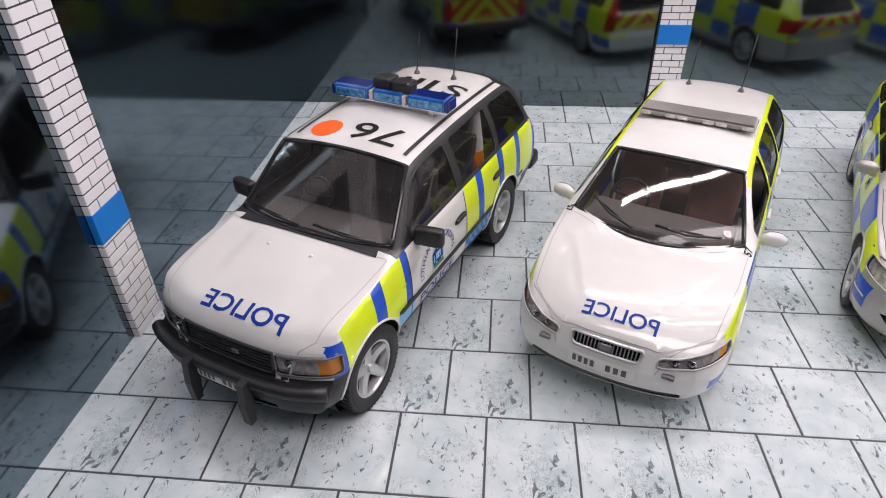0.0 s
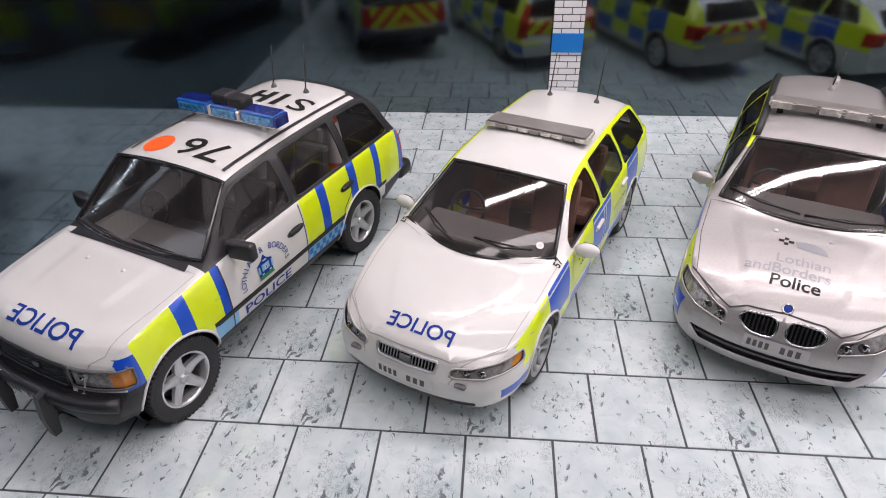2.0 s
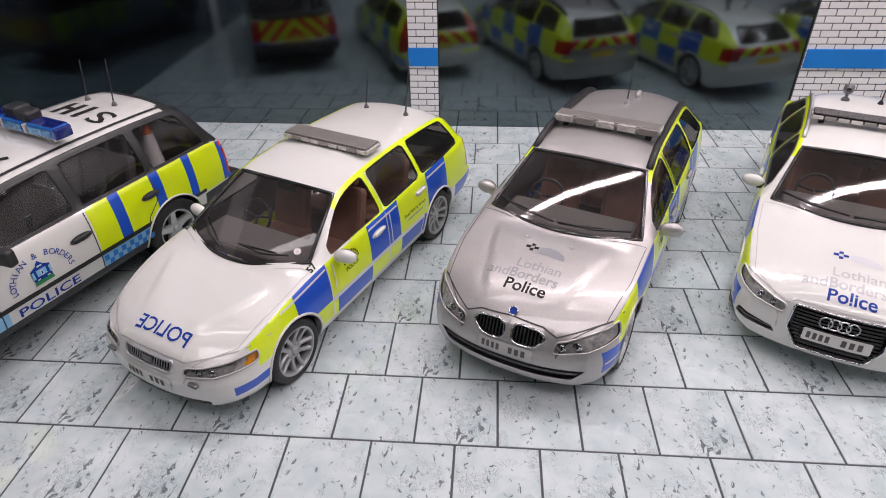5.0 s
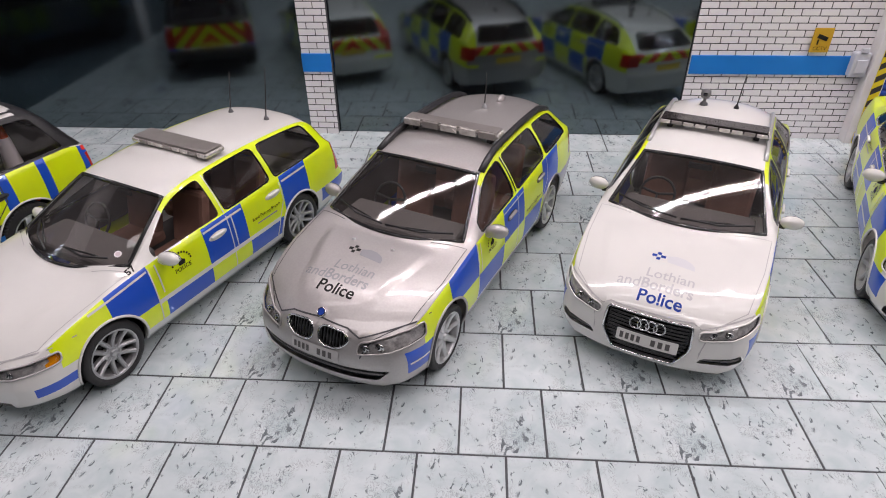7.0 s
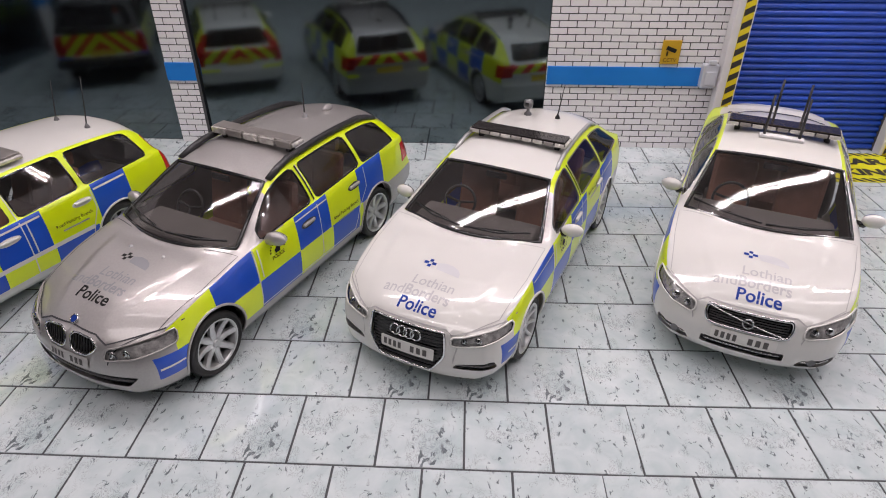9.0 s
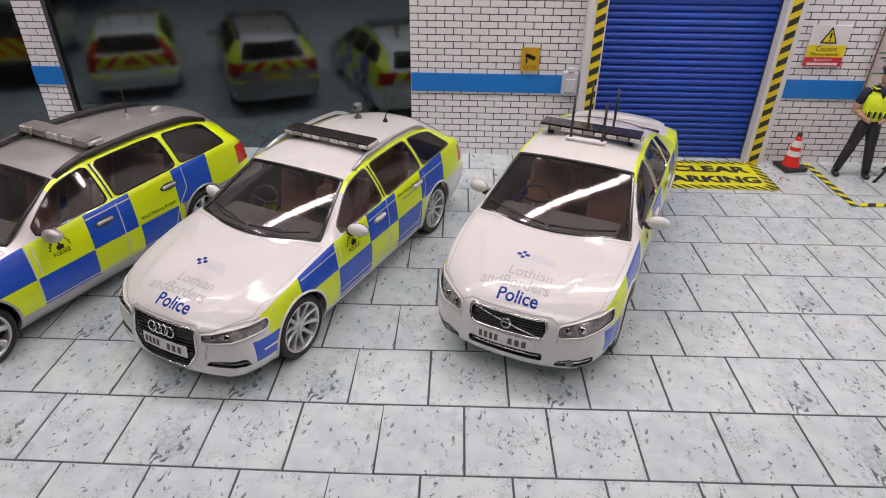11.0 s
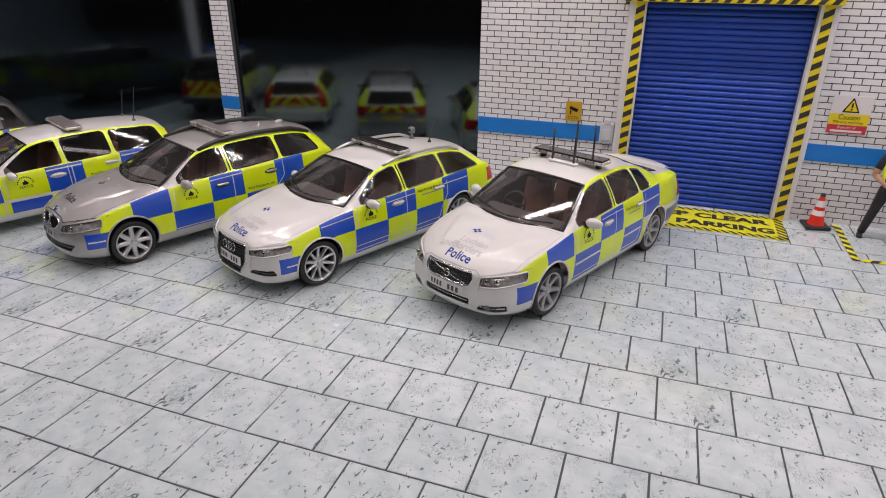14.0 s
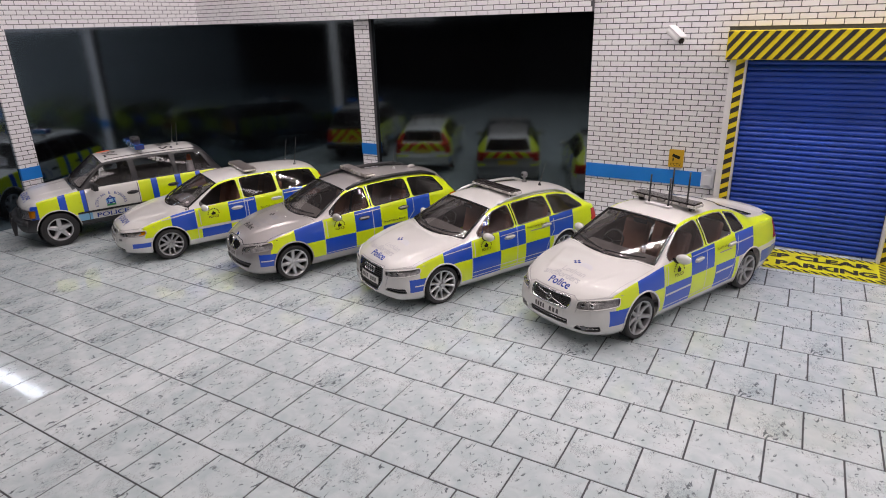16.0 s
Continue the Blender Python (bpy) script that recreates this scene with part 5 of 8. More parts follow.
def hood_lettering(car, sh, u, scale, dark, x0=0.0, pale="ink_grey"):
    """Crest mark, two pale lines and one dark line on a bonnet."""
    fn = lambda x, y: sh.above(x + x0, y, 0.0028)
    q = bmesh.new()
    c = 0.036 * scale
    for dx, dy in ((0, 1), (0, -1), (1, 0), (-1, 0)):
        x, y = -0.09 * scale + dx * c, u + 0.50 * scale + dy * c
        patch(q, [(x - c / 2, y - c / 2), (x + c / 2, y - c / 2), (x + c / 2, y + c / 2), (x - c / 2, y + c / 2)], fn)
    for dx in (-1.5, 1.5):
        x, y = -0.09 * scale + dx * c, u + 0.50 * scale
        patch(q, [(x - c / 4, y - c / 2), (x + c / 4, y - c / 2), (x + c / 4, y + c / 2), (x - c / 4, y + c / 2)], fn)
    part("chequer_mark", q, dark, car)
    q = bmesh.new()
    patch(q, [(-0.02 * scale, u + 0.52 * scale), (0.0, u + 0.44 * scale), (0.25 * scale, u + 0.41 * scale), (0.24 * scale, u + 0.46 * scale), (0.21 * scale, u + 0.50 * scale), (0.14 * scale, u + 0.535 * scale), (0.06 * scale, u + 0.545 * scale)], fn)
    part("swoosh_mark", q, "ink_pale" if pale == "ink_grey" else pale, car)
    for txt, dx, dy, w, mm in (("Lothian", 0.07, 0.265, 0.42, pale), ("and", -0.27, 0.125, 0.20, pale), ("Borders", 0.07, 0.130, 0.45, pale), ("Police", 0.04, 0.0, 0.385, dark)):
        q = bmesh.new()
        drape(q, txt, 0.16 * scale, fn, lambda a, b_, dx=dx, dy=dy: (a + dx * scale, u + dy * scale + b_), w * scale, bold=0.003 if txt in ("Police", "Borders") else 0.001)
        part("bonnet_lettering", q, mm, car)


def door_crest(car, sh, u, z, r, word=True):
    """Dark round crest with a word under it, on both front doors."""
    for sx in (1, -1):
        fn = lambda a, b_: sh.side(a, b_, sx, 0.006)
        q = bmesh.new()
        for k in range(11):
            a0, a1 = math.pi * (k / 11 + 0.01), math.pi * ((k + 0.7) / 11)
            patch(q, [(u + r * 1.0 * math.cos(a0), z + r * math.sin(a0)), (u + r * math.cos(a1), z + r * math.sin(a1)), (u + r * 0.84 * math.cos(a1), z + r * 0.84 * math.sin(a1)), (u + r * 0.84 * math.cos(a0), z + r * 0.84 * math.sin(a0))], fn)
        patch(q, [(u - r * 0.3, z - r * 0.1), (u + r * 0.3, z - r * 0.1), (u + r * 0.36, z + r * 0.22), (u + r * 0.12, z + r * 0.36), (u, z + r * 0.62), (u - r * 0.12, z + r * 0.36), (u - r * 0.36, z + r * 0.22)], fn)
        if word:
            drape(q, "POLICE", r * 0.50, fn, lambda a, b_: (u + a * sx, z - r * 0.38 + b_), r * 1.6, bold=0.0005)
        part("door_crest", q, "ink_black", car)


def side_bars(car, sh, u, z, w):
    """A line of small dark script on the rear doors, drawn as a bar."""
    for sx in (1, -1):
        q = bmesh.new()
        drape(q, "Road Policing Branch", 0.055, lambda a, b_: sh.side(a, b_, sx, 0.006), lambda a, b_: (u + a * sx, z + b_), w)
        part("door_lettering", q, "ink_black", car)
        q = bmesh.new()
        patch(q, [(u - w * 0.36, z - 0.075), (u + w * 0.36, z - 0.075), (u + w * 0.36, z - 0.057), (u - w * 0.36, z - 0.057)], lambda a, b_: sh.side(a, b_, sx, 0.006))
        part("script_bar", q, "ink_dim", car)


def roof_rails(car, sh, u0, u1, m, inset=0.03, r=0.024):
    for sx in (1, -1):
        pts = []
        for k in range(13):
            t = k / 12
            u = u0 + (u1 - u0) * t
            p = sh.above(sx * (sh.f["wcant"](u) - inset), u, 0)
            lift = 0.050 * min(1, min(t, 1 - t) * 7)
            pts.append(p + Vector((0, 0, lift)))
        q = bmesh.new()
        tube(q, pts, r, 8)
        part("roof_rail", q, m, car, "", True)


def block_livery(fender, upper, lower, zm, zs, pillar_u, bumper):
    """Two rows of yellow and blue blocks along the sides, yellow round the windows."""
    def paint(u, z, x, sh, fc):
        pid = fc[sh.pid]
        if pid not in (0, P_DOOR_F, P_DOOR_R) or x < 0.42:
            return 0
        if fc.normal.y < -0.8 or fc.normal.y > 0.85 or fc.normal.z < -0.5:
            return 0
        u0 = sh.unbend(x, u, z)
        belt, cant, wc = sh.f["belt"](u0), sh.f["cant"](u0), sh.f["wcant"](u0)
        if u < fender[0]:
            if bumper[1] < z < (bumper[5] if len(bumper) > 5 else bumper[2]) and u > bumper[0] and x > 0.66:
                return 2
            if z > bumper[2] and u > bumper[3] and z < belt - 0.001:
                return 1
            return 0
        if u > bumper[4] and z < bumper[2]:
            return 2 if z > bumper[1] else 0
        if z > belt - 0.001:
            if u < pillar_u:
                return 0
            if z > cant and x < wc * 0.955:
                return 0
            if z > belt + 0.02 or u > pillar_u + 0.15:
                return 1
        if z < zs:
            return 0
        row = upper if z > zm else lower
        k = 0
        for start, colour in row:
            if u >= start:
                k = colour
        return k
    return paint


def block_cuts(fender, upper, lower, zm, zs, pillar_u, bumper):
    out = [((0, 0, zm), (0, 0, 1), (fender[0] - 0.05, 9, 9)), ((0, 0, zs), (0, 0, 1), (fender[0] - 0.05, 9, 9)), ((0, 0, bumper[1]), (0, 0, 1), (-2, 0.0, 9)),
           ((0, 0, bumper[2]), (0, 0, 1), (-2, fender[0] + 0.1, 9)), ((0, bumper[0], 0), (0, 1, 0), (-2, 0.2, bumper[2] + 0.05)), ((0, bumper[3], 0), (0, 1, 0.25), (-2, 0.2, 9)),
           ((0, fender[0], 0), (0, 1, 0), (-1, 1, 9)), ((0, bumper[4], 0), (0, 1, 0), (2.5, 9, 9)), ((0, 0, bumper[1]), (0, 0, 1), (3, 9, 9)), ((0, 0, bumper[2]), (0, 0, 1), (3, 9, 9))]
    if len(bumper) > 5:
        out.append(((0, 0, bumper[5]), (0, 0, 1), (-2, fender[0], 9)))
    for st, _ in upper[1:]:
        out.append(((0, st, 0), (0, 1, 0), (fender[0], 9, 1.02)))
    for st, _ in lower[1:]:
        out.append(((0, st, 0), (0, 1, 0), (fender[0], 9, zm + 0.1)))
    out.append(((0, pillar_u, 0), (0, 1, 0), (0, 3, 9)))
    return out


def badge_disc(car, sh, x, z, r, mats=("chrome", "ink_blue")):
    """A plain round emblem on the nose."""
    q = bmesh.new()
    p, n = sh.ray((x, -3, z), (0, 1, 0))
    m = Matrix.Translation(p + n * 0.012) @ n.to_track_quat("Z", "Y").to_matrix().to_4x4()
    lathe(q, [(r, -0.01), (r, 0.004), (r * 0.8, 0.008), (r * 0.78, 0.004), (0.0005, 0.005)], m, 20)
    part("emblem", q, mats[0], car, "", True)
    q = bmesh.new()
    lathe(q, [(r * 0.7, 0.006), (0.0005, 0.008)], m, 20)
    part("emblem_field", q, mats[1], car, "", True)


CARS = []

# --- white and lime estate with long bonnet ---
lv = ((0.08,), [(0.08, 2), (0.555, 1), (1.25, 2), (1.84, 1), (2.48, 2), (2.96, 1)], [(0.08, 1), (0.64, 2), (1.255, 1), (1.855, 2), (2.42, 1), (2.5, 0)], 0.55, 0.33, 1.0, (-0.70, 0.36, 0.545, -0.46, 3.2, 0.455))


def estate_extras(car, sh, body):
    flat_bar(car, sh, 1.92, 1.12, 0.28, 0.045)
    fn = lambda x, u: sh.above(x, u, 0.005)
    q = bmesh.new()
    drape(q, "POLICE", 0.17, fn, lambda a, b_: (-a + 0.035, -0.67 + b_), 0.60, bold=0.002)
    part("bonnet_lettering", q, "ink_blue", car)
    door_crest(car, sh, 0.92, 0.79, 0.125)
    side_bars(car, sh, 2.16, 0.74, 0.46)
    q = bmesh.new()
    p, n = sh.ray((0.05, -3, 0.60), (0, 1, 0))
    box(q, p + n * 0.004 + Vector((-0.05, 0, 0)), (0.11, 0.03, 0.07), 0.012, 2)
    part("emblem", q, "dark_metal", car)
    for sx in (1, -1):
        q = bmesh.new()
        drape(q, "57", 0.09, lambda a, b_: sh.above(a, b_, 0.004), lambda a, b_: (sx * (0.80 - b_), 0.44 + a * sx), 0.10, bold=0.003)
        part("wing_lettering", q, "ink_black", car)
    q = bmesh.new()
    p, n = sh.ray((0.60, 0.50, 3), (0, 0, -1))
    lathe(q, [(0.0005, 0.012), (0.034, 0.012), (0.034, 0.004)], Matrix.Translation(p) @ n.to_track_quat("Z", "Y").to_matrix().to_4x4(), 18)
    disc = part("screen_disc", q, "paper", car, "small round paper disc behind the windscreen edge")
    q = bmesh.new()
    lathe(q, [(0.0005, 0.014), (0.022, 0.014), (0.022, 0.012)], Matrix.Translation(p) @ n.to_track_quat("Z", "Y").to_matrix().to_4x4(), 14)
    part("disc_print", q, "pink", disc)
    # small chrome washers under the lamps
    for sx in (1, -1):
        q = bmesh.new()
        p = sh.front(0.50 * sx, 0.505, 0.01)
        box(q, p, (0.10, 0.05, 0.035), 0.012, 2)
        part("lamp_washer", q, "dark_metal", car)


CARS.append(dict(
    name="model_police_estate_car", label="white die-cast estate car model with lime and blue police blocks", scale=0.0523, hub=(0.228, 0.286), turn=23.9, wheelbase=2.755, estate=True, paint="white",
    top=[(-0.92, 0.70), (-0.82, 0.77), (-0.4, 0.875), (0.0, 0.93), (0.10, 0.945), (0.18, 0.957), (0.26, 0.995), (0.60, 1.175), (1.05, 1.375), (1.25, 1.43), (1.7, 1.475), (2.4, 1.475), (3.0, 1.445), (3.35, 1.405), (3.46, 1.375), (3.72, 0.99), (3.80, 0.93)],
    belt=[(-0.92, 0.63), (-0.7, 0.72), (-0.3, 0.83), (0.2, 0.925), (0.6, 0.965), (1.2, 0.985), (2, 1.01), (3, 1.045), (3.6, 1.04), (3.8, 0.92)],
    cant=[(-0.92, 0.660), (-0.5, 0.800), (0.0, 0.915), (0.3, 0.955), (0.50, 0.985), (0.82, 1.177), (1.14, 1.355), (1.4, 1.405), (2.2, 1.435), (2.9, 1.410), (3.3, 1.365), (3.48, 1.270), (3.70, 0.990), (3.8, 0.915)],
    wmax=[(-0.92, 0.70), (-0.88, 0.76), (-0.80, 0.82), (-0.6, 0.875), (-0.2, 0.895), (0.5, 0.90), (2.5, 0.90), (3.2, 0.885), (3.6, 0.86), (3.8, 0.82)],
    wbelt=[(-0.92, 0.65), (-0.84, 0.72), (-0.5, 0.81), (0.0, 0.845), (0.6, 0.855), (1.5, 0.86), (2.6, 0.85), (3.3, 0.83), (3.6, 0.80), (3.8, 0.74)],
    wcant=[(-0.92, 0.500), (-0.3, 0.640), (0.2, 0.760), (0.5, 0.800), (1.14, 0.642), (1.6, 0.622), (2.4, 0.617), (3.2, 0.612), (3.5, 0.620), (3.8, 0.660)],
    bot=[(-0.92, 0.25), (-0.4, 0.20), (3.3, 0.20), (3.8, 0.30)],
    nose_len=1.15, nose=[(0.2, 0.08), (0.32, 0.0), (0.47, 0.0), (0.53, 0.02), (0.62, 0.06), (0.74, 0.11)], tail=[(0.25, 0.08), (0.4, 0), (0.55, 0), (0.65, 0.07), (0.95, 0.08)],
    bow=0.24, tail_bow=0.08, arch_r=0.365, tyre_r=0.322, tyre_w=0.21, rim_r=0.243, hub_x=0.875, spokes=5, spoke="fork", rim_mat="rim_dark", spoke_w=(0.05, 0.045), lowered=True,
    win_top=0.022, win_low=0.012, windows=[(0.68, 1.545, 0.68, 1.53), (1.63, 2.36, 1.61, 2.335), (2.44, 3.36, 2.42, 3.24)], screen=(0.22, 0.47, 1.03, 1.12), crease=(-0.80, 0.18, 0.28, 0.70, 0.010, 0.035), rear_window=(1.02, 1.32, 0.62, 0.52),
    lamp=[(0.43, -0.9, 0.555), (0.46, -0.9, 0.630), (0.87, -0.44, 0.612), (0.87, -0.44, 0.700)], amber=lambda x, u, z: x > 0.80, lamp_rim="gap_soft",
    bulbs=[(0.52, 0, 0.605, 0.040), (0.64, 0, 0.61, 0.036)],
    hood_line=[(0, 0.69), (0.30, 0.685), (0.38, 0.67), (0.86, 0.745)], grilles=[[(-0.27, 0.555), (0.27, 0.555), (0.29, 0.655), (-0.29, 0.655)]], grille_bars=19, bar_way="v", bar_mat="rim", grille_label="chrome grille of upright bars", bar_r=0.006, grille_rim="rim",
    intakes=[[(-0.62, 0.285), (0.62, 0.285), (0.62, 0.335), (-0.62, 0.335)]],
    tail_lamp=[(0.74, 3.74, 0.66), (0.86, 3.55, 0.66), (0.74, 3.55, 1.25), (0.62, 3.6, 1.25)],
    bonnet=[(0.40, -0.88), (0.74, -0.52), (0.80, 0.0), (0.81, 0.42), (0.5, 0.26)], doors=(0.56, 1.60, 2.46, 0.30), door_end=2.46, gate_z=0.62, gate_top=1.0,
    cuts=block_cuts(*lv), livery=block_livery(*lv), chevrons=[0.5 + 0.16 * k for k in range(9)], chev_low=0.70, chev_top=0.98,
    gaps=[[(0.56, 0.32), (0.56, 0.93)], [(1.60, 0.32), (1.60, 1.40)], [(2.30, 0.34), (2.36, 0.55), (2.46, 0.75), (2.46, 0.98)], [(0.56, 0.31), (2.28, 0.31)]], gap_mat="white",
    bands=[([(-0.10, 0.84), (0.54, 0.915)], 0.02), ([(0.56, 0.55), (2.36, 0.55)], 0.05), ([(1.26, 0.935), (1.82, 0.95)], 0.022), ([(2.50, 0.965), (2.94, 0.975)], 0.022), ([(0.64, 0.62), (0.64, 0.93)], 0.016), ([(1.66, 0.58), (1.66, 0.96)], 0.016)],
    mirror=dict(u=0.72, z=0.945, x=1.0, mat="white", arm="white"), handles=[(1.43, 0.84), (2.32, 0.89)], handle_mat="white", recess="white",
    wipers=[[(-0.16, 0.28), (-0.40, 0.38), (-0.60, 0.56)], [(0.56, 0.42), (0.30, 0.34), (0.02, 0.36)]],
    plate=(0, 0.445, 0.54, 0.115), aerials=[(-0.30, 3.05, 0.50, 0.08, "dark_metal"), (0.28, 3.05, 0.62, 0.10, "dark_metal")], seat="seat", seal="gloss_black", extras=estate_extras))

# --- silver estate ---
lv2 = ((0.06,), [(0.06, 2), (0.63, 1), (1.295, 2), (1.87, 1), (2.485, 2), (3.05, 1)], [(0.06, 1), (0.64, 2), (1.29, 1), (1.90, 2), (2.46, 1), (2.54, 0)], 0.63, 0.33, 1.14, (-0.62, 0.36, 0.575, -0.42, 9))


def silver_extras(car, sh, body):
    bar = flat_bar(car, sh, 1.88, 1.16, 0.20, 0.085, "greybar", 5, 0.07)
    hood_lettering(car, sh, -0.47, 1.0, "ink_black", -0.03, "ink_dim")
    door_crest(car, sh, 0.96, 0.82, 0.115)
    side_bars(car, sh, 2.18, 0.70, 0.50)
    roof_rails(car, sh, 1.30, 3.40, "black", 0.035, 0.038)
    badge_disc(car, sh, 0.0, 0.79, 0.045)
    for k in (0.22, -0.22):
        q = bmesh.new()
        p = sh.above(k, 0.16, 0.0)
        lathe(q, [(0.022, 0), (0.018, 0.012), (0.0005, 0.016)], Matrix.Translation(p), 12)
        part("bonnet_catch", q, "rim", car, "", True)
    q = bmesh.new()
    p = sh.above(0.05, 3.15, 0)
    ball(q, p + Vector((0, 0, 0.02)), (0.04, 0.10, 0.05))
    part("roof_fin", q, "silver", car, "", True)


CARS.append(dict(
    name="model_police_estate_car", label="silver die-cast estate car model with lime and blue police blocks", bonnet_gap="seam", win_top=0.022, scale=0.0523, zscale=1.045, hub=(0.389, 0.305), turn=24.0, wheelbase=2.888, estate=True, paint="silver",
    top=[(-0.87, 0.72), (-0.77, 0.795), (-0.4, 0.91), (0.0, 0.965), (0.26, 0.99), (0.35, 1.0), (0.43, 1.04), (0.80, 1.225), (1.17, 1.39), (1.4, 1.44), (1.8, 1.475), (2.5, 1.48), (3.1, 1.45), (3.5, 1.39), (3.64, 1.34), (3.90, 1.01), (3.96, 0.94)],
    belt=[(-0.87, 0.655), (-0.6, 0.765), (-0.2, 0.86), (0.3, 0.945), (0.7, 0.99), (2, 1.035), (3, 1.07), (3.7, 1.06), (3.96, 0.94)],
    cant=[(-0.87, 0.690), (-0.5, 0.830), (0.0, 0.935), (0.4, 0.980), (0.60, 1.010), (0.93, 1.197), (1.26, 1.365), (1.6, 1.415), (2.3, 1.435), (2.9, 1.410), (3.35, 1.340), (3.6, 1.220), (3.86, 1.020), (3.96, 0.930)],
    wmax=[(-0.87, 0.71), (-0.83, 0.78), (-0.75, 0.84), (-0.5, 0.90), (0.0, 0.92), (2.7, 0.92), (3.4, 0.90), (3.96, 0.84)],
    wbelt=[(-0.87, 0.67), (-0.78, 0.75), (-0.4, 0.84), (0.2, 0.875), (1.5, 0.88), (2.8, 0.87), (3.5, 0.84), (3.96, 0.76)],
    wcant=[(-0.87, 0.500), (-0.3, 0.640), (0.3, 0.780), (0.6, 0.820), (1.26, 0.652), (1.8, 0.632), (2.6, 0.627), (3.3, 0.612), (3.7, 0.630), (3.96, 0.680)],
    bot=[(-0.87, 0.22), (-0.4, 0.19), (3.4, 0.19), (3.96, 0.30)],
    nose_len=1.15, nose=[(0.2, 0.06), (0.30, 0.0), (0.47, 0.0), (0.54, 0.015), (0.64, 0.055), (0.76, 0.10)], tail=[(0.25, 0.08), (0.4, 0), (0.6, 0), (0.7, 0.05), (1.0, 0.07)],
    bow=0.26, tail_bow=0.12, arch_r=0.372, tyre_r=0.330, tyre_w=0.225, rim_r=0.256, hub_x=0.895, spokes=8, spoke="plain", spoke_w=(0.085, 0.062),
    windows=[(0.80, 1.635, 0.80, 1.62), (1.735, 2.60, 1.715, 2.575), (2.67, 3.46, 2.65, 3.30)], screen=(0.38, 0.56, 1.15, 1.24), hood_mat="seam", crease=(-0.78, 0.36, 0.33, 0.62, 0.018, 0.032), rear_window=(1.04, 1.30, 0.60, 0.50),
    lamp=[(0.40, -0.8, 0.565), (0.46, -0.8, 0.67), (0.87, -0.38, 0.650), (0.87, -0.38, 0.765)], amber=lambda x, u, z: False,
    bulbs=[(0.48, 0, 0.61, 0.045), (0.60, 0, 0.635, 0.045)], lamp_rim="silver",
    hood_line=[(0, 0.765), (0.29, 0.745), (0.42, 0.70), (0.86, 0.79)], grilles=[[(0.03, 0.575), (0.24, 0.575), (0.34, 0.66), (0.30, 0.72), (0.03, 0.74)], [(-0.03, 0.575), (-0.24, 0.575), (-0.34, 0.66), (-0.30, 0.72), (-0.03, 0.74)]], grille_bars=9, bar_way="v", bar_mat="black", grille_rim="chrome", bar_r=0.007, grille_rim_r=0.010, grille_round=0.075, plate_mat="plate_dim",
    intakes=[[(-0.60, 0.325), (0.60, 0.325), (0.70, 0.425), (-0.70, 0.425)]],
    tail_lamp=[(0.70, 3.86, 0.76), (0.88, 3.58, 0.74), (0.86, 3.60, 0.98), (0.70, 3.86, 0.98)],
    bonnet=[(0.40, -0.86), (0.76, -0.46), (0.83, 0.0), (0.84, 0.50), (0.5, 0.41)], doors=(0.64, 1.69, 2.64, 0.30), gate_z=0.62, gate_top=1.02,
    cuts=block_cuts(*lv2), livery=block_livery(*lv2), chevrons=[0.5 + 0.16 * k for k in range(9)], chev_low=0.82, chev_top=0.98,
    gaps=[[(0.64, 0.36), (0.64, 0.98)], [(1.69, 0.36), (1.69, 1.40)], [(2.36, 0.36), (2.46, 0.60), (2.64, 0.80), (2.64, 1.04)], [(0.64, 0.355), (2.36, 0.355)]], gap_mat="ink_pale", pillar_line=[(1.685, 1.045), (1.670, 1.395)],
    bands=[([(-0.60, 0.46), (-0.38, 0.46)], 0.02), ([(1.30, 0.96), (1.86, 0.975)], 0.014), ([(0.70, 0.66), (0.70, 0.96)], 0.014)],
    mirror=dict(u=0.86, z=0.985, x=1.02, mat="silver", arm="silver"), handles=[(1.50, 0.87), (2.40, 0.91)], handle_mat="silver", recess="seam",
    wipers=[[(-0.06, 0.44), (-0.40, 0.49), (-0.70, 0.64)], [(0.66, 0.57), (0.35, 0.46), (-0.02, 0.44)]],
    plate=(0, 0.505, 0.50, 0.105), aerials=[(0.0, 2.75, 0.42, 0.0, "rim")], seat="seat", seal="gloss_black", extras=silver_extras))

# --- white estate with sloping tail ---
lv3 = ((0.03,), [(0.03, 2), (0.61, 1), (1.20, 2), (1.79, 1), (2.38, 2), (2.98, 1)], [(0.03, 1), (0.61, 2), (1.22, 1), (1.80, 2), (2.38, 1), (2.48, 0)], 0.66, 0.285, 1.07, (-0.60, 0.34, 0.555, -0.44, 9))


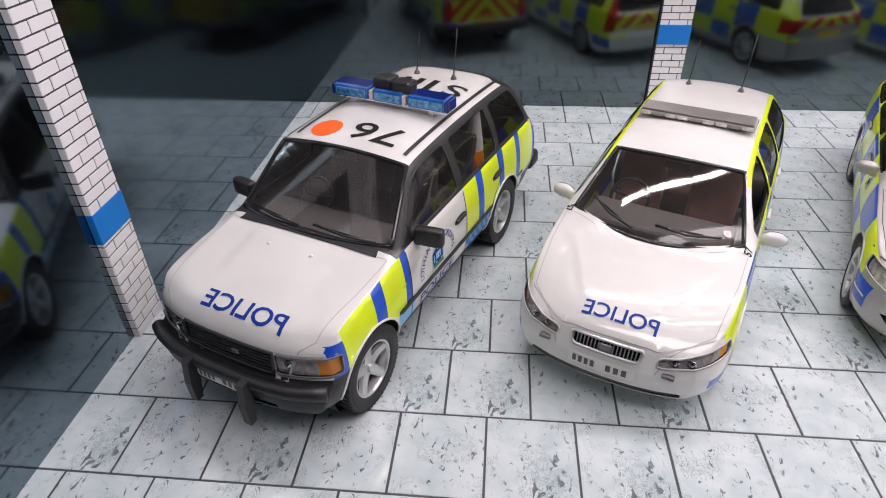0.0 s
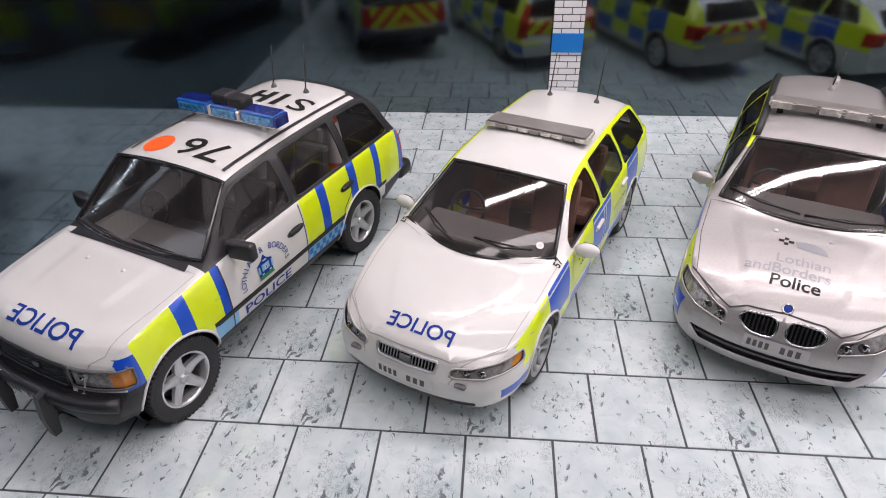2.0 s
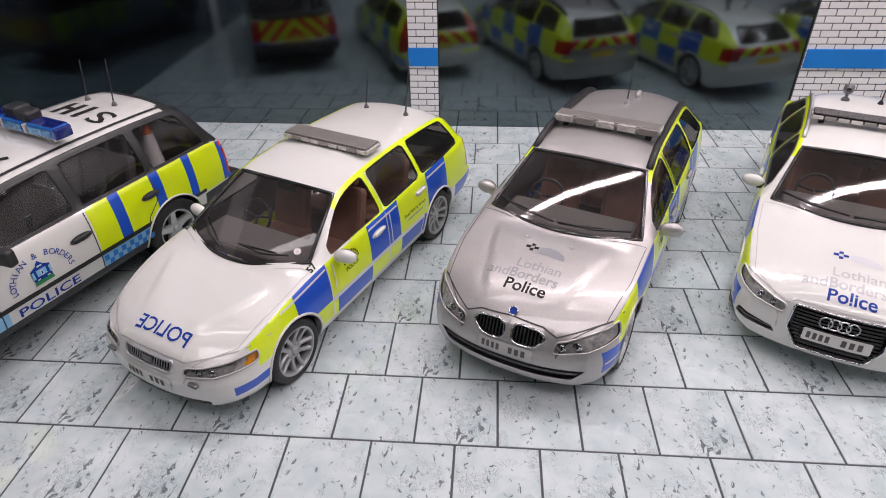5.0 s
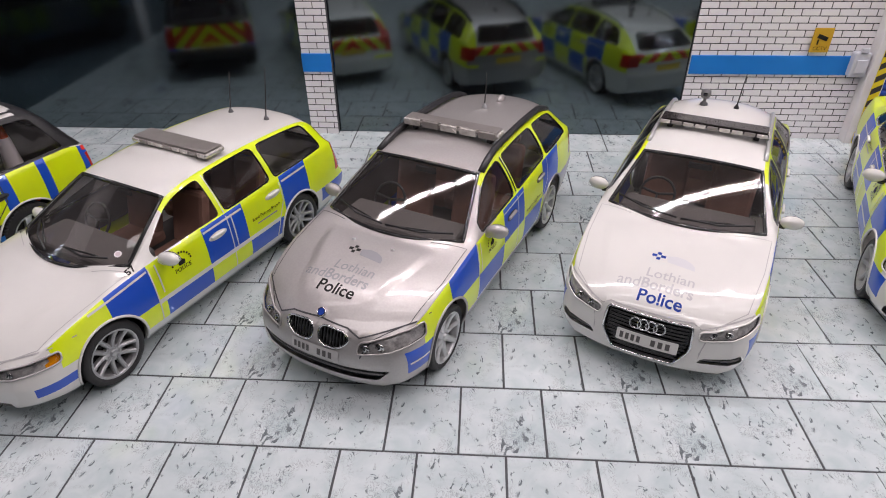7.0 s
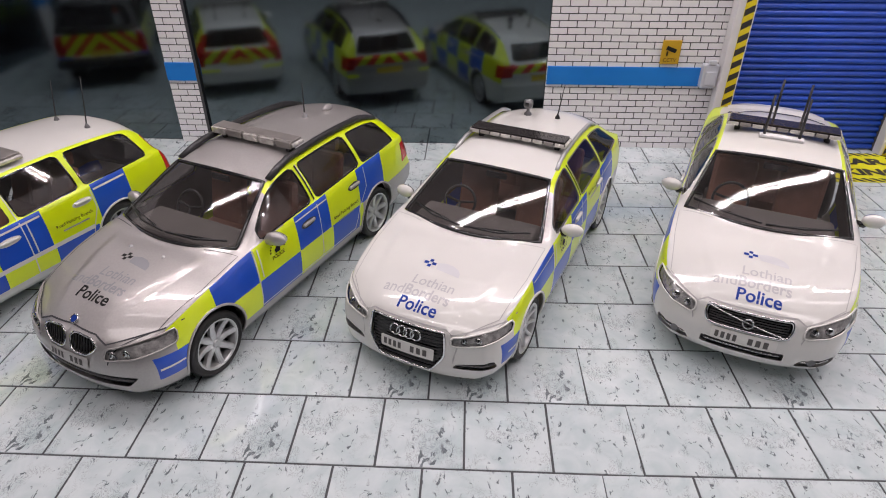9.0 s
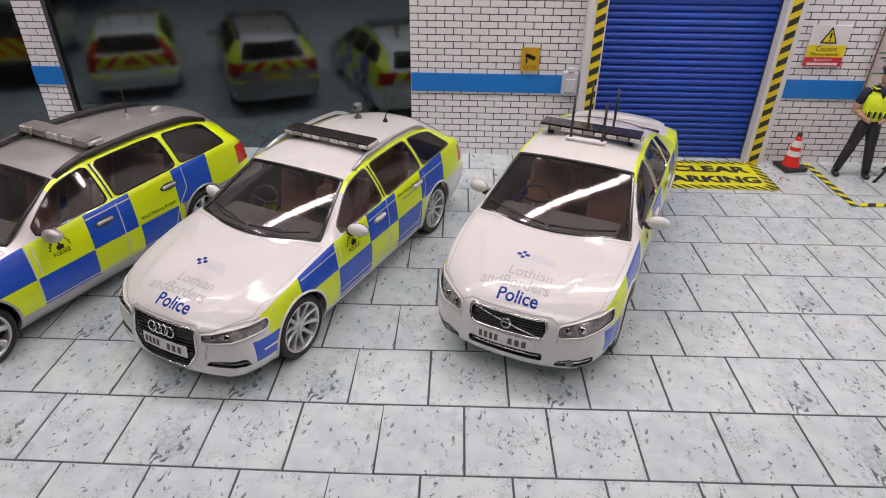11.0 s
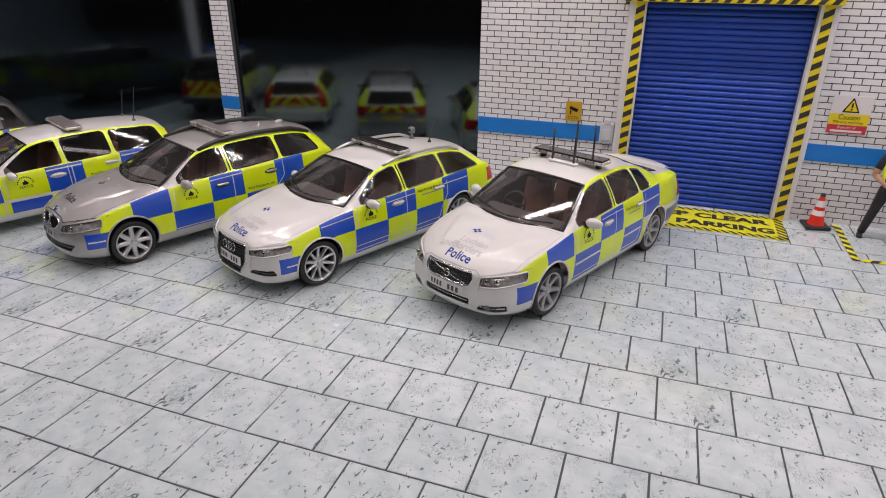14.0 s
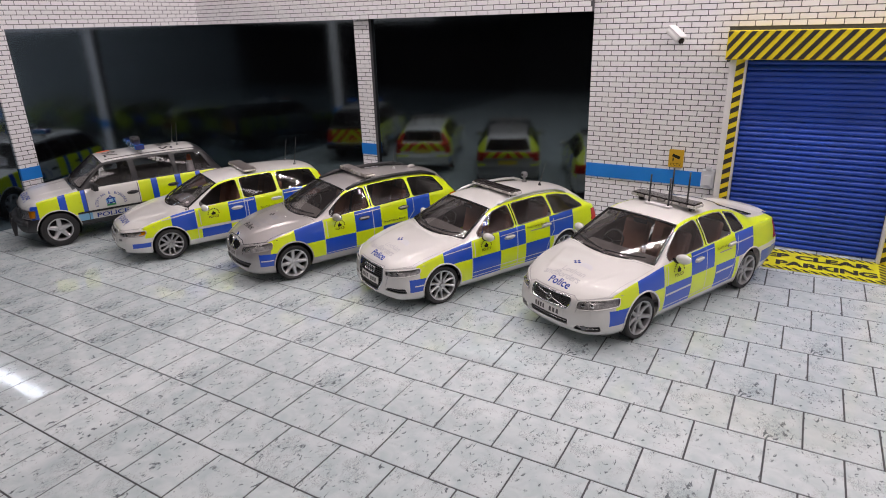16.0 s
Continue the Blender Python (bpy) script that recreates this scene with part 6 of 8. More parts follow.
def sport_extras(car, sh, body):
    flat_bar(car, sh, 1.86, 1.16, 0.24, 0.07, "darkbar")
    hood_lettering(car, sh, -0.69, 1.0, "ink_blue")
    door_crest(car, sh, 0.90, 0.81, 0.12)
    side_bars(car, sh, 2.08, 0.93, 0.48)
    roof_rails(car, sh, 1.40, 3.05, "rim", 0.03)
    # four plain rings
    q = bmesh.new()
    for k in range(4):
        ring = []
        for j in range(20):
            a = 2 * math.pi * j / 20
            p = sh.front(-0.105 + 0.07 * k + 0.05 * math.cos(a), 0.595 + 0.05 * math.sin(a), 0.014)
            ring.append(p)
        tube(q, ring, 0.009, 6, True)
    part("emblem", q, "chrome", car, "", True)
    # round camera on the roof
    q = bmesh.new()
    p = sh.above(-0.22, 2.75, 0)
    lathe(q, [(0.05, 0), (0.045, 0.03), (0.02, 0.05), (0.02, 0.09), (0.05, 0.10), (0.062, 0.14), (0.055, 0.19), (0.0005, 0.21)], Matrix.Translation(p), 18)
    part("roof_camera", q, "dark_metal", car, "small dark domed roof camera", True)
    q = bmesh.new()
    box(q, sh.above(-0.22, 2.75, 0) + Vector((0, -0.05, 0.15)), (0.05, 0.04, 0.05), 0.015, 2)
    part("camera_lens", q, "gloss_black", car)


CARS.append(dict(
    name="model_police_estate_car", label="white die-cast sport estate car model with lime and blue police blocks", win_top=0.022, scale=0.0531, hub=(0.545, 0.324), turn=24.3, wheelbase=2.808, estate=True, paint="white",
    top=[(-0.89, 0.70), (-0.80, 0.775), (-0.4, 0.875), (0.0, 0.935), (0.23, 0.96), (0.32, 0.972), (0.40, 1.012), (0.76, 1.19), (1.12, 1.355), (1.35, 1.40), (1.8, 1.435), (2.4, 1.43), (2.9, 1.395), (3.25, 1.34), (3.38, 1.29), (3.72, 1.02), (3.83, 0.94)],
    belt=[(-0.89, 0.64), (-0.6, 0.75), (-0.2, 0.84), (0.3, 0.925), (0.7, 0.965), (2, 1.01), (3, 1.05), (3.6, 1.04), (3.83, 0.925)],
    cant=[(-0.89, 0.670), (-0.5, 0.810), (0.0, 0.910), (0.4, 0.955), (0.575, 0.985), (0.90, 1.167), (1.22, 1.330), (1.6, 1.385), (2.2, 1.395), (2.7, 1.365), (3.1, 1.280), (3.4, 1.140), (3.7, 1.000), (3.83, 0.925)],
    wmax=[(-0.89, 0.73), (-0.85, 0.79), (-0.77, 0.84), (-0.5, 0.89), (0.0, 0.91), (2.7, 0.913), (3.4, 0.89), (3.83, 0.84)],
    wbelt=[(-0.89, 0.68), (-0.80, 0.75), (-0.4, 0.84), (0.2, 0.868), (1.5, 0.872), (2.8, 0.86), (3.4, 0.83), (3.83, 0.76)],
    wcant=[(-0.89, 0.500), (-0.3, 0.660), (0.3, 0.780), (0.575, 0.810), (1.22, 0.647), (1.8, 0.622), (2.6, 0.612), (3.1, 0.612), (3.5, 0.660), (3.83, 0.700)],
    bot=[(-0.89, 0.22), (-0.4, 0.18), (3.3, 0.18), (3.83, 0.30)],
    nose_len=1.1, nose=[(0.18, 0.03), (0.25, 0.0), (0.44, 0.015), (0.56, 0.035), (0.66, 0.055), (0.76, 0.085)], tail=[(0.25, 0.08), (0.4, 0), (0.6, 0), (0.7, 0.05), (1.0, 0.07)],
    bow=0.24, tail_bow=0.12, arch_r=0.366, tyre_r=0.326, tyre_w=0.225, rim_r=0.254, hub_x=0.885, spokes=10, spoke="plain", spoke_w=(0.05, 0.04),
    windows=[(0.76, 1.565, 0.76, 1.55), (1.65, 2.46, 1.63, 2.43), (2.51, 3.30, 2.49, 3.06)], screen=(0.36, 0.53, 1.10, 1.19), crease=(-0.78, 0.33, 0.52, 0.72, 0.009, 0.04), rear_window=(1.03, 1.26, 0.58, 0.48),
    lamp=[(0.42, -0.8, 0.56), (0.43, -0.8, 0.65), (0.87, -0.42, 0.635), (0.87, -0.42, 0.725)], amber=lambda x, u, z: False,
    bulbs=[(0.54, 0, 0.62, 0.036), (0.66, 0, 0.635, 0.034)], lamp_rim="white",
    hood_line=[(0, 0.71), (0.36, 0.705), (0.43, 0.67), (0.86, 0.745)], grilles=[[(-0.27, 0.275), (0.27, 0.275), (0.385, 0.45), (0.37, 0.685), (-0.37, 0.685), (-0.385, 0.45)]], grille_bars=12, bar_way="h", bar_mat="black", grille_rim="chrome", bar_r=0.009, grille_rim_r=0.010,
    intakes=[[(0.46, 0.335), (0.82, 0.335), (0.80, 0.415), (0.50, 0.385)], [(-0.46, 0.335), (-0.82, 0.335), (-0.80, 0.415), (-0.50, 0.385)], [(-0.66, 0.205), (0.66, 0.205), (0.66, 0.235), (-0.66, 0.235)]],
    tail_lamp=[(0.66, 3.76, 0.76), (0.88, 3.50, 0.74), (0.84, 3.50, 0.96), (0.66, 3.76, 0.98)],
    bonnet=[(0.42, -0.88), (0.76, -0.50), (0.82, 0.0), (0.83, 0.48), (0.5, 0.38)], doors=(0.60, 1.60, 2.48, 0.30), gate_z=0.62, gate_top=1.0,
    cuts=block_cuts(*lv3), livery=block_livery(*lv3), chevrons=[0.5 + 0.16 * k for k in range(9)], chev_low=0.82, chev_top=0.98,
    gaps=[[(0.60, 0.33), (0.60, 0.94)], [(1.60, 0.33), (1.60, 1.36)], [(2.28, 0.34), (2.36, 0.58), (2.48, 0.76), (2.48, 0.98)], [(0.60, 0.325), (2.28, 0.325)]], gap_mat="ink_pale", pillar_line=[(1.605, 1.015), (1.590, 1.360)],
    bands=[([(0.62, 0.40), (2.30, 0.40)], 0.012), ([(0.05, 0.84), (0.60, 0.87)], 0.012), ([(1.22, 0.91), (1.78, 0.925)], 0.012), ([(2.40, 0.93), (2.96, 0.94)], 0.014), ([(0.66, 0.67), (0.66, 0.93)], 0.014), ([(-0.52, 0.44), (-0.34, 0.44)], 0.02)],
    mirror=dict(u=0.86, z=0.965, x=1.01, mat="white", arm="black"), handles=[(1.43, 0.86), (2.30, 0.90)], handle_mat="white", recess="lampbase",
    wipers=[[(-0.06, 0.41), (-0.40, 0.46), (-0.68, 0.61)], [(0.64, 0.55), (0.35, 0.43), (-0.02, 0.41)]],
    plate=(0.02, 0.44, 0.54, 0.12), aerials=[(0.16, 2.80, 0.40, 0.12, "black")], seat="seat", seal="dark_metal", extras=sport_extras))

# --- white saloon ---
lv4 = ((-0.12,), [(-0.12, 2), (0.45, 1), (1.12, 2), (1.73, 1), (2.33, 2), (2.87, 1)], [(-0.12, 1), (0.49, 2), (1.14, 1), (1.79, 2), (2.36, 1), (2.46, 0)], 0.67, 0.30, 0.93, (-0.64, 0.36, 0.58, -0.56, 3.2))


def saloon_extras(car, sh, body):
    flat_bar(car, sh, 1.66, 1.18, 0.26, 0.07, "darkbar")
    hood_lettering(car, sh, -0.80, 1.0, "ink_blue")
    door_crest(car, sh, 0.80, 0.83, 0.13)
    side_bars(car, sh, 2.04, 0.92, 0.48)
    q = bmesh.new()
    p = sh.above(0, 1.46, 0)
    box(q, p + Vector((0, 0, 0.015)), (0.46, 0.10, 0.03), 0.008, 2)
    rack = part("aerial_rack", q, "offwhite", car)
    for x, u, h in ((-0.18, 1.46, 0.46), (0.18, 1.46, 0.46), (-0.10, 1.95, 0.50), (0.20, 1.95, 0.48)):
        q = bmesh.new()
        p = sh.above(x, u, 0)
        cyl(q, p, p + Vector((0, 0.01, h)), 0.016, 0.013, 10)
        part("rod_aerial", q, "black", car, "thick black rod aerial", True)
    q = bmesh.new()
    p, n = sh.ray((0, -4, 0.625), (0, 1, 0))
    m = Matrix.Translation(p + n * 0.02) @ n.to_track_quat("Z", "Y").to_matrix().to_4x4()
    lathe(q, [(0.050, -0.01), (0.050, 0.006), (0.037, 0.010), (0.035, 0.004)], m, 22)
    part("emblem", q, "chrome", car, "", True)
    q = bmesh.new()
    pts = [sh.front(-0.36 + 0.72 * k / 16, 0.70 - 0.15 * k / 16, 0.006) for k in range(17)]
    tube(q, [p for p in pts if p is not None], 0.007, 6)
    part("grille_slash", q, "chrome", car, "", True)
    for sx in (1, -1):
        q = bmesh.new()
        p, n = sh.ray((0.60 * sx, -4, 0.335), (0, 1, 0))
        m = Matrix.Translation(p + n * 0.0) @ n.to_track_quat("Z", "Y").to_matrix().to_4x4()
        lathe(q, [(0.036, -0.02), (0.036, 0.006), (0.026, 0.0), (0.0005, 0.004)], m, 16)
        part("fog_lamp", q, "dark_metal", car, "", True)
    q = bmesh.new()
    P = [[sh.above(x, u, 0.006 + 0.05 * max(0, (u - 3.5) / 0.35)) for x in [0.62 * (j / 6 - 1) for j in range(13)]] for u in (3.5, 3.62, 3.74, 3.85)]
    rows = [[q.verts.new(p) for p in r if p is not None] for r in P]
    for A, B in zip(rows, rows[1:]):
        for j in range(min(len(A), len(B)) - 1):
            q.faces.new((A[j], A[j + 1], B[j + 1], B[j]))
    part("boot_spoiler", q, "white", car, "", True)


CARS.append(dict(
    name="model_police_saloon_car", label="white die-cast saloon car model with lime and blue police blocks", scale=0.0526, win_top=0.022, zscale=1.045, hub=(0.711, 0.340), turn=23.1, wheelbase=2.835, estate=False, paint="white",
    top=[(-1.0, 0.72), (-0.9, 0.80), (-0.5, 0.905), (-0.1, 0.955), (0.02, 0.97), (0.11, 0.982), (0.20, 1.025), (0.57, 1.22), (0.96, 1.405), (1.2, 1.455), (1.6, 1.485), (2.1, 1.475), (2.45, 1.43), (2.65, 1.38), (3.15, 1.17), (3.3, 1.135), (3.7, 1.115), (3.84, 1.085), (3.90, 1.0)],
    belt=[(-1.0, 0.65), (-0.7, 0.77), (-0.3, 0.865), (0.1, 0.925), (0.5, 0.98), (1.5, 1.025), (2.5, 1.06), (3.2, 1.06), (3.7, 1.04), (3.90, 0.95)],
    cant=[(-1.0, 0.680), (-0.6, 0.840), (-0.1, 0.935), (0.2, 0.970), (0.38, 0.995), (0.71, 1.197), (1.04, 1.380), (1.4, 1.425), (1.9, 1.425), (2.4, 1.360), (2.75, 1.245), (3.05, 1.120), (3.3, 1.100), (3.7, 1.065), (3.90, 0.975)],
    wmax=[(-1.0, 0.69), (-0.96, 0.75), (-0.88, 0.81), (-0.6, 0.89), (-0.1, 0.925), (2.6, 0.93), (3.3, 0.915), (3.90, 0.85)],
    wbelt=[(-1.0, 0.66), (-0.9, 0.74), (-0.5, 0.84), (0.1, 0.875), (1.4, 0.88), (2.6, 0.87), (3.3, 0.84), (3.90, 0.76)],
    wcant=[(-1.0, 0.500), (-0.4, 0.660), (0.1, 0.790), (0.38, 0.820), (1.04, 0.657), (1.6, 0.632), (2.2, 0.622), (2.6, 0.652), (3.05, 0.732), (3.3, 0.742), (3.90, 0.660)],
    bot=[(-1.0, 0.22), (-0.5, 0.19), (3.3, 0.19), (3.90, 0.30)],
    nose_len=1.15, nose=[(0.2, 0.08), (0.30, 0.0), (0.46, 0.0), (0.55, 0.02), (0.66, 0.05), (0.78, 0.09)], tail=[(0.25, 0.08), (0.4, 0), (0.6, 0), (0.8, 0.04), (1.1, 0.05)],
    bow=0.28, tail_bow=0.14, arch_r=0.374, tyre_r=0.332, tyre_w=0.225, rim_r=0.258, hub_x=0.895, spokes=7, spoke="plain", spoke_w=(0.075, 0.06), rim_mat="rim_dark",
    windows=[(0.58, 1.475, 0.58, 1.46), (1.565, 2.24, 1.545, 2.20), (2.27, 2.62, 2.25, 2.53)], screen=(0.17, 0.34, 0.94, 1.02), pillar=0.035, crease=(-0.88, 0.12, 0.36, 0.70, 0.013, 0.035), rear_window=(1.10, 1.40, 0.62, 0.50),
    lamp=[(0.45, -0.9, 0.57), (0.47, -0.9, 0.68), (0.87, -0.48, 0.635), (0.87, -0.48, 0.745)], amber=lambda x, u, z: x > 0.855,
    bulbs=[(0.54, 0, 0.635, 0.040), (0.66, 0, 0.65, 0.038)], lamp_rim="white",
    hood_line=[(0, 0.735), (0.38, 0.73), (0.46, 0.69), (0.86, 0.765)], grilles=[[(-0.33, 0.545), (0.33, 0.545), (0.37, 0.615), (0.36, 0.71), (-0.36, 0.71), (-0.37, 0.615)]], grille_bars=7, bar_way="h", bar_mat="black", grille_rim="chrome", bar_r=0.009,
    intakes=[[(-0.36, 0.325), (0.36, 0.325), (0.36, 0.40), (-0.36, 0.40)], [(0.46, 0.29), (0.78, 0.29), (0.78, 0.375), (0.50, 0.35)], [(-0.46, 0.29), (-0.78, 0.29), (-0.78, 0.375), (-0.50, 0.35)]], intake_bar="chrome",
    tail_lamp=[(0.62, 3.84, 0.72), (0.88, 3.60, 0.70), (0.84, 3.62, 1.0), (0.62, 3.84, 1.02)],
    bonnet=[(0.42, -0.98), (0.76, -0.60), (0.82, -0.1), (0.84, 0.28), (0.5, 0.19)], doors=(0.48, 1.52, 2.42, 0.32), gate_z=0.66, gate_top=1.04,
    cuts=block_cuts(*lv4), livery=block_livery(*lv4), chevrons=[0.5 + 0.16 * k for k in range(9)], chev_low=0.82, chev_top=0.97,
    gaps=[[(0.48, 0.36), (0.48, 0.96)], [(1.52, 0.36), (1.52, 1.40)], [(2.24, 0.36), (2.32, 0.60), (2.40, 0.78), (2.40, 1.02)], [(0.48, 0.35), (2.24, 0.35)]], gap_mat="ink_pale", pillar_line=[(1.520, 1.045), (1.505, 1.400)],
    bands=[([(0.50, 0.53), (1.13, 0.54)], 0.03), ([(1.80, 0.545), (2.28, 0.55)], 0.03), ([(2.36, 0.90), (2.85, 0.91)], 0.02), ([(1.14, 0.955), (1.72, 0.97)], 0.012), ([(0.54, 0.68), (0.54, 0.96)], 0.014)],
    mirror=dict(u=0.72, z=1.01, x=1.03, mat="white", arm="gloss_black"), handles=[(1.32, 0.88), (2.22, 0.92)], handle_mat="white", recess="lampbase",
    wipers=[[(-0.04, 0.20), (-0.40, 0.26), (-0.72, 0.43)], [(0.64, 0.34), (0.35, 0.23), (0.0, 0.20)]],
    plate=(0, 0.465, 0.56, 0.115), aerials=[], seat="seat", seal="chrome", extras=saloon_extras))


# --- white off-roader with black trim ---
def rover_livery(u, z, x, sh, fc):
    pid = fc[sh.pid]
    belt, cant = sh.f["belt"](u), sh.f["cant"](u)
    if pid in (P_BONNET,):
        return 0
    if z < (0.685 if u < 0 else 0.62) and (u < -0.33 or u > 3.25):
        return 3
    if z < 0.42:
        return 3
    if u > 0.50 and z > belt + 0.0 and z < cant + 0.012 and x > 0.30:
        return 3
    if 0.50 < u < 1.10 and z > belt + 0.004 and fc.normal.y < -0.2:
        return 3
    if u > 3.2 and z > belt and fc.normal.y > 0.15:
        return 3
    if x > 0.62 and fc.normal.y > -0.8:
        if 0.64 < z < 0.685 and 0.40 < u < 3.3:
            return 3
        if z < 0.64:
            return 3 if z < 0.48 else (0 if (0.68 < u < 1.72 or u > 2.4 or u < 0.4) else 7)
        for a, b_, c in ((-0.47, -0.33, 2), (-0.33, 0.08, 1), (0.08, 0.225, 2), (0.225, 0.53, 1), (0.53, 0.62, 2), (1.745, 2.02, 1), (2.02, 2.155, 2), (2.155, 2.56, 1), (2.56, 2.695, 2), (2.695, 3.05, 1), (3.05, 3.165, 2), (3.165, 3.62, 1), (3.62, 4.0, 2)):
            if a <= u < b_ and (u > -0.33 or (z < 0.965 and x > 0.80)) and z < sh.f["belt"](sh.unbend(x, u, z)):
                return c
    return 0


def rover_cuts():
    out = [((0, 0, z), (0, 0, 1), (-2, 9, 9)) for z in (0.42, 0.48, 0.62, 0.64, 0.685)]
    out.append(((0, 0, 0.965), (0, 0, 1), (-2, -0.25, 9)))
    for u in (-0.47, -0.33, -0.36, 0.08, 0.225, 0.53, 0.62, 0.68, 1.72, 1.745, 2.02, 2.155, 2.4, 2.56, 2.695, 3.05, 3.165, 3.25, 3.62):
        out.append(((0, u, 0.9), (0, 1, 0), (-2, 9, 1.2)))
    return out


def rover_extras(car, sh, body):
    fn = lambda x, u: sh.above(x, u, 0.005)
    q = bmesh.new()
    drape(q, "POLICE", 0.20, fn, lambda a, b_: (-a + 0.08, -0.45 + b_), 0.78, bold=0.003)
    part("bonnet_lettering", q, "ink_blue", car)
    # roof marks
    q = bmesh.new()
    patch(q, [(-0.32 + 0.15 * math.cos(a), 1.32 + 0.15 * math.sin(a)) for a in [2 * math.pi * k / 28 for k in range(28)]], fn)
    part("roof_disc", q, "orange", car, "orange disc sticker")
    q = bmesh.new()
    drape(q, "76", 0.42, fn, lambda a, b_: (0.18 - a, 1.38 - b_), 0.50, bold=0.004)
    part("roof_lettering", q, "ink_black", car)
    q = bmesh.new()
    drape(q, "S", 0.42, fn, lambda a, b_: (0.36 - a, 2.60 - b_), 0.22, bold=0.004)
    for k in range(3):
        patch(q, [(-0.30 + 0.17 * k, 2.46), (-0.22 + 0.17 * k, 2.46), (-0.22 + 0.17 * k, 2.78), (-0.30 + 0.17 * k, 2.78)], fn)
    patch(q, [(-0.30, 2.60), (-0.05, 2.60), (-0.05, 2.66), (-0.30, 2.66)], fn)
    part("roof_lettering", q, "ink_black", car)
    for sx in (1, -1):
        q = bmesh.new()
        ribbon(q, [(0.57 * sx, 1.20), (0.57 * sx, 3.18)], 0.035, lambda x, u: sh.above(x, u, 0.006))
        part("roof_groove", q, "black", car)
    # beacon bar
    u0 = 1.98
    z0 = sh.above(0, u0, 0).z + 0.055
    q = bmesh.new()
    box(q, (0, u0, z0), (1.22, 0.16, 0.05), 0.012, 2)
    bar = part("light_bar", q, "chrome", car, "roof light bar with blue lenses")
    for x, w, m_ in ((-0.42, 0.40, "bluelens"), (0.0, 0.34, "bluelens"), (0.42, 0.40, "bluelens")):
        q = bmesh.new()
        box(q, (x, u0, z0 + 0.055), (w, 0.21, 0.12), 0.022, 2)
        ln = part("blue_lens", q, m_, bar)
        q = bmesh.new()
        box(q, (x, u0 + 0.01, z0 + 0.113), (w * 0.92, 0.17, 0.012), 0.004, 1)
        part("lens_cap", q, "bluedeep", ln)
        q = bmesh.new()
        box(q, (x, u0 - 0.104, z0 + 0.052), (w * 0.86, 0.012, 0.075), 0.004, 1)
        part("reflector", q, "bluelit", ln)
    for x in (-0.185, 0.185):
        q = bmesh.new()
        box(q, (x, u0, z0 + 0.05), (0.045, 0.22, 0.10), 0.012, 2)
        part("white_lamp", q, "clearbar", bar)
    for sx in (1, -1):
        q = bmesh.new()
        box(q, (sx * 0.63, u0, z0 + 0.05), (0.04, 0.19, 0.11), 0.012, 2)
        part("end_cap", q, "bluedeep", bar)
        q = bmesh.new()
        p = sh.above(0.45 * sx, u0, 0)
        box(q, (0.45 * sx, u0, (p.z + z0) / 2), (0.07, 0.12, z0 - p.z + 0.02), 0.01, 1)
        part("bar_foot", q, "chrome", bar)
    q = bmesh.new()
    box(q, (-0.10, u0 + 0.06, z0 + 0.15), (0.20, 0.20, 0.12), 0.03, 2)
    box(q, (0.13, u0 + 0.02, z0 + 0.15), (0.20, 0.18, 0.12), 0.03, 2)
    part("siren_box", q, "black", bar, "black siren box")
    # bumper guards
    for x in (-0.30, 0.26):
        q = bmesh.new()
        p = sh.front(x, 0.60, 0)
        prof = [(p.y - 0.02, 0.68), (p.y - 0.10, 0.66), (p.y - 0.13, 0.45), (p.y - 0.12, 0.26), (p.y - 0.06, 0.26), (p.y - 0.03, 0.44)]
        A = [q.verts.new((x - 0.035, a, b_)) for a, b_ in prof]
        B = [q.verts.new((x + 0.035, a, b_)) for a, b_ in prof]
        q.faces.new(A)
        q.faces.new(B[::-1])
        for k in range(6):
            q.faces.new((A[k], B[k], B[(k + 1) % 6], A[(k + 1) % 6]))
        part("bumper_guard", q, "black", car, "black upright bumper guard")
    q = bmesh.new()
    pts = [sh.front(-0.86 + 1.72 * k / 20, 0.61, 0.02) for k in range(21)]
    pts = [p for p in pts if p is not None]
    tube(q, pts, 0.058, 10)
    part("bumper_lip", q, "black", car, "", True)
    q = bmesh.new()
    box(q, (0, 3.80, 0.56), (1.80, 0.30, 0.20), 0.06, 3)
    part("rear_bumper", q, "black", car, "", True)
    # side lettering
    for sx in (1, -1):
        sf = lambda a, b_: sh.side(a, b_, sx, 0.006)
        q = bmesh.new()
        drape(q, "POLICE", 0.14, sf, lambda a, b_: (1.10 + a * sx, 0.555 + b_), 0.66, bold=0.002)
        part("door_lettering", q, "ink_blue", car)
        q = bmesh.new()
        words = "LOTHIAN & BORDERS"
        for i, ch in enumerate(words):
            if ch != " ":
                t = math.pi * (1.02 - 1.04 * i / (len(words) - 1))
                ca, sa = math.cos(t - math.pi / 2), math.sin(t - math.pi / 2)
                drape(q, ch, 0.085, sf, lambda a, b_: (1.10 + sx * (0.30 * math.cos(t) + a * ca - b_ * sa), 0.78 + 0.24 * math.sin(t) + a * sa + b_ * ca))
        part("door_lettering", q, "ink_blue", car)
        q = bmesh.new()
        cu, cz = 1.10, 0.84
        patch(q, [(cu - 0.09, cz - 0.09), (cu + 0.09, cz - 0.09), (cu + 0.10, cz + 0.05), (cu + 0.04, cz + 0.08), (cu, cz + 0.13), (cu - 0.04, cz + 0.08), (cu - 0.10, cz + 0.05)], sf)
        cr = part("door_crest", q, "ink_blue", car)
        q = bmesh.new()
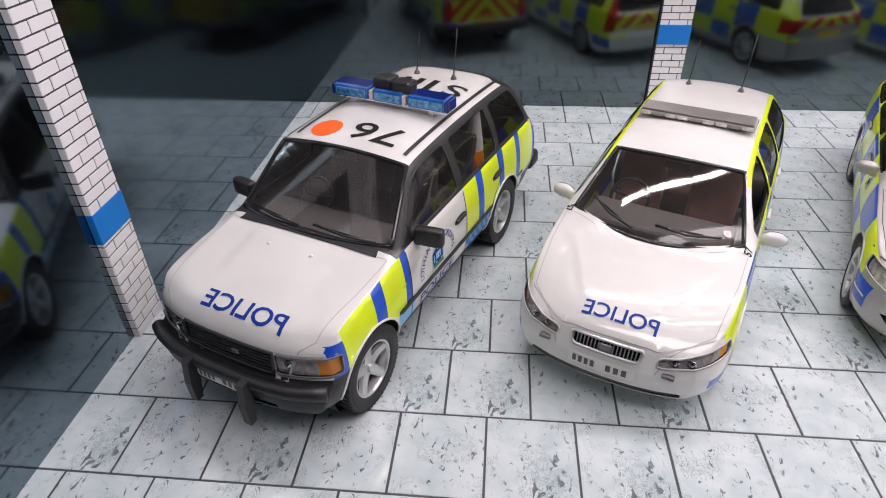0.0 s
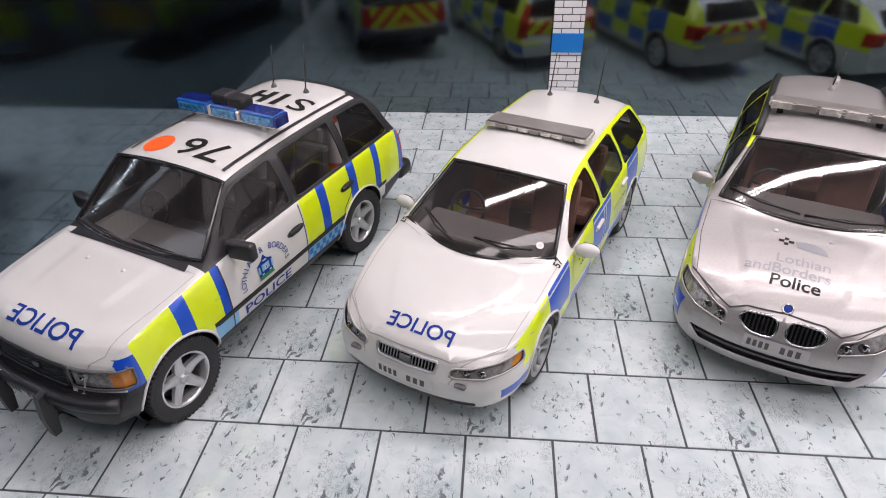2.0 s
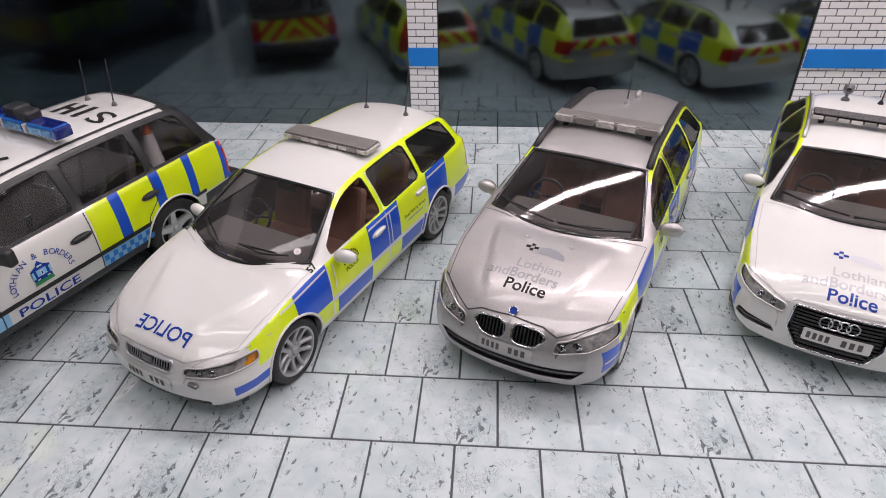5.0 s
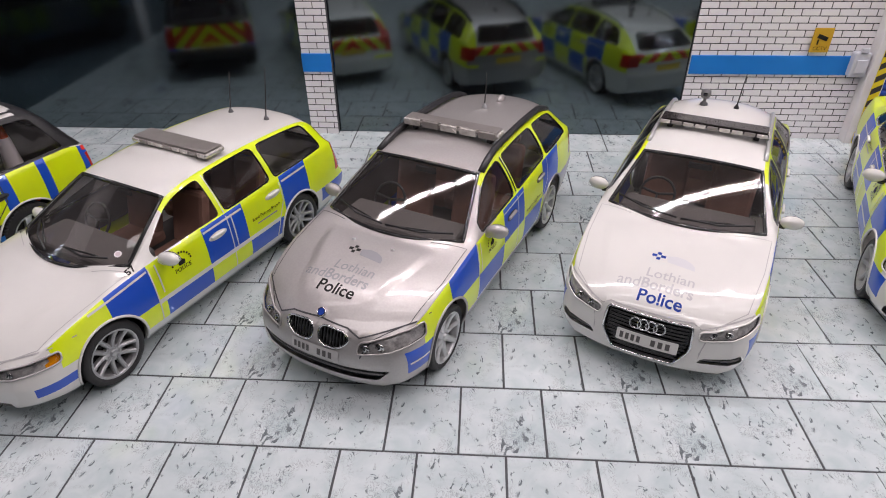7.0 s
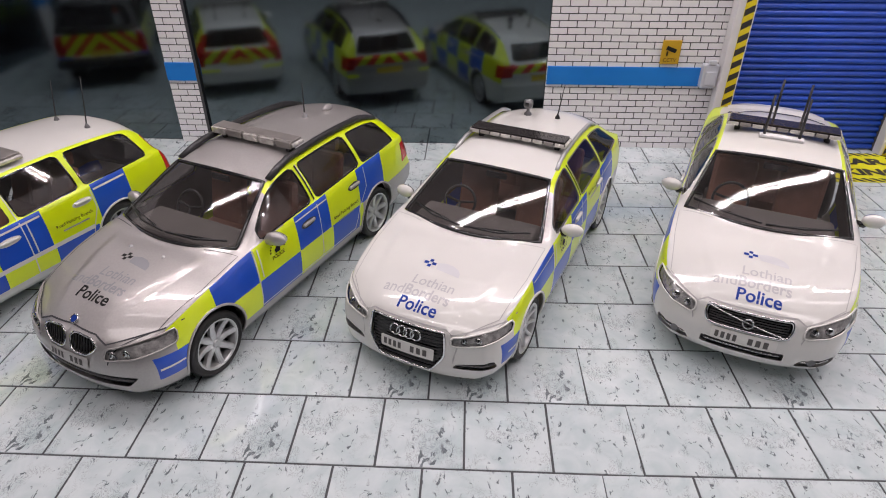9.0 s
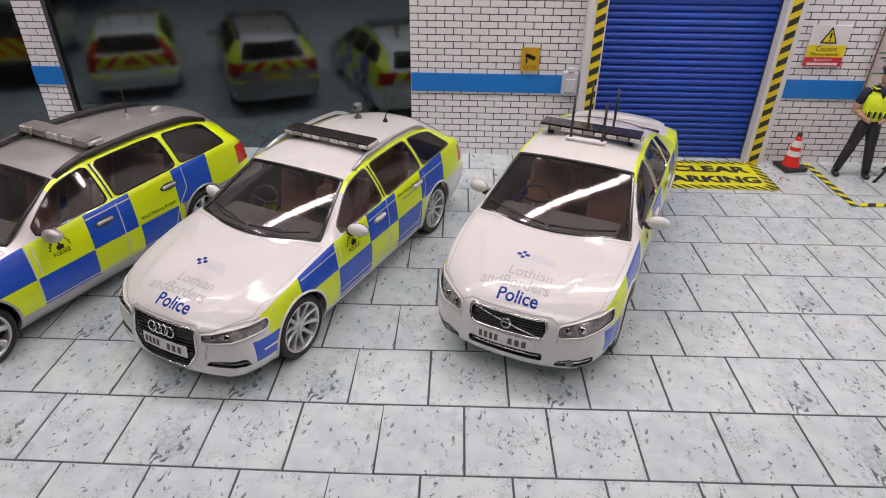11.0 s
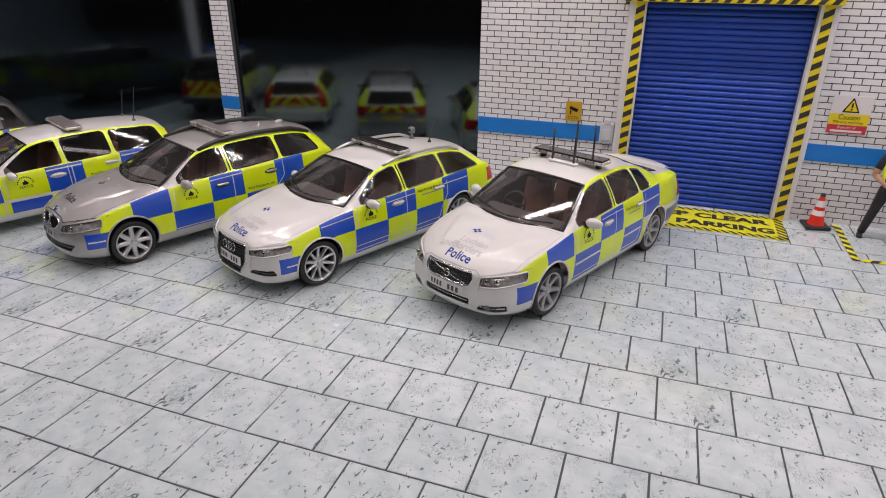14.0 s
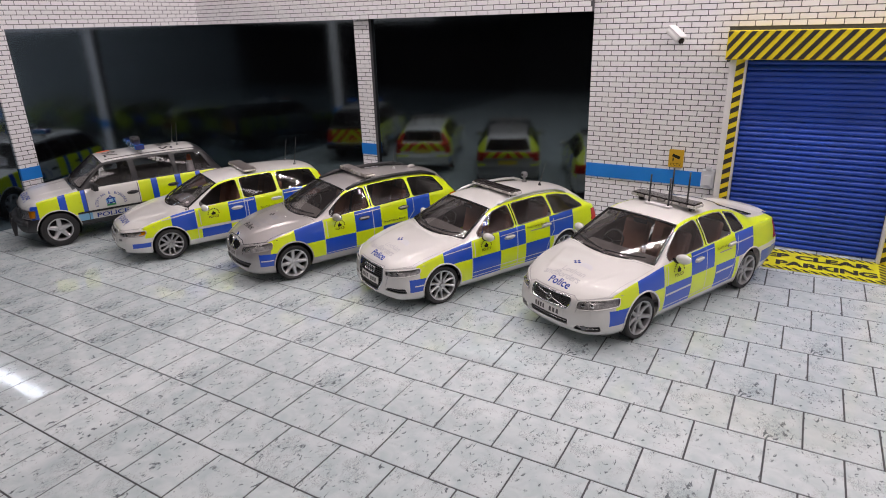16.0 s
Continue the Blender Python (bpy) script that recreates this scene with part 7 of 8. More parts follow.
        patch(q, [(cu - 0.05, cz - 0.03), (cu + 0.05, cz - 0.03), (cu + 0.05, cz + 0.04), (cu - 0.05, cz + 0.04)], lambda a, b_: sh.side(a, b_, sx, 0.010))
        part("crest_field", q, "lightblue", cr)
        q = bmesh.new()
        patch(q, [(cu - 0.10, cz - 0.11), (cu + 0.10, cz - 0.11), (cu + 0.09, cz - 0.07), (cu - 0.09, cz - 0.07)], lambda a, b_: sh.side(a, b_, sx, 0.010))
        part("crest_base", q, "green", cr)
        for du, dz, w, h, mm in ((-0.085, 0.0, 0.022, 0.075, "lightblue"), (0.085, 0.0, 0.022, 0.075, "lightblue"), (0.0, 0.075, 0.05, 0.014, "offwhite"), (0.0, 0.0, 0.03, 0.05, "offwhite"), (0.0, 0.002, 0.014, 0.03, "ink_blue"), (-0.05, -0.055, 0.03, 0.012, "offwhite"), (0.05, -0.055, 0.03, 0.012, "offwhite")):
            q = bmesh.new()
            patch(q, [(cu + du - w / 2, cz + dz - h / 2), (cu + du + w / 2, cz + dz - h / 2), (cu + du + w / 2, cz + dz + h / 2), (cu + du - w / 2, cz + dz + h / 2)], lambda a, b_: sh.side(a, b_, sx, 0.013 if w > 0.02 else 0.016))
            part("crest_figure", q, mm, cr)
        # chequered sill band
        for k in range(12):
            for j in range(2):
                if (k + j) % 2:
                    a, b_ = 1.74 + 0.055 * k, 0.482 + 0.068 * j
                    q = bmesh.new()
                    patch(q, [(a, b_), (a + 0.055, b_), (a + 0.055, b_ + 0.068), (a, b_ + 0.068)], sf)
                    part("chequer", q, "strip", car)
        q = bmesh.new()
        ribbon(q, [(0.42, 0.664), (2.36, 0.664)], 0.04, lambda a, b_: sh.side(a, b_, sx, 0.014))
        part("side_moulding", q, "black", car)
        q = bmesh.new()
        p = sh.side(0.50, 0.90, sx, 0.004)
        box(q, p, (0.02, 0.06, 0.03), 0.006, 1)
        part("side_repeater", q, "lens", car)
    # scuttle and bonnet bulge
    q = bmesh.new()
    patch(q, [(-0.72, 0.42), (0.72, 0.42), (0.70, 0.50), (-0.70, 0.50)], lambda x, u: sh.above(x, u, 0.006))
    part("scuttle_panel", q, "black", car)
    for x in (-0.22, 0.22):
        q = bmesh.new()
        p = sh.above(x, 0.22, 0.0)
        lathe(q, [(0.02, 0), (0.016, 0.012), (0.0005, 0.014)], Matrix.Translation(p), 12)
        part("washer_jet", q, "white", car, "", True)
    q = bmesh.new()
    p = sh.front(0.10, 0.80, 0.012)
    box(q, p, (0.07, 0.02, 0.035), 0.008, 2)
    part("emblem", q, "dark_metal", car)


CARS.append(dict(
    name="model_police_off_roader", label="white die-cast off-roader model with lime stripes and blue beacons", scale=0.0522, hub=(0.071, 0.255), turn=21.7, wheelbase=2.745, estate=True, paint="white",
    top=[(-0.75, 0.96), (-0.70, 1.015), (-0.60, 1.05), (-0.3, 1.10), (0.30, 1.16), (0.44, 1.18), (0.50, 1.21), (0.77, 1.46), (1.04, 1.70), (1.12, 1.735), (1.4, 1.77), (2.2, 1.79), (3.1, 1.77), (3.30, 1.745), (3.38, 1.70), (3.76, 1.26), (3.85, 1.18)],
    belt=[(-0.75, 0.92), (-0.65, 0.985), (-0.2, 1.075), (0.4, 1.145), (0.8, 1.175), (3.4, 1.19), (3.85, 1.12)],
    cant=[(-0.75, 0.94), (-0.65, 1.0), (-0.3, 1.085), (0.3, 1.15), (0.46, 1.17), (0.56, 1.195), (0.83, 1.42), (1.10, 1.65), (1.3, 1.675), (2.2, 1.70), (3.1, 1.68), (3.30, 1.64), (3.70, 1.26), (3.85, 1.14)],
    wmax=[(-0.75, 0.87), (-0.45, 0.915), (0.0, 0.925), (3.2, 0.925), (3.85, 0.89)],
    wbelt=[(-0.75, 0.82), (-0.4, 0.86), (0.2, 0.872), (3.0, 0.872), (3.6, 0.86), (3.85, 0.82)],
    wcant=[(-0.75, 0.66), (-0.2, 0.74), (0.4, 0.81), (0.56, 0.82), (1.10, 0.695), (2, 0.685), (3.2, 0.68), (3.6, 0.74), (3.85, 0.76)],
    bot=[(-0.75, 0.40), (-0.4, 0.36), (3.2, 0.36), (3.85, 0.46)],
    nose=[(0.3, 0.12), (0.42, 0.02), (0.50, 0.0), (0.60, 0.0), (0.63, 0.08), (0.70, 0.11), (0.88, 0.13), (0.93, 0.15), (1.0, 0.19)], tail=[(0.3, 0.08), (0.45, 0), (0.62, 0), (0.65, 0.06), (1.1, 0.07)],
    bow=0.20, bow_p=3.2, nose_len=0.7, tail_len=0.5, tail_bow=0.06, arch_r=0.425, tyre_r=0.376, tyre_w=0.25, rim_r=0.248, hub_x=0.90, spokes=5, spoke="star", chunky=True, crown=3.2,
    windows=[(0.77, 1.66, 0.77, 1.635), (1.765, 2.585, 1.75, 2.56), (2.675, 3.47, 2.66, 3.27)], win_round=0.03, screen=(0.47, 0.57, 1.04, 1.09), crease=(-0.30, 0.50, 0.42, 0.50, 0.014, 0.035), rear_window=(1.26, 1.62, 0.70, 0.60), win_low=0.022, win_top=0.034, pillar=0.045,
    hood_line=[(0, 0.895), (0.88, 0.895)], lamp=[(0.45, -0.6, 0.71), (0.45, -0.6, 0.88), (0.90, -0.38, 0.72), (0.90, -0.38, 0.88)], amber=lambda x, u, z: x > 0.76, lamp_round=0.012,
    bulbs=[(0.56, 0, 0.80, 0.045)],
    grilles=[[(-0.44, 0.70), (0.44, 0.70), (0.44, 0.885), (-0.44, 0.885)]], grille_bars=6, bar_way="h", bar_mat="black", grille_rim="black", bar_r=0.012, grille_round=0.012,
    intakes=[[(-0.50, 0.44), (0.50, 0.44), (0.48, 0.49), (-0.48, 0.49)]],
    tail_lamp=[(0.80, 3.84, 0.72), (0.90, 3.70, 0.72), (0.88, 3.70, 1.04), (0.80, 3.84, 1.04)],
    bonnet=[(0.55, -0.62), (0.74, -0.45), (0.80, 0.0), (0.82, 0.44), (0.5, 0.43)], doors=(0.62, 1.72, 2.58, 0.44), gate_z=0.68, gate_top=1.12,
    cuts=rover_cuts(), livery=rover_livery, chevrons=[0.5 + 0.16 * k for k in range(9)], chev_low=0.70, chev_top=1.10,
    gaps=[[(0.62, 0.46), (0.62, 1.15)], [(1.72, 0.46), (1.72, 1.16)], [(2.34, 0.48), (2.40, 0.74), (2.58, 0.90), (2.58, 1.16)], [(0.62, 0.45), (2.34, 0.45)]], gap_mat="seam",
    lip=0.013, lip_mat="white",
    mirror=dict(u=0.80, z=1.19, x=1.03, mat="black", boxy=True, arm="black"), handles=[(1.59, 0.95), (2.50, 0.98)], handle_mat="black", recess="seam",
    wipers=[[(-0.10, 0.50), (-0.40, 0.52), (-0.66, 0.58)], [(0.66, 0.54), (0.36, 0.51), (0.04, 0.53)]],
    plate=(-0.02, 0.545, 0.48, 0.10), aerials=[(-0.25, 2.92, 0.46, 0.05, "dark_metal"), (0.20, 2.92, 0.52, 0.05, "dark_metal")], seat="grey_seat", seal="black", extras=rover_extras))

for spec in CARS:
    a = radians(spec["turn"])
    off = spec["hub_x"] * spec["scale"]
    spec["at"] = (spec["hub"][0] - off * math.cos(a), spec["hub"][1] + off * math.sin(a))
    build_car(spec)

# ---- small things by the shutter ----
c = base("traffic_cone", pose(0.9100, 0.5870, 0, 0, 0, 12), "red traffic cone with white bands on a black base", "traffic cone")
bm = bmesh.new()
box(bm, (0, 0, 0.0019), (0.0205, 0.0205, 0.0034), 0.0012, 2)
part("foot", bm, "black", c)
bm = bmesh.new()
lathe(bm, [(0.0074, 0.0034), (0.0066, 0.0050), (0.0020, 0.0305), (0.0016, 0.0318), (0.0003, 0.0322)], n=28)
part("body", bm, "cone", c, smooth=True)
bm = bmesh.new()
lathe(bm, [(0.0022, 0.0300), (0.0019, 0.0326), (0.0003, 0.0330)], n=18)
part("tip", bm, "black", c, smooth=True)
for z0, z1 in ((0.0125, 0.0172), (0.0205, 0.0262)):
    bm = bmesh.new()
    rr = lambda z: 0.0066 - (z - 0.005) * (0.0046 / 0.0255) + 0.00022
    lathe(bm, [(rr(z0), z0), (rr(z1), z1)], n=28)
    part("reflective_band", bm, "paper", c, smooth=True)

spec = CARS[-1]
boot = pose(*spec["at"], 0, 0, 0, -spec["turn"]) @ Matrix.Scale(spec["scale"], 4) @ Matrix.Translation((0.36, 3.10, 0.492))
c = base("traffic_cone", boot.normalized() @ Matrix.Scale(spec["scale"], 4), "orange and white traffic cone stowed inside the off-roader", "traffic cone")
bm = bmesh.new()
box(bm, (0, 0, 0.03), (0.40, 0.40, 0.06), 0.02, 2)
part("foot", bm, "black", c)
bm = bmesh.new()
lathe(bm, [(0.17, 0.06), (0.15, 0.10), (0.045, 1.02), (0.03, 1.04), (0.001, 1.045)], n=24)
part("body", bm, "orange", c, smooth=True)
bm = bmesh.new()
lathe(bm, [(0.120, 0.42), (0.066, 0.90)], n=24)
part("reflective_band", bm, "paper", c, smooth=True)

# plain painted figurine of an officer, one mesh
bm = bmesh.new()


def blob(a, b, ra, rb, mi, n=14, sq=1.0):
    a, b = Vector(a), Vector(b)
    d = (b - a)
    q = d.to_track_quat("Z", "Y").to_matrix().to_4x4()
    L = d.length
    prof = [(0.0001, -ra * 0.6), (ra * 0.7, -ra * 0.35), (ra, 0.0), ((ra + rb) / 2 * 1.04, L / 2), (rb, L), (rb * 0.7, L + rb * 0.35), (0.0001, L + rb * 0.6)]
    n0 = len(bm.verts)
    lathe(bm, prof, Matrix.Translation(a) @ q @ Matrix.Diagonal((1, sq, 1, 1)), n, mi)


FX, FY = 0.9560, 0.5750
# trousers, boots
blob((-0.0122, 0.0005, 0.0045), (-0.0072, 0, 0.028), 0.0032, 0.0040, 0)
blob((-0.0072, 0, 0.028), (-0.0034, 0, 0.047), 0.0041, 0.0052, 0)
blob((0.0102, -0.0012, 0.0045), (0.0066, 0, 0.028), 0.0032, 0.0040, 0)
blob((0.0066, 0, 0.028), (0.0034, 0, 0.047), 0.0041, 0.0052, 0)
for sx in (-1, 1):
    box(bm, ((0.0108 if sx > 0 else 0.0128) * sx, -0.0022, 0.0018), (0.0048, 0.0110, 0.0036), 0.0014, 2, 4)
box(bm, (0, 0, 0.0475), (0.0140, 0.0088, 0.0090), 0.003, 2, 0)
# vest and shirt
blob((0, 0, 0.052), (0, 0, 0.0700), 0.0086, 0.0102, 1, 18, 0.68)
blob((0, 0, 0.0700), (0, 0, 0.0765), 0.0082, 0.0056, 2, 18, 0.7)
box(bm, (-0.0052, -0.0006, 0.0765), (0.0040, 0.0100, 0.0016), 0.0006, 1, 1)
box(bm, (0.0052, -0.0006, 0.0765), (0.0040, 0.0100, 0.0016), 0.0006, 1, 1)
for k in range(4):
    box(bm, (-0.0060 + 0.0040 * k, -0.0062, 0.0560), (0.0032, 0.0026, 0.0062), 0.0006, 1, 1)
    box(bm, (-0.0060 + 0.0040 * k, -0.0076, 0.0585), (0.0010, 0.0004, 0.0008), 0, 1, 4)
prism(bm, [(-0.0040, 0.0075), (0.0040, 0.0075), (0.0, 0.0)], 0.0012, Matrix.Translation((0, -0.0062, 0.0690)) @ pose(0, 0, 0, 78, 0, 0), 2)
# arms
for sx in (-1, 1):
    blob((0.0098 * sx, 0, 0.0740), (0.0132 * sx, 0.0010, 0.0630), 0.0034, 0.0030, 2)
    blob((0.0132 * sx, 0.0010, 0.0630), (0.0142 * sx, 0.0, 0.0570), 0.0029, 0.0026, 3)
    blob((0.0142 * sx, 0, 0.0570), (0.0040 * sx, -0.0085, 0.0505), 0.0025, 0.0020, 3)
# head and cap
blob((0, -0.0004, 0.0775), (0, -0.0006, 0.0800), 0.0028, 0.0030, 3)
blob((0, -0.0010, 0.0820), (0, -0.0012, 0.0868), 0.0036, 0.0040, 3, 16)
lathe(bm, [(0.0042, 0.0880), (0.0044, 0.0896), (0.0060, 0.0916), (0.0056, 0.0928), (0.0001, 0.0934)], Matrix.Translation((0, -0.001, 0)), 20, 4)
box(bm, (0, -0.0052, 0.0884), (0.0066, 0.0042, 0.0007), 0.0003, 1, 4)
box(bm, (0, -0.0054, 0.0904), (0.0018, 0.0008, 0.0016), 0.0003, 1, 5)
fig = part("figurine", bm, ["black", "hi_vis", "navy", "skin", "black", "chrome"], smooth=True, m=pose(FX, FY, 0, 0, 0, -12) @ Matrix.Scale(0.99, 4))
tagged(fig, "painted toy figurine in dark clothes, cap and yellow vest", "figurine")

# tripod with a lamp head
t = base("tripod_light", pose(0.9880, 0.5680, 0), "black tripod stand with a flat grey light head", "tripod")
bm = bmesh.new()
cyl(bm, (0, 0, 0.018), (0, 0, 0.0760), 0.0017, 0.0014, 10)
part("pole", bm, "black", t, smooth=True)
for k in range(3):
    a = radians(200 + 120 * k)
    bm = bmesh.new()
    cyl(bm, (0, 0, 0.026), (0.0200 * math.cos(a), 0.0200 * math.sin(a), 0.0012), 0.0013, 0.0011, 8)
    leg = part("leg", bm, "black", t, smooth=True)
    bm = bmesh.new()
    box(bm, (0.0205 * math.cos(a), 0.0205 * math.sin(a), 0.0010), (0.0036, 0.0026, 0.0020), 0.0006, 1, m=pose(0, 0, 0, 0, 0, math.degrees(a)))
    part("rubber_foot", bm, "black", leg)
bm = bmesh.new()
lathe(bm, [(0.0008, 0.0480), (0.0029, 0.0500), (0.0029, 0.0540), (0.0009, 0.0560)], n=14)
part("collar", bm, "black", t, smooth=True)
bm = bmesh.new()
box(bm, (0, -0.001, 0.0795), (0.0250, 0.0085, 0.0072), 0.0012, 2)
head = part("light_head", bm, "black", t)
for dz in (-0.0018, 0.0016):
    bm = bmesh.new()
    box(bm, (0, -0.0058, 0.0795 + dz), (0.0210, 0.0014, 0.0024), 0.0005, 1)
    part("grey_bar", bm, "dark_metal", head)
bm = bmesh.new()
box(bm, (0, 0.0005, 0.0846), (0.0080, 0.0050, 0.0022), 0.0005, 1)
part("top_block", bm, "frosted", head)

# white crowd barrier
br = base("crowd_barrier", pose(0.9640, 0.5290, 0, 0, 0, -3), "translucent white plastic crowd barrier with upright bars", "barrier")
L = 0.11
bm = bmesh.new()
pts = [(0.0, 0, 0.0100), (0.0, 0, 0.0560), (0.0015, 0, 0.0580), (L - 0.0015, 0, 0.0580), (L, 0, 0.0560), (L, 0, 0.0100)]
tube(bm, pts, 0.00135, 8, True)
part("frame", bm, "frosted", br, smooth=True)
for k in range(1, 12):
    bm = bmesh.new()
    cyl(bm, (k * L / 12, 0, 0.0100), (k * L / 12, 0, 0.0580), 0.0009, n=8)
    part("bar", bm, "frosted", br, smooth=True)
for x in (0.012, L - 0.012):
    bm = bmesh.new()
    tube(bm, [(x, -0.014, 0.0010), (x, -0.010, 0.0024), (x, 0, 0.0100), (x, 0.010, 0.0024), (x, 0.014, 0.0010)], 0.0011, 8)
    part("foot", bm, "frosted", br, smooth=True)
bm = bmesh.new()
box(bm, (0.004, -0.0016, 0.034), (0.0016, 0.0016, 0.05), 0.0004)
part("end_hook", bm, "frosted", br)

# brown case with a dark lid behind the barrier
k = base("storage_case", pose(1.0300, 0.5630, 0, 0, 0, -8), "brown storage case with a dark rounded lid", "case")
bm = bmesh.new()
box(bm, (0, 0, 0.0085), (0.0560, 0.0300, 0.0168), 0.0015, 2)
part("body", bm, "brown", k)
bm = bmesh.new()
box(bm, (0, 0, 0.0240), (0.0580, 0.0310, 0.0150), 0.0060, 3)
part("lid", bm, "black", k)
for dx in (-0.016, 0.016):
    bm = bmesh.new()
    box(bm, (dx, -0.0156, 0.0150), (0.0060, 0.0014, 0.0050), 0.0004)
    part("latch", bm, "dark_metal", k)

# ---- bricks ----
BW, BH, GAP = 0.01460, 0.00552, 0.00075


def brick_rects(x0, x1, z0, z1, holes=()):
    """Brick faces of a running bond, cut at the edges of the field and of its holes."""
    out = []
    r = 0
    z = z0
    while z < z1 - 0.001:
        zt = min(z + BH - GAP, z1)
        x = x0 - (BW / 2 if r % 2 else 0.0)
        while x < x1:
            spans = [(max(x, x0), min(x + BW - GAP, x1))]
            for hx0, hx1, hz0, hz1 in holes:
                if zt > hz0 and z < hz1:
                    spans = [s for a, b in spans for s in ((a, min(b, hx0)), (max(a, hx1), b))]
            for a, b in spans:
                if b - a > 0.0012 and zt - z > 0.0012:
                    out.append((a, b, z, zt))
            x += BW
        z += BH
        r += 1
    return out


def brick_mesh(rects, y, axis):
    """Joined bricks: boxes on a wall that faces -y (axis 0) or +x (axis 1)."""
    vs, fs = [], []
    for a, b, z0, z1 in rects:
        n = len(vs)
        e = 0.00012
        for d, i in ((0.0, 0.0), (0.00035, e)):
            for p, q in ((a + i, z0 + i), (b - i, z0 + i), (b - i, z1 - i), (a + i, z1 - i)):
                vs.append((p, y - d, q) if axis == 0 else (y + d, p, q))
        quads = [(4, 5, 6, 7), (0, 1, 5, 4), (1, 2, 6, 5), (2, 3, 7, 6), (3, 0, 4, 7)]
        fs += [tuple(n + k for k in (q if axis == 0 else q)) for q in quads]
    return vs, fs


def lay_bricks(rects, y, axis, parent, singles):
    """Bricks that meet the test become parts on shared meshes, the rest one joined part."""
    one, rest = [], []
    for r in rects:
        (one if len(one) < 300 and singles(r) else rest).append(r)
    data = {}
    for a, b, z0, z1 in one:
        key = (round(b - a, 4), round(z1 - z0, 4))
        if key not in data:
            vs, fs = brick_mesh([(0, key[0], 0, key[1])], 0, axis)
            me = bpy.data.meshes.new("brick")
            me.from_pydata(vs, [], fs)
            me.materials.append(M["brick"])
            data[key] = me
        o = new("brick", data[key])
        o.parent = parent
        o.matrix_basis = pose(a, y, z0) if axis == 0 else pose(y, a, z0)
    if rest:
        vs, fs = brick_mesh(rest, y, axis)
        me = bpy.data.meshes.new("brickwork")
        me.from_pydata(vs, [], fs)
        me.materials.append(M["brick"])
        o = new("brickwork", me)
        o.parent = parent
        o["kind"] = "stuff"


lay_bricks(brick_rects(OPEN_R, 1.20, 0, 0.33, [(0.7199, 0.8891, -1, DOOR_Z + 0.001), (0.7158, 0.8902, DOOR_Z - 0.001, 0.2168)]),
           WALL_Y, 0, wall_north, lambda r: r[1] < 0.735 and r[3] < 0.2)
lay_bricks(brick_rects(LEFT_X + 0.001, OPEN_R, HEAD_Z, 0.33), WALL_Y - 0.0078, 0, wall_header, lambda r: r[3] < 0.27)
lay_bricks(brick_rects(PIL2[0], PIL2[1], 0, HEAD_Z), WALL_Y - 0.0032, 0, pillar_north, lambda r: True)
lay_bricks(brick_rects(PIL1[0], PIL1[1], 0, HEAD_Z), PIL1_X, 1, pillar_west, lambda r: True)
lay_bricks(brick_rects(LEFT_X - 0.0006, PIL1_X + 0.0003, 0, HEAD_Z), PIL1[0], 0, pillar_west, lambda r: True)
lay_bricks(brick_rects(-0.1, WALL_Y - 0.008, HEAD_Z, 0.33), LEFT_X + 0.0002, 1, wall_header_west, lambda r: r[3] < 0.27)

# ---- floor tiles ----
PITCH_Y, Y_REF, LINE = 0.0400, 0.2490, 0.00095


def joint_lines(odd):
    if odd:
        lo, hi = 0.3440, 0.3780
    else:
        lo, hi = 0.3630, 0.3960
    xs = [lo - 0.0374 * k for k in range(14, -1, -1)] + [hi + 0.0389 * k for k in range(0, 25)]
    return [x for x in xs if LEFT_X - 0.03 < x < RIGHT_X + 0.02]


def lean(x):
    """The second printed sheet lies slightly askew."""
    return 0.0165 * max(0.0, x - 0.57)


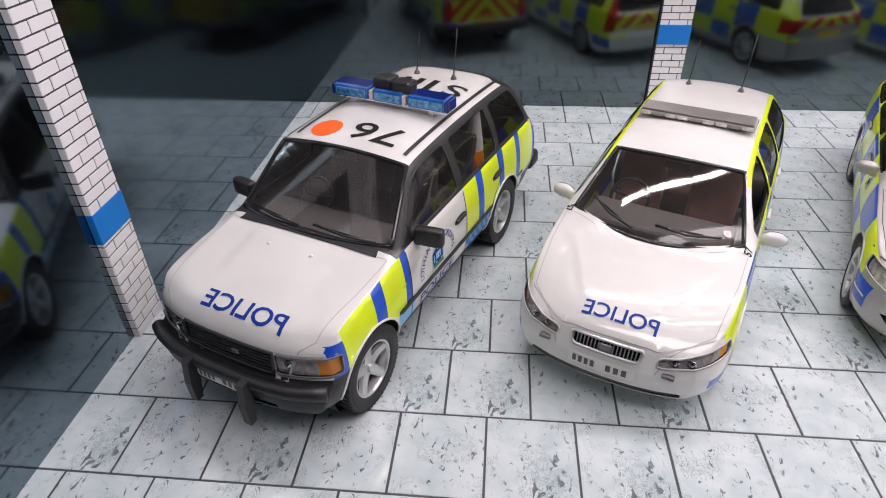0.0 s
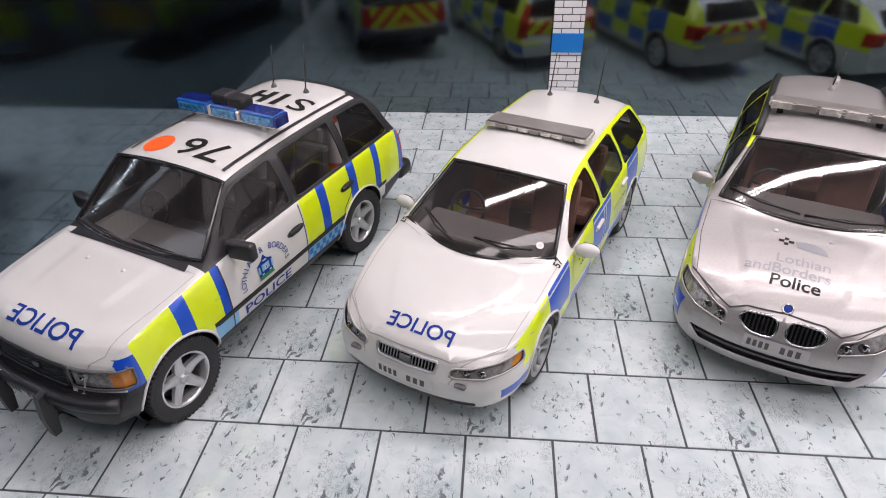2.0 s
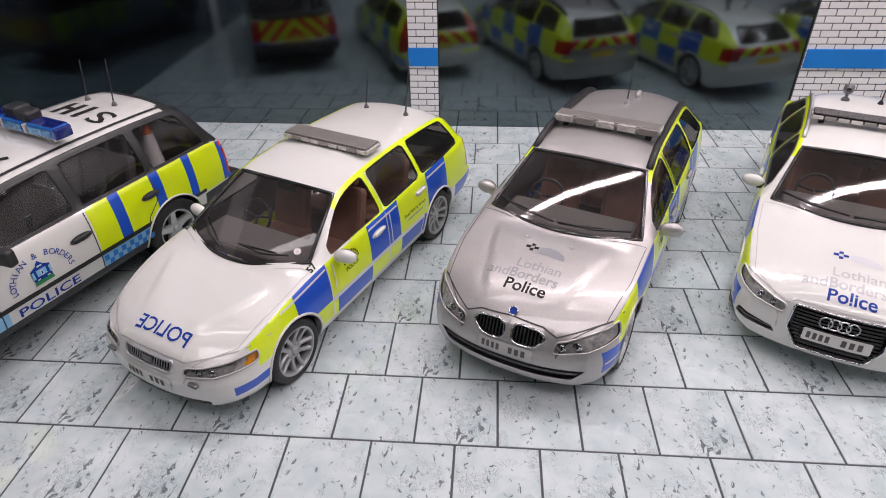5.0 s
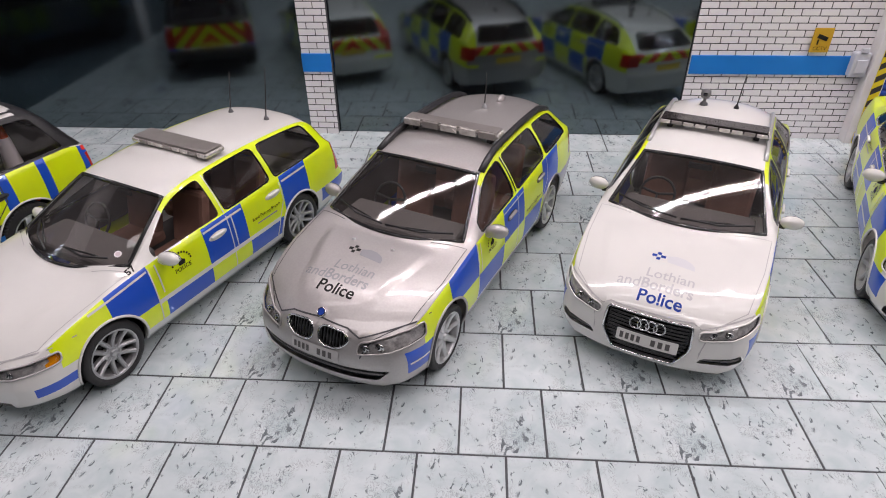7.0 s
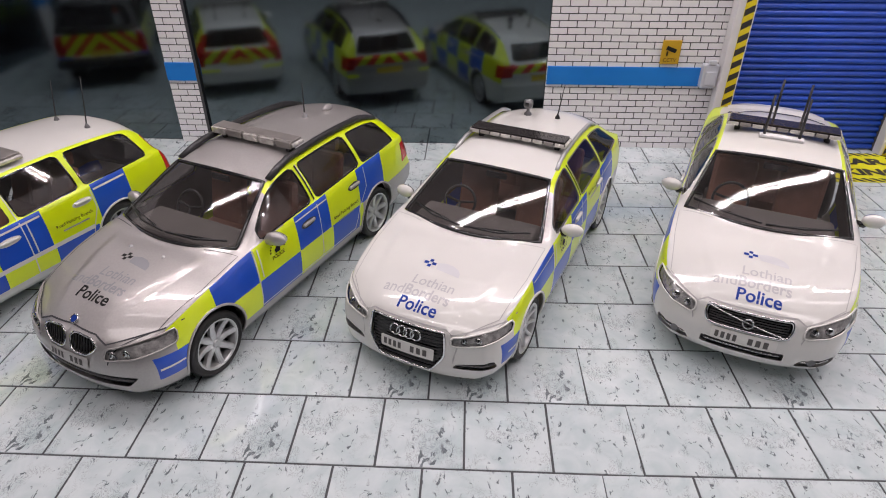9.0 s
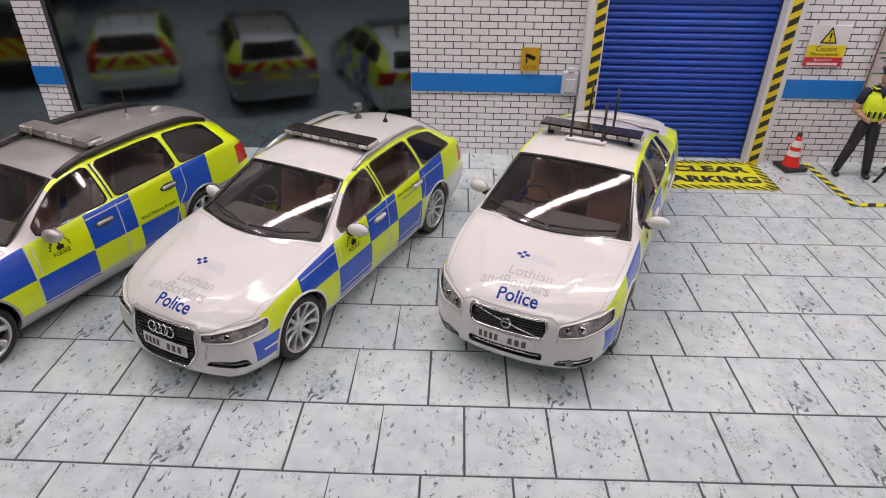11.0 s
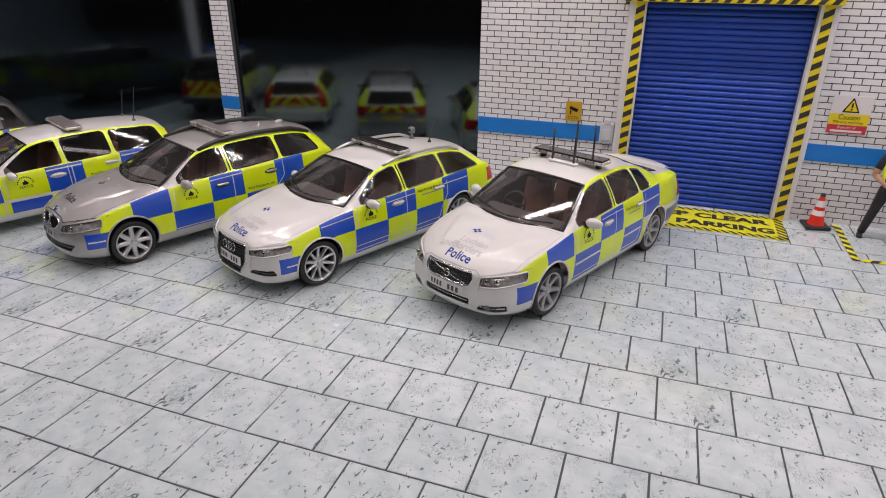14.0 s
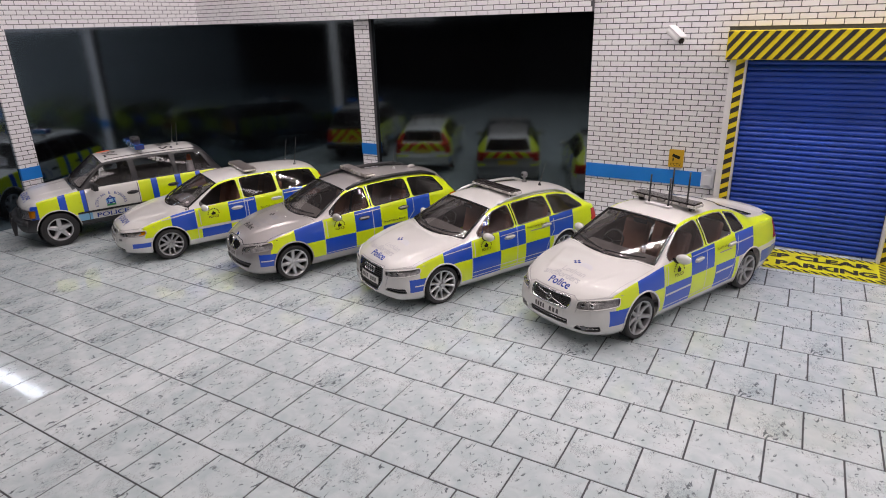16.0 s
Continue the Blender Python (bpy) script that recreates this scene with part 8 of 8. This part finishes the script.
tile_data, tile_rest = {}, []
count = 0
rows_y = [Y_REF + PITCH_Y * k for k in range(-23, 10)]
for k in range(len(rows_y) - 1):
    row = k - 23
    y0, y1 = rows_y[k] + LINE / 2, min(rows_y[k + 1] - LINE / 2, WALL_Y + 0.002)
    if y1 - y0 < 0.004 or y1 < FRONT_Y:
        continue
    xs = joint_lines(row % 2 != 0)
    xs = [LEFT_X - 0.003] + [x for x in xs if x > LEFT_X + 0.004] + [RIGHT_X]
    for a, b in zip(xs, xs[1:]):
        x0, x1 = a + LINE / 2, b - LINE / 2
        near = 0.12 < y0 < 0.54 and -0.1 < x0 < 1.02
        if near and count < 300:
            key = (round(x1 - x0, 4), round(y1 - y0, 4))
            if key not in tile_data:
                bm = bmesh.new()
                w, h = key
                e = 0.00012
                A = [bm.verts.new((x, y, -0.0003)) for x, y in ((0, 0), (w, 0), (w, h), (0, h))]
                B = [bm.verts.new((x, y, 0)) for x, y in ((e, e), (w - e, e), (w - e, h - e), (e, h - e))]
                bm.faces.new(B)
                for i in range(4):
                    bm.faces.new((A[i], A[(i + 1) % 4], B[(i + 1) % 4], B[i]))
                o = part("tile", bm, "tile", floor)
                tile_data[key] = o.data
            else:
                o = new("tile", tile_data[key])
                o.parent = floor
            o.matrix_basis = pose(x0, y0 + lean(x0), 0, 0, 0, 0.945 if x0 > 0.57 else 0.0)
            count += 1
        else:
            tile_rest.append((x0, x1, y0, y1))
vs, fs = [], []
for x0, x1, y0, y1 in tile_rest:
    n = len(vs)
    e = 0.00012
    for x, y in ((x0, y0), (x1, y0), (x1, y1), (x0, y1)):
        vs.append((x, y + lean(x), -0.0003))
    for x, y in ((x0 + e, y0 + e), (x1 - e, y0 + e), (x1 - e, y1 - e), (x0 + e, y1 - e)):
        vs.append((x, y + lean(x), 0))
    fs += [(n + 4, n + 5, n + 6, n + 7)] + [(n + i, n + (i + 1) % 4, n + 4 + (i + 1) % 4, n + 4 + i) for i in range(4)]
me = bpy.data.meshes.new("tiling")
me.from_pydata(vs, [], fs)
me.materials.append(M["tile"])
o = new("tiling", me)
o.parent = floor
o["kind"] = "stuff"
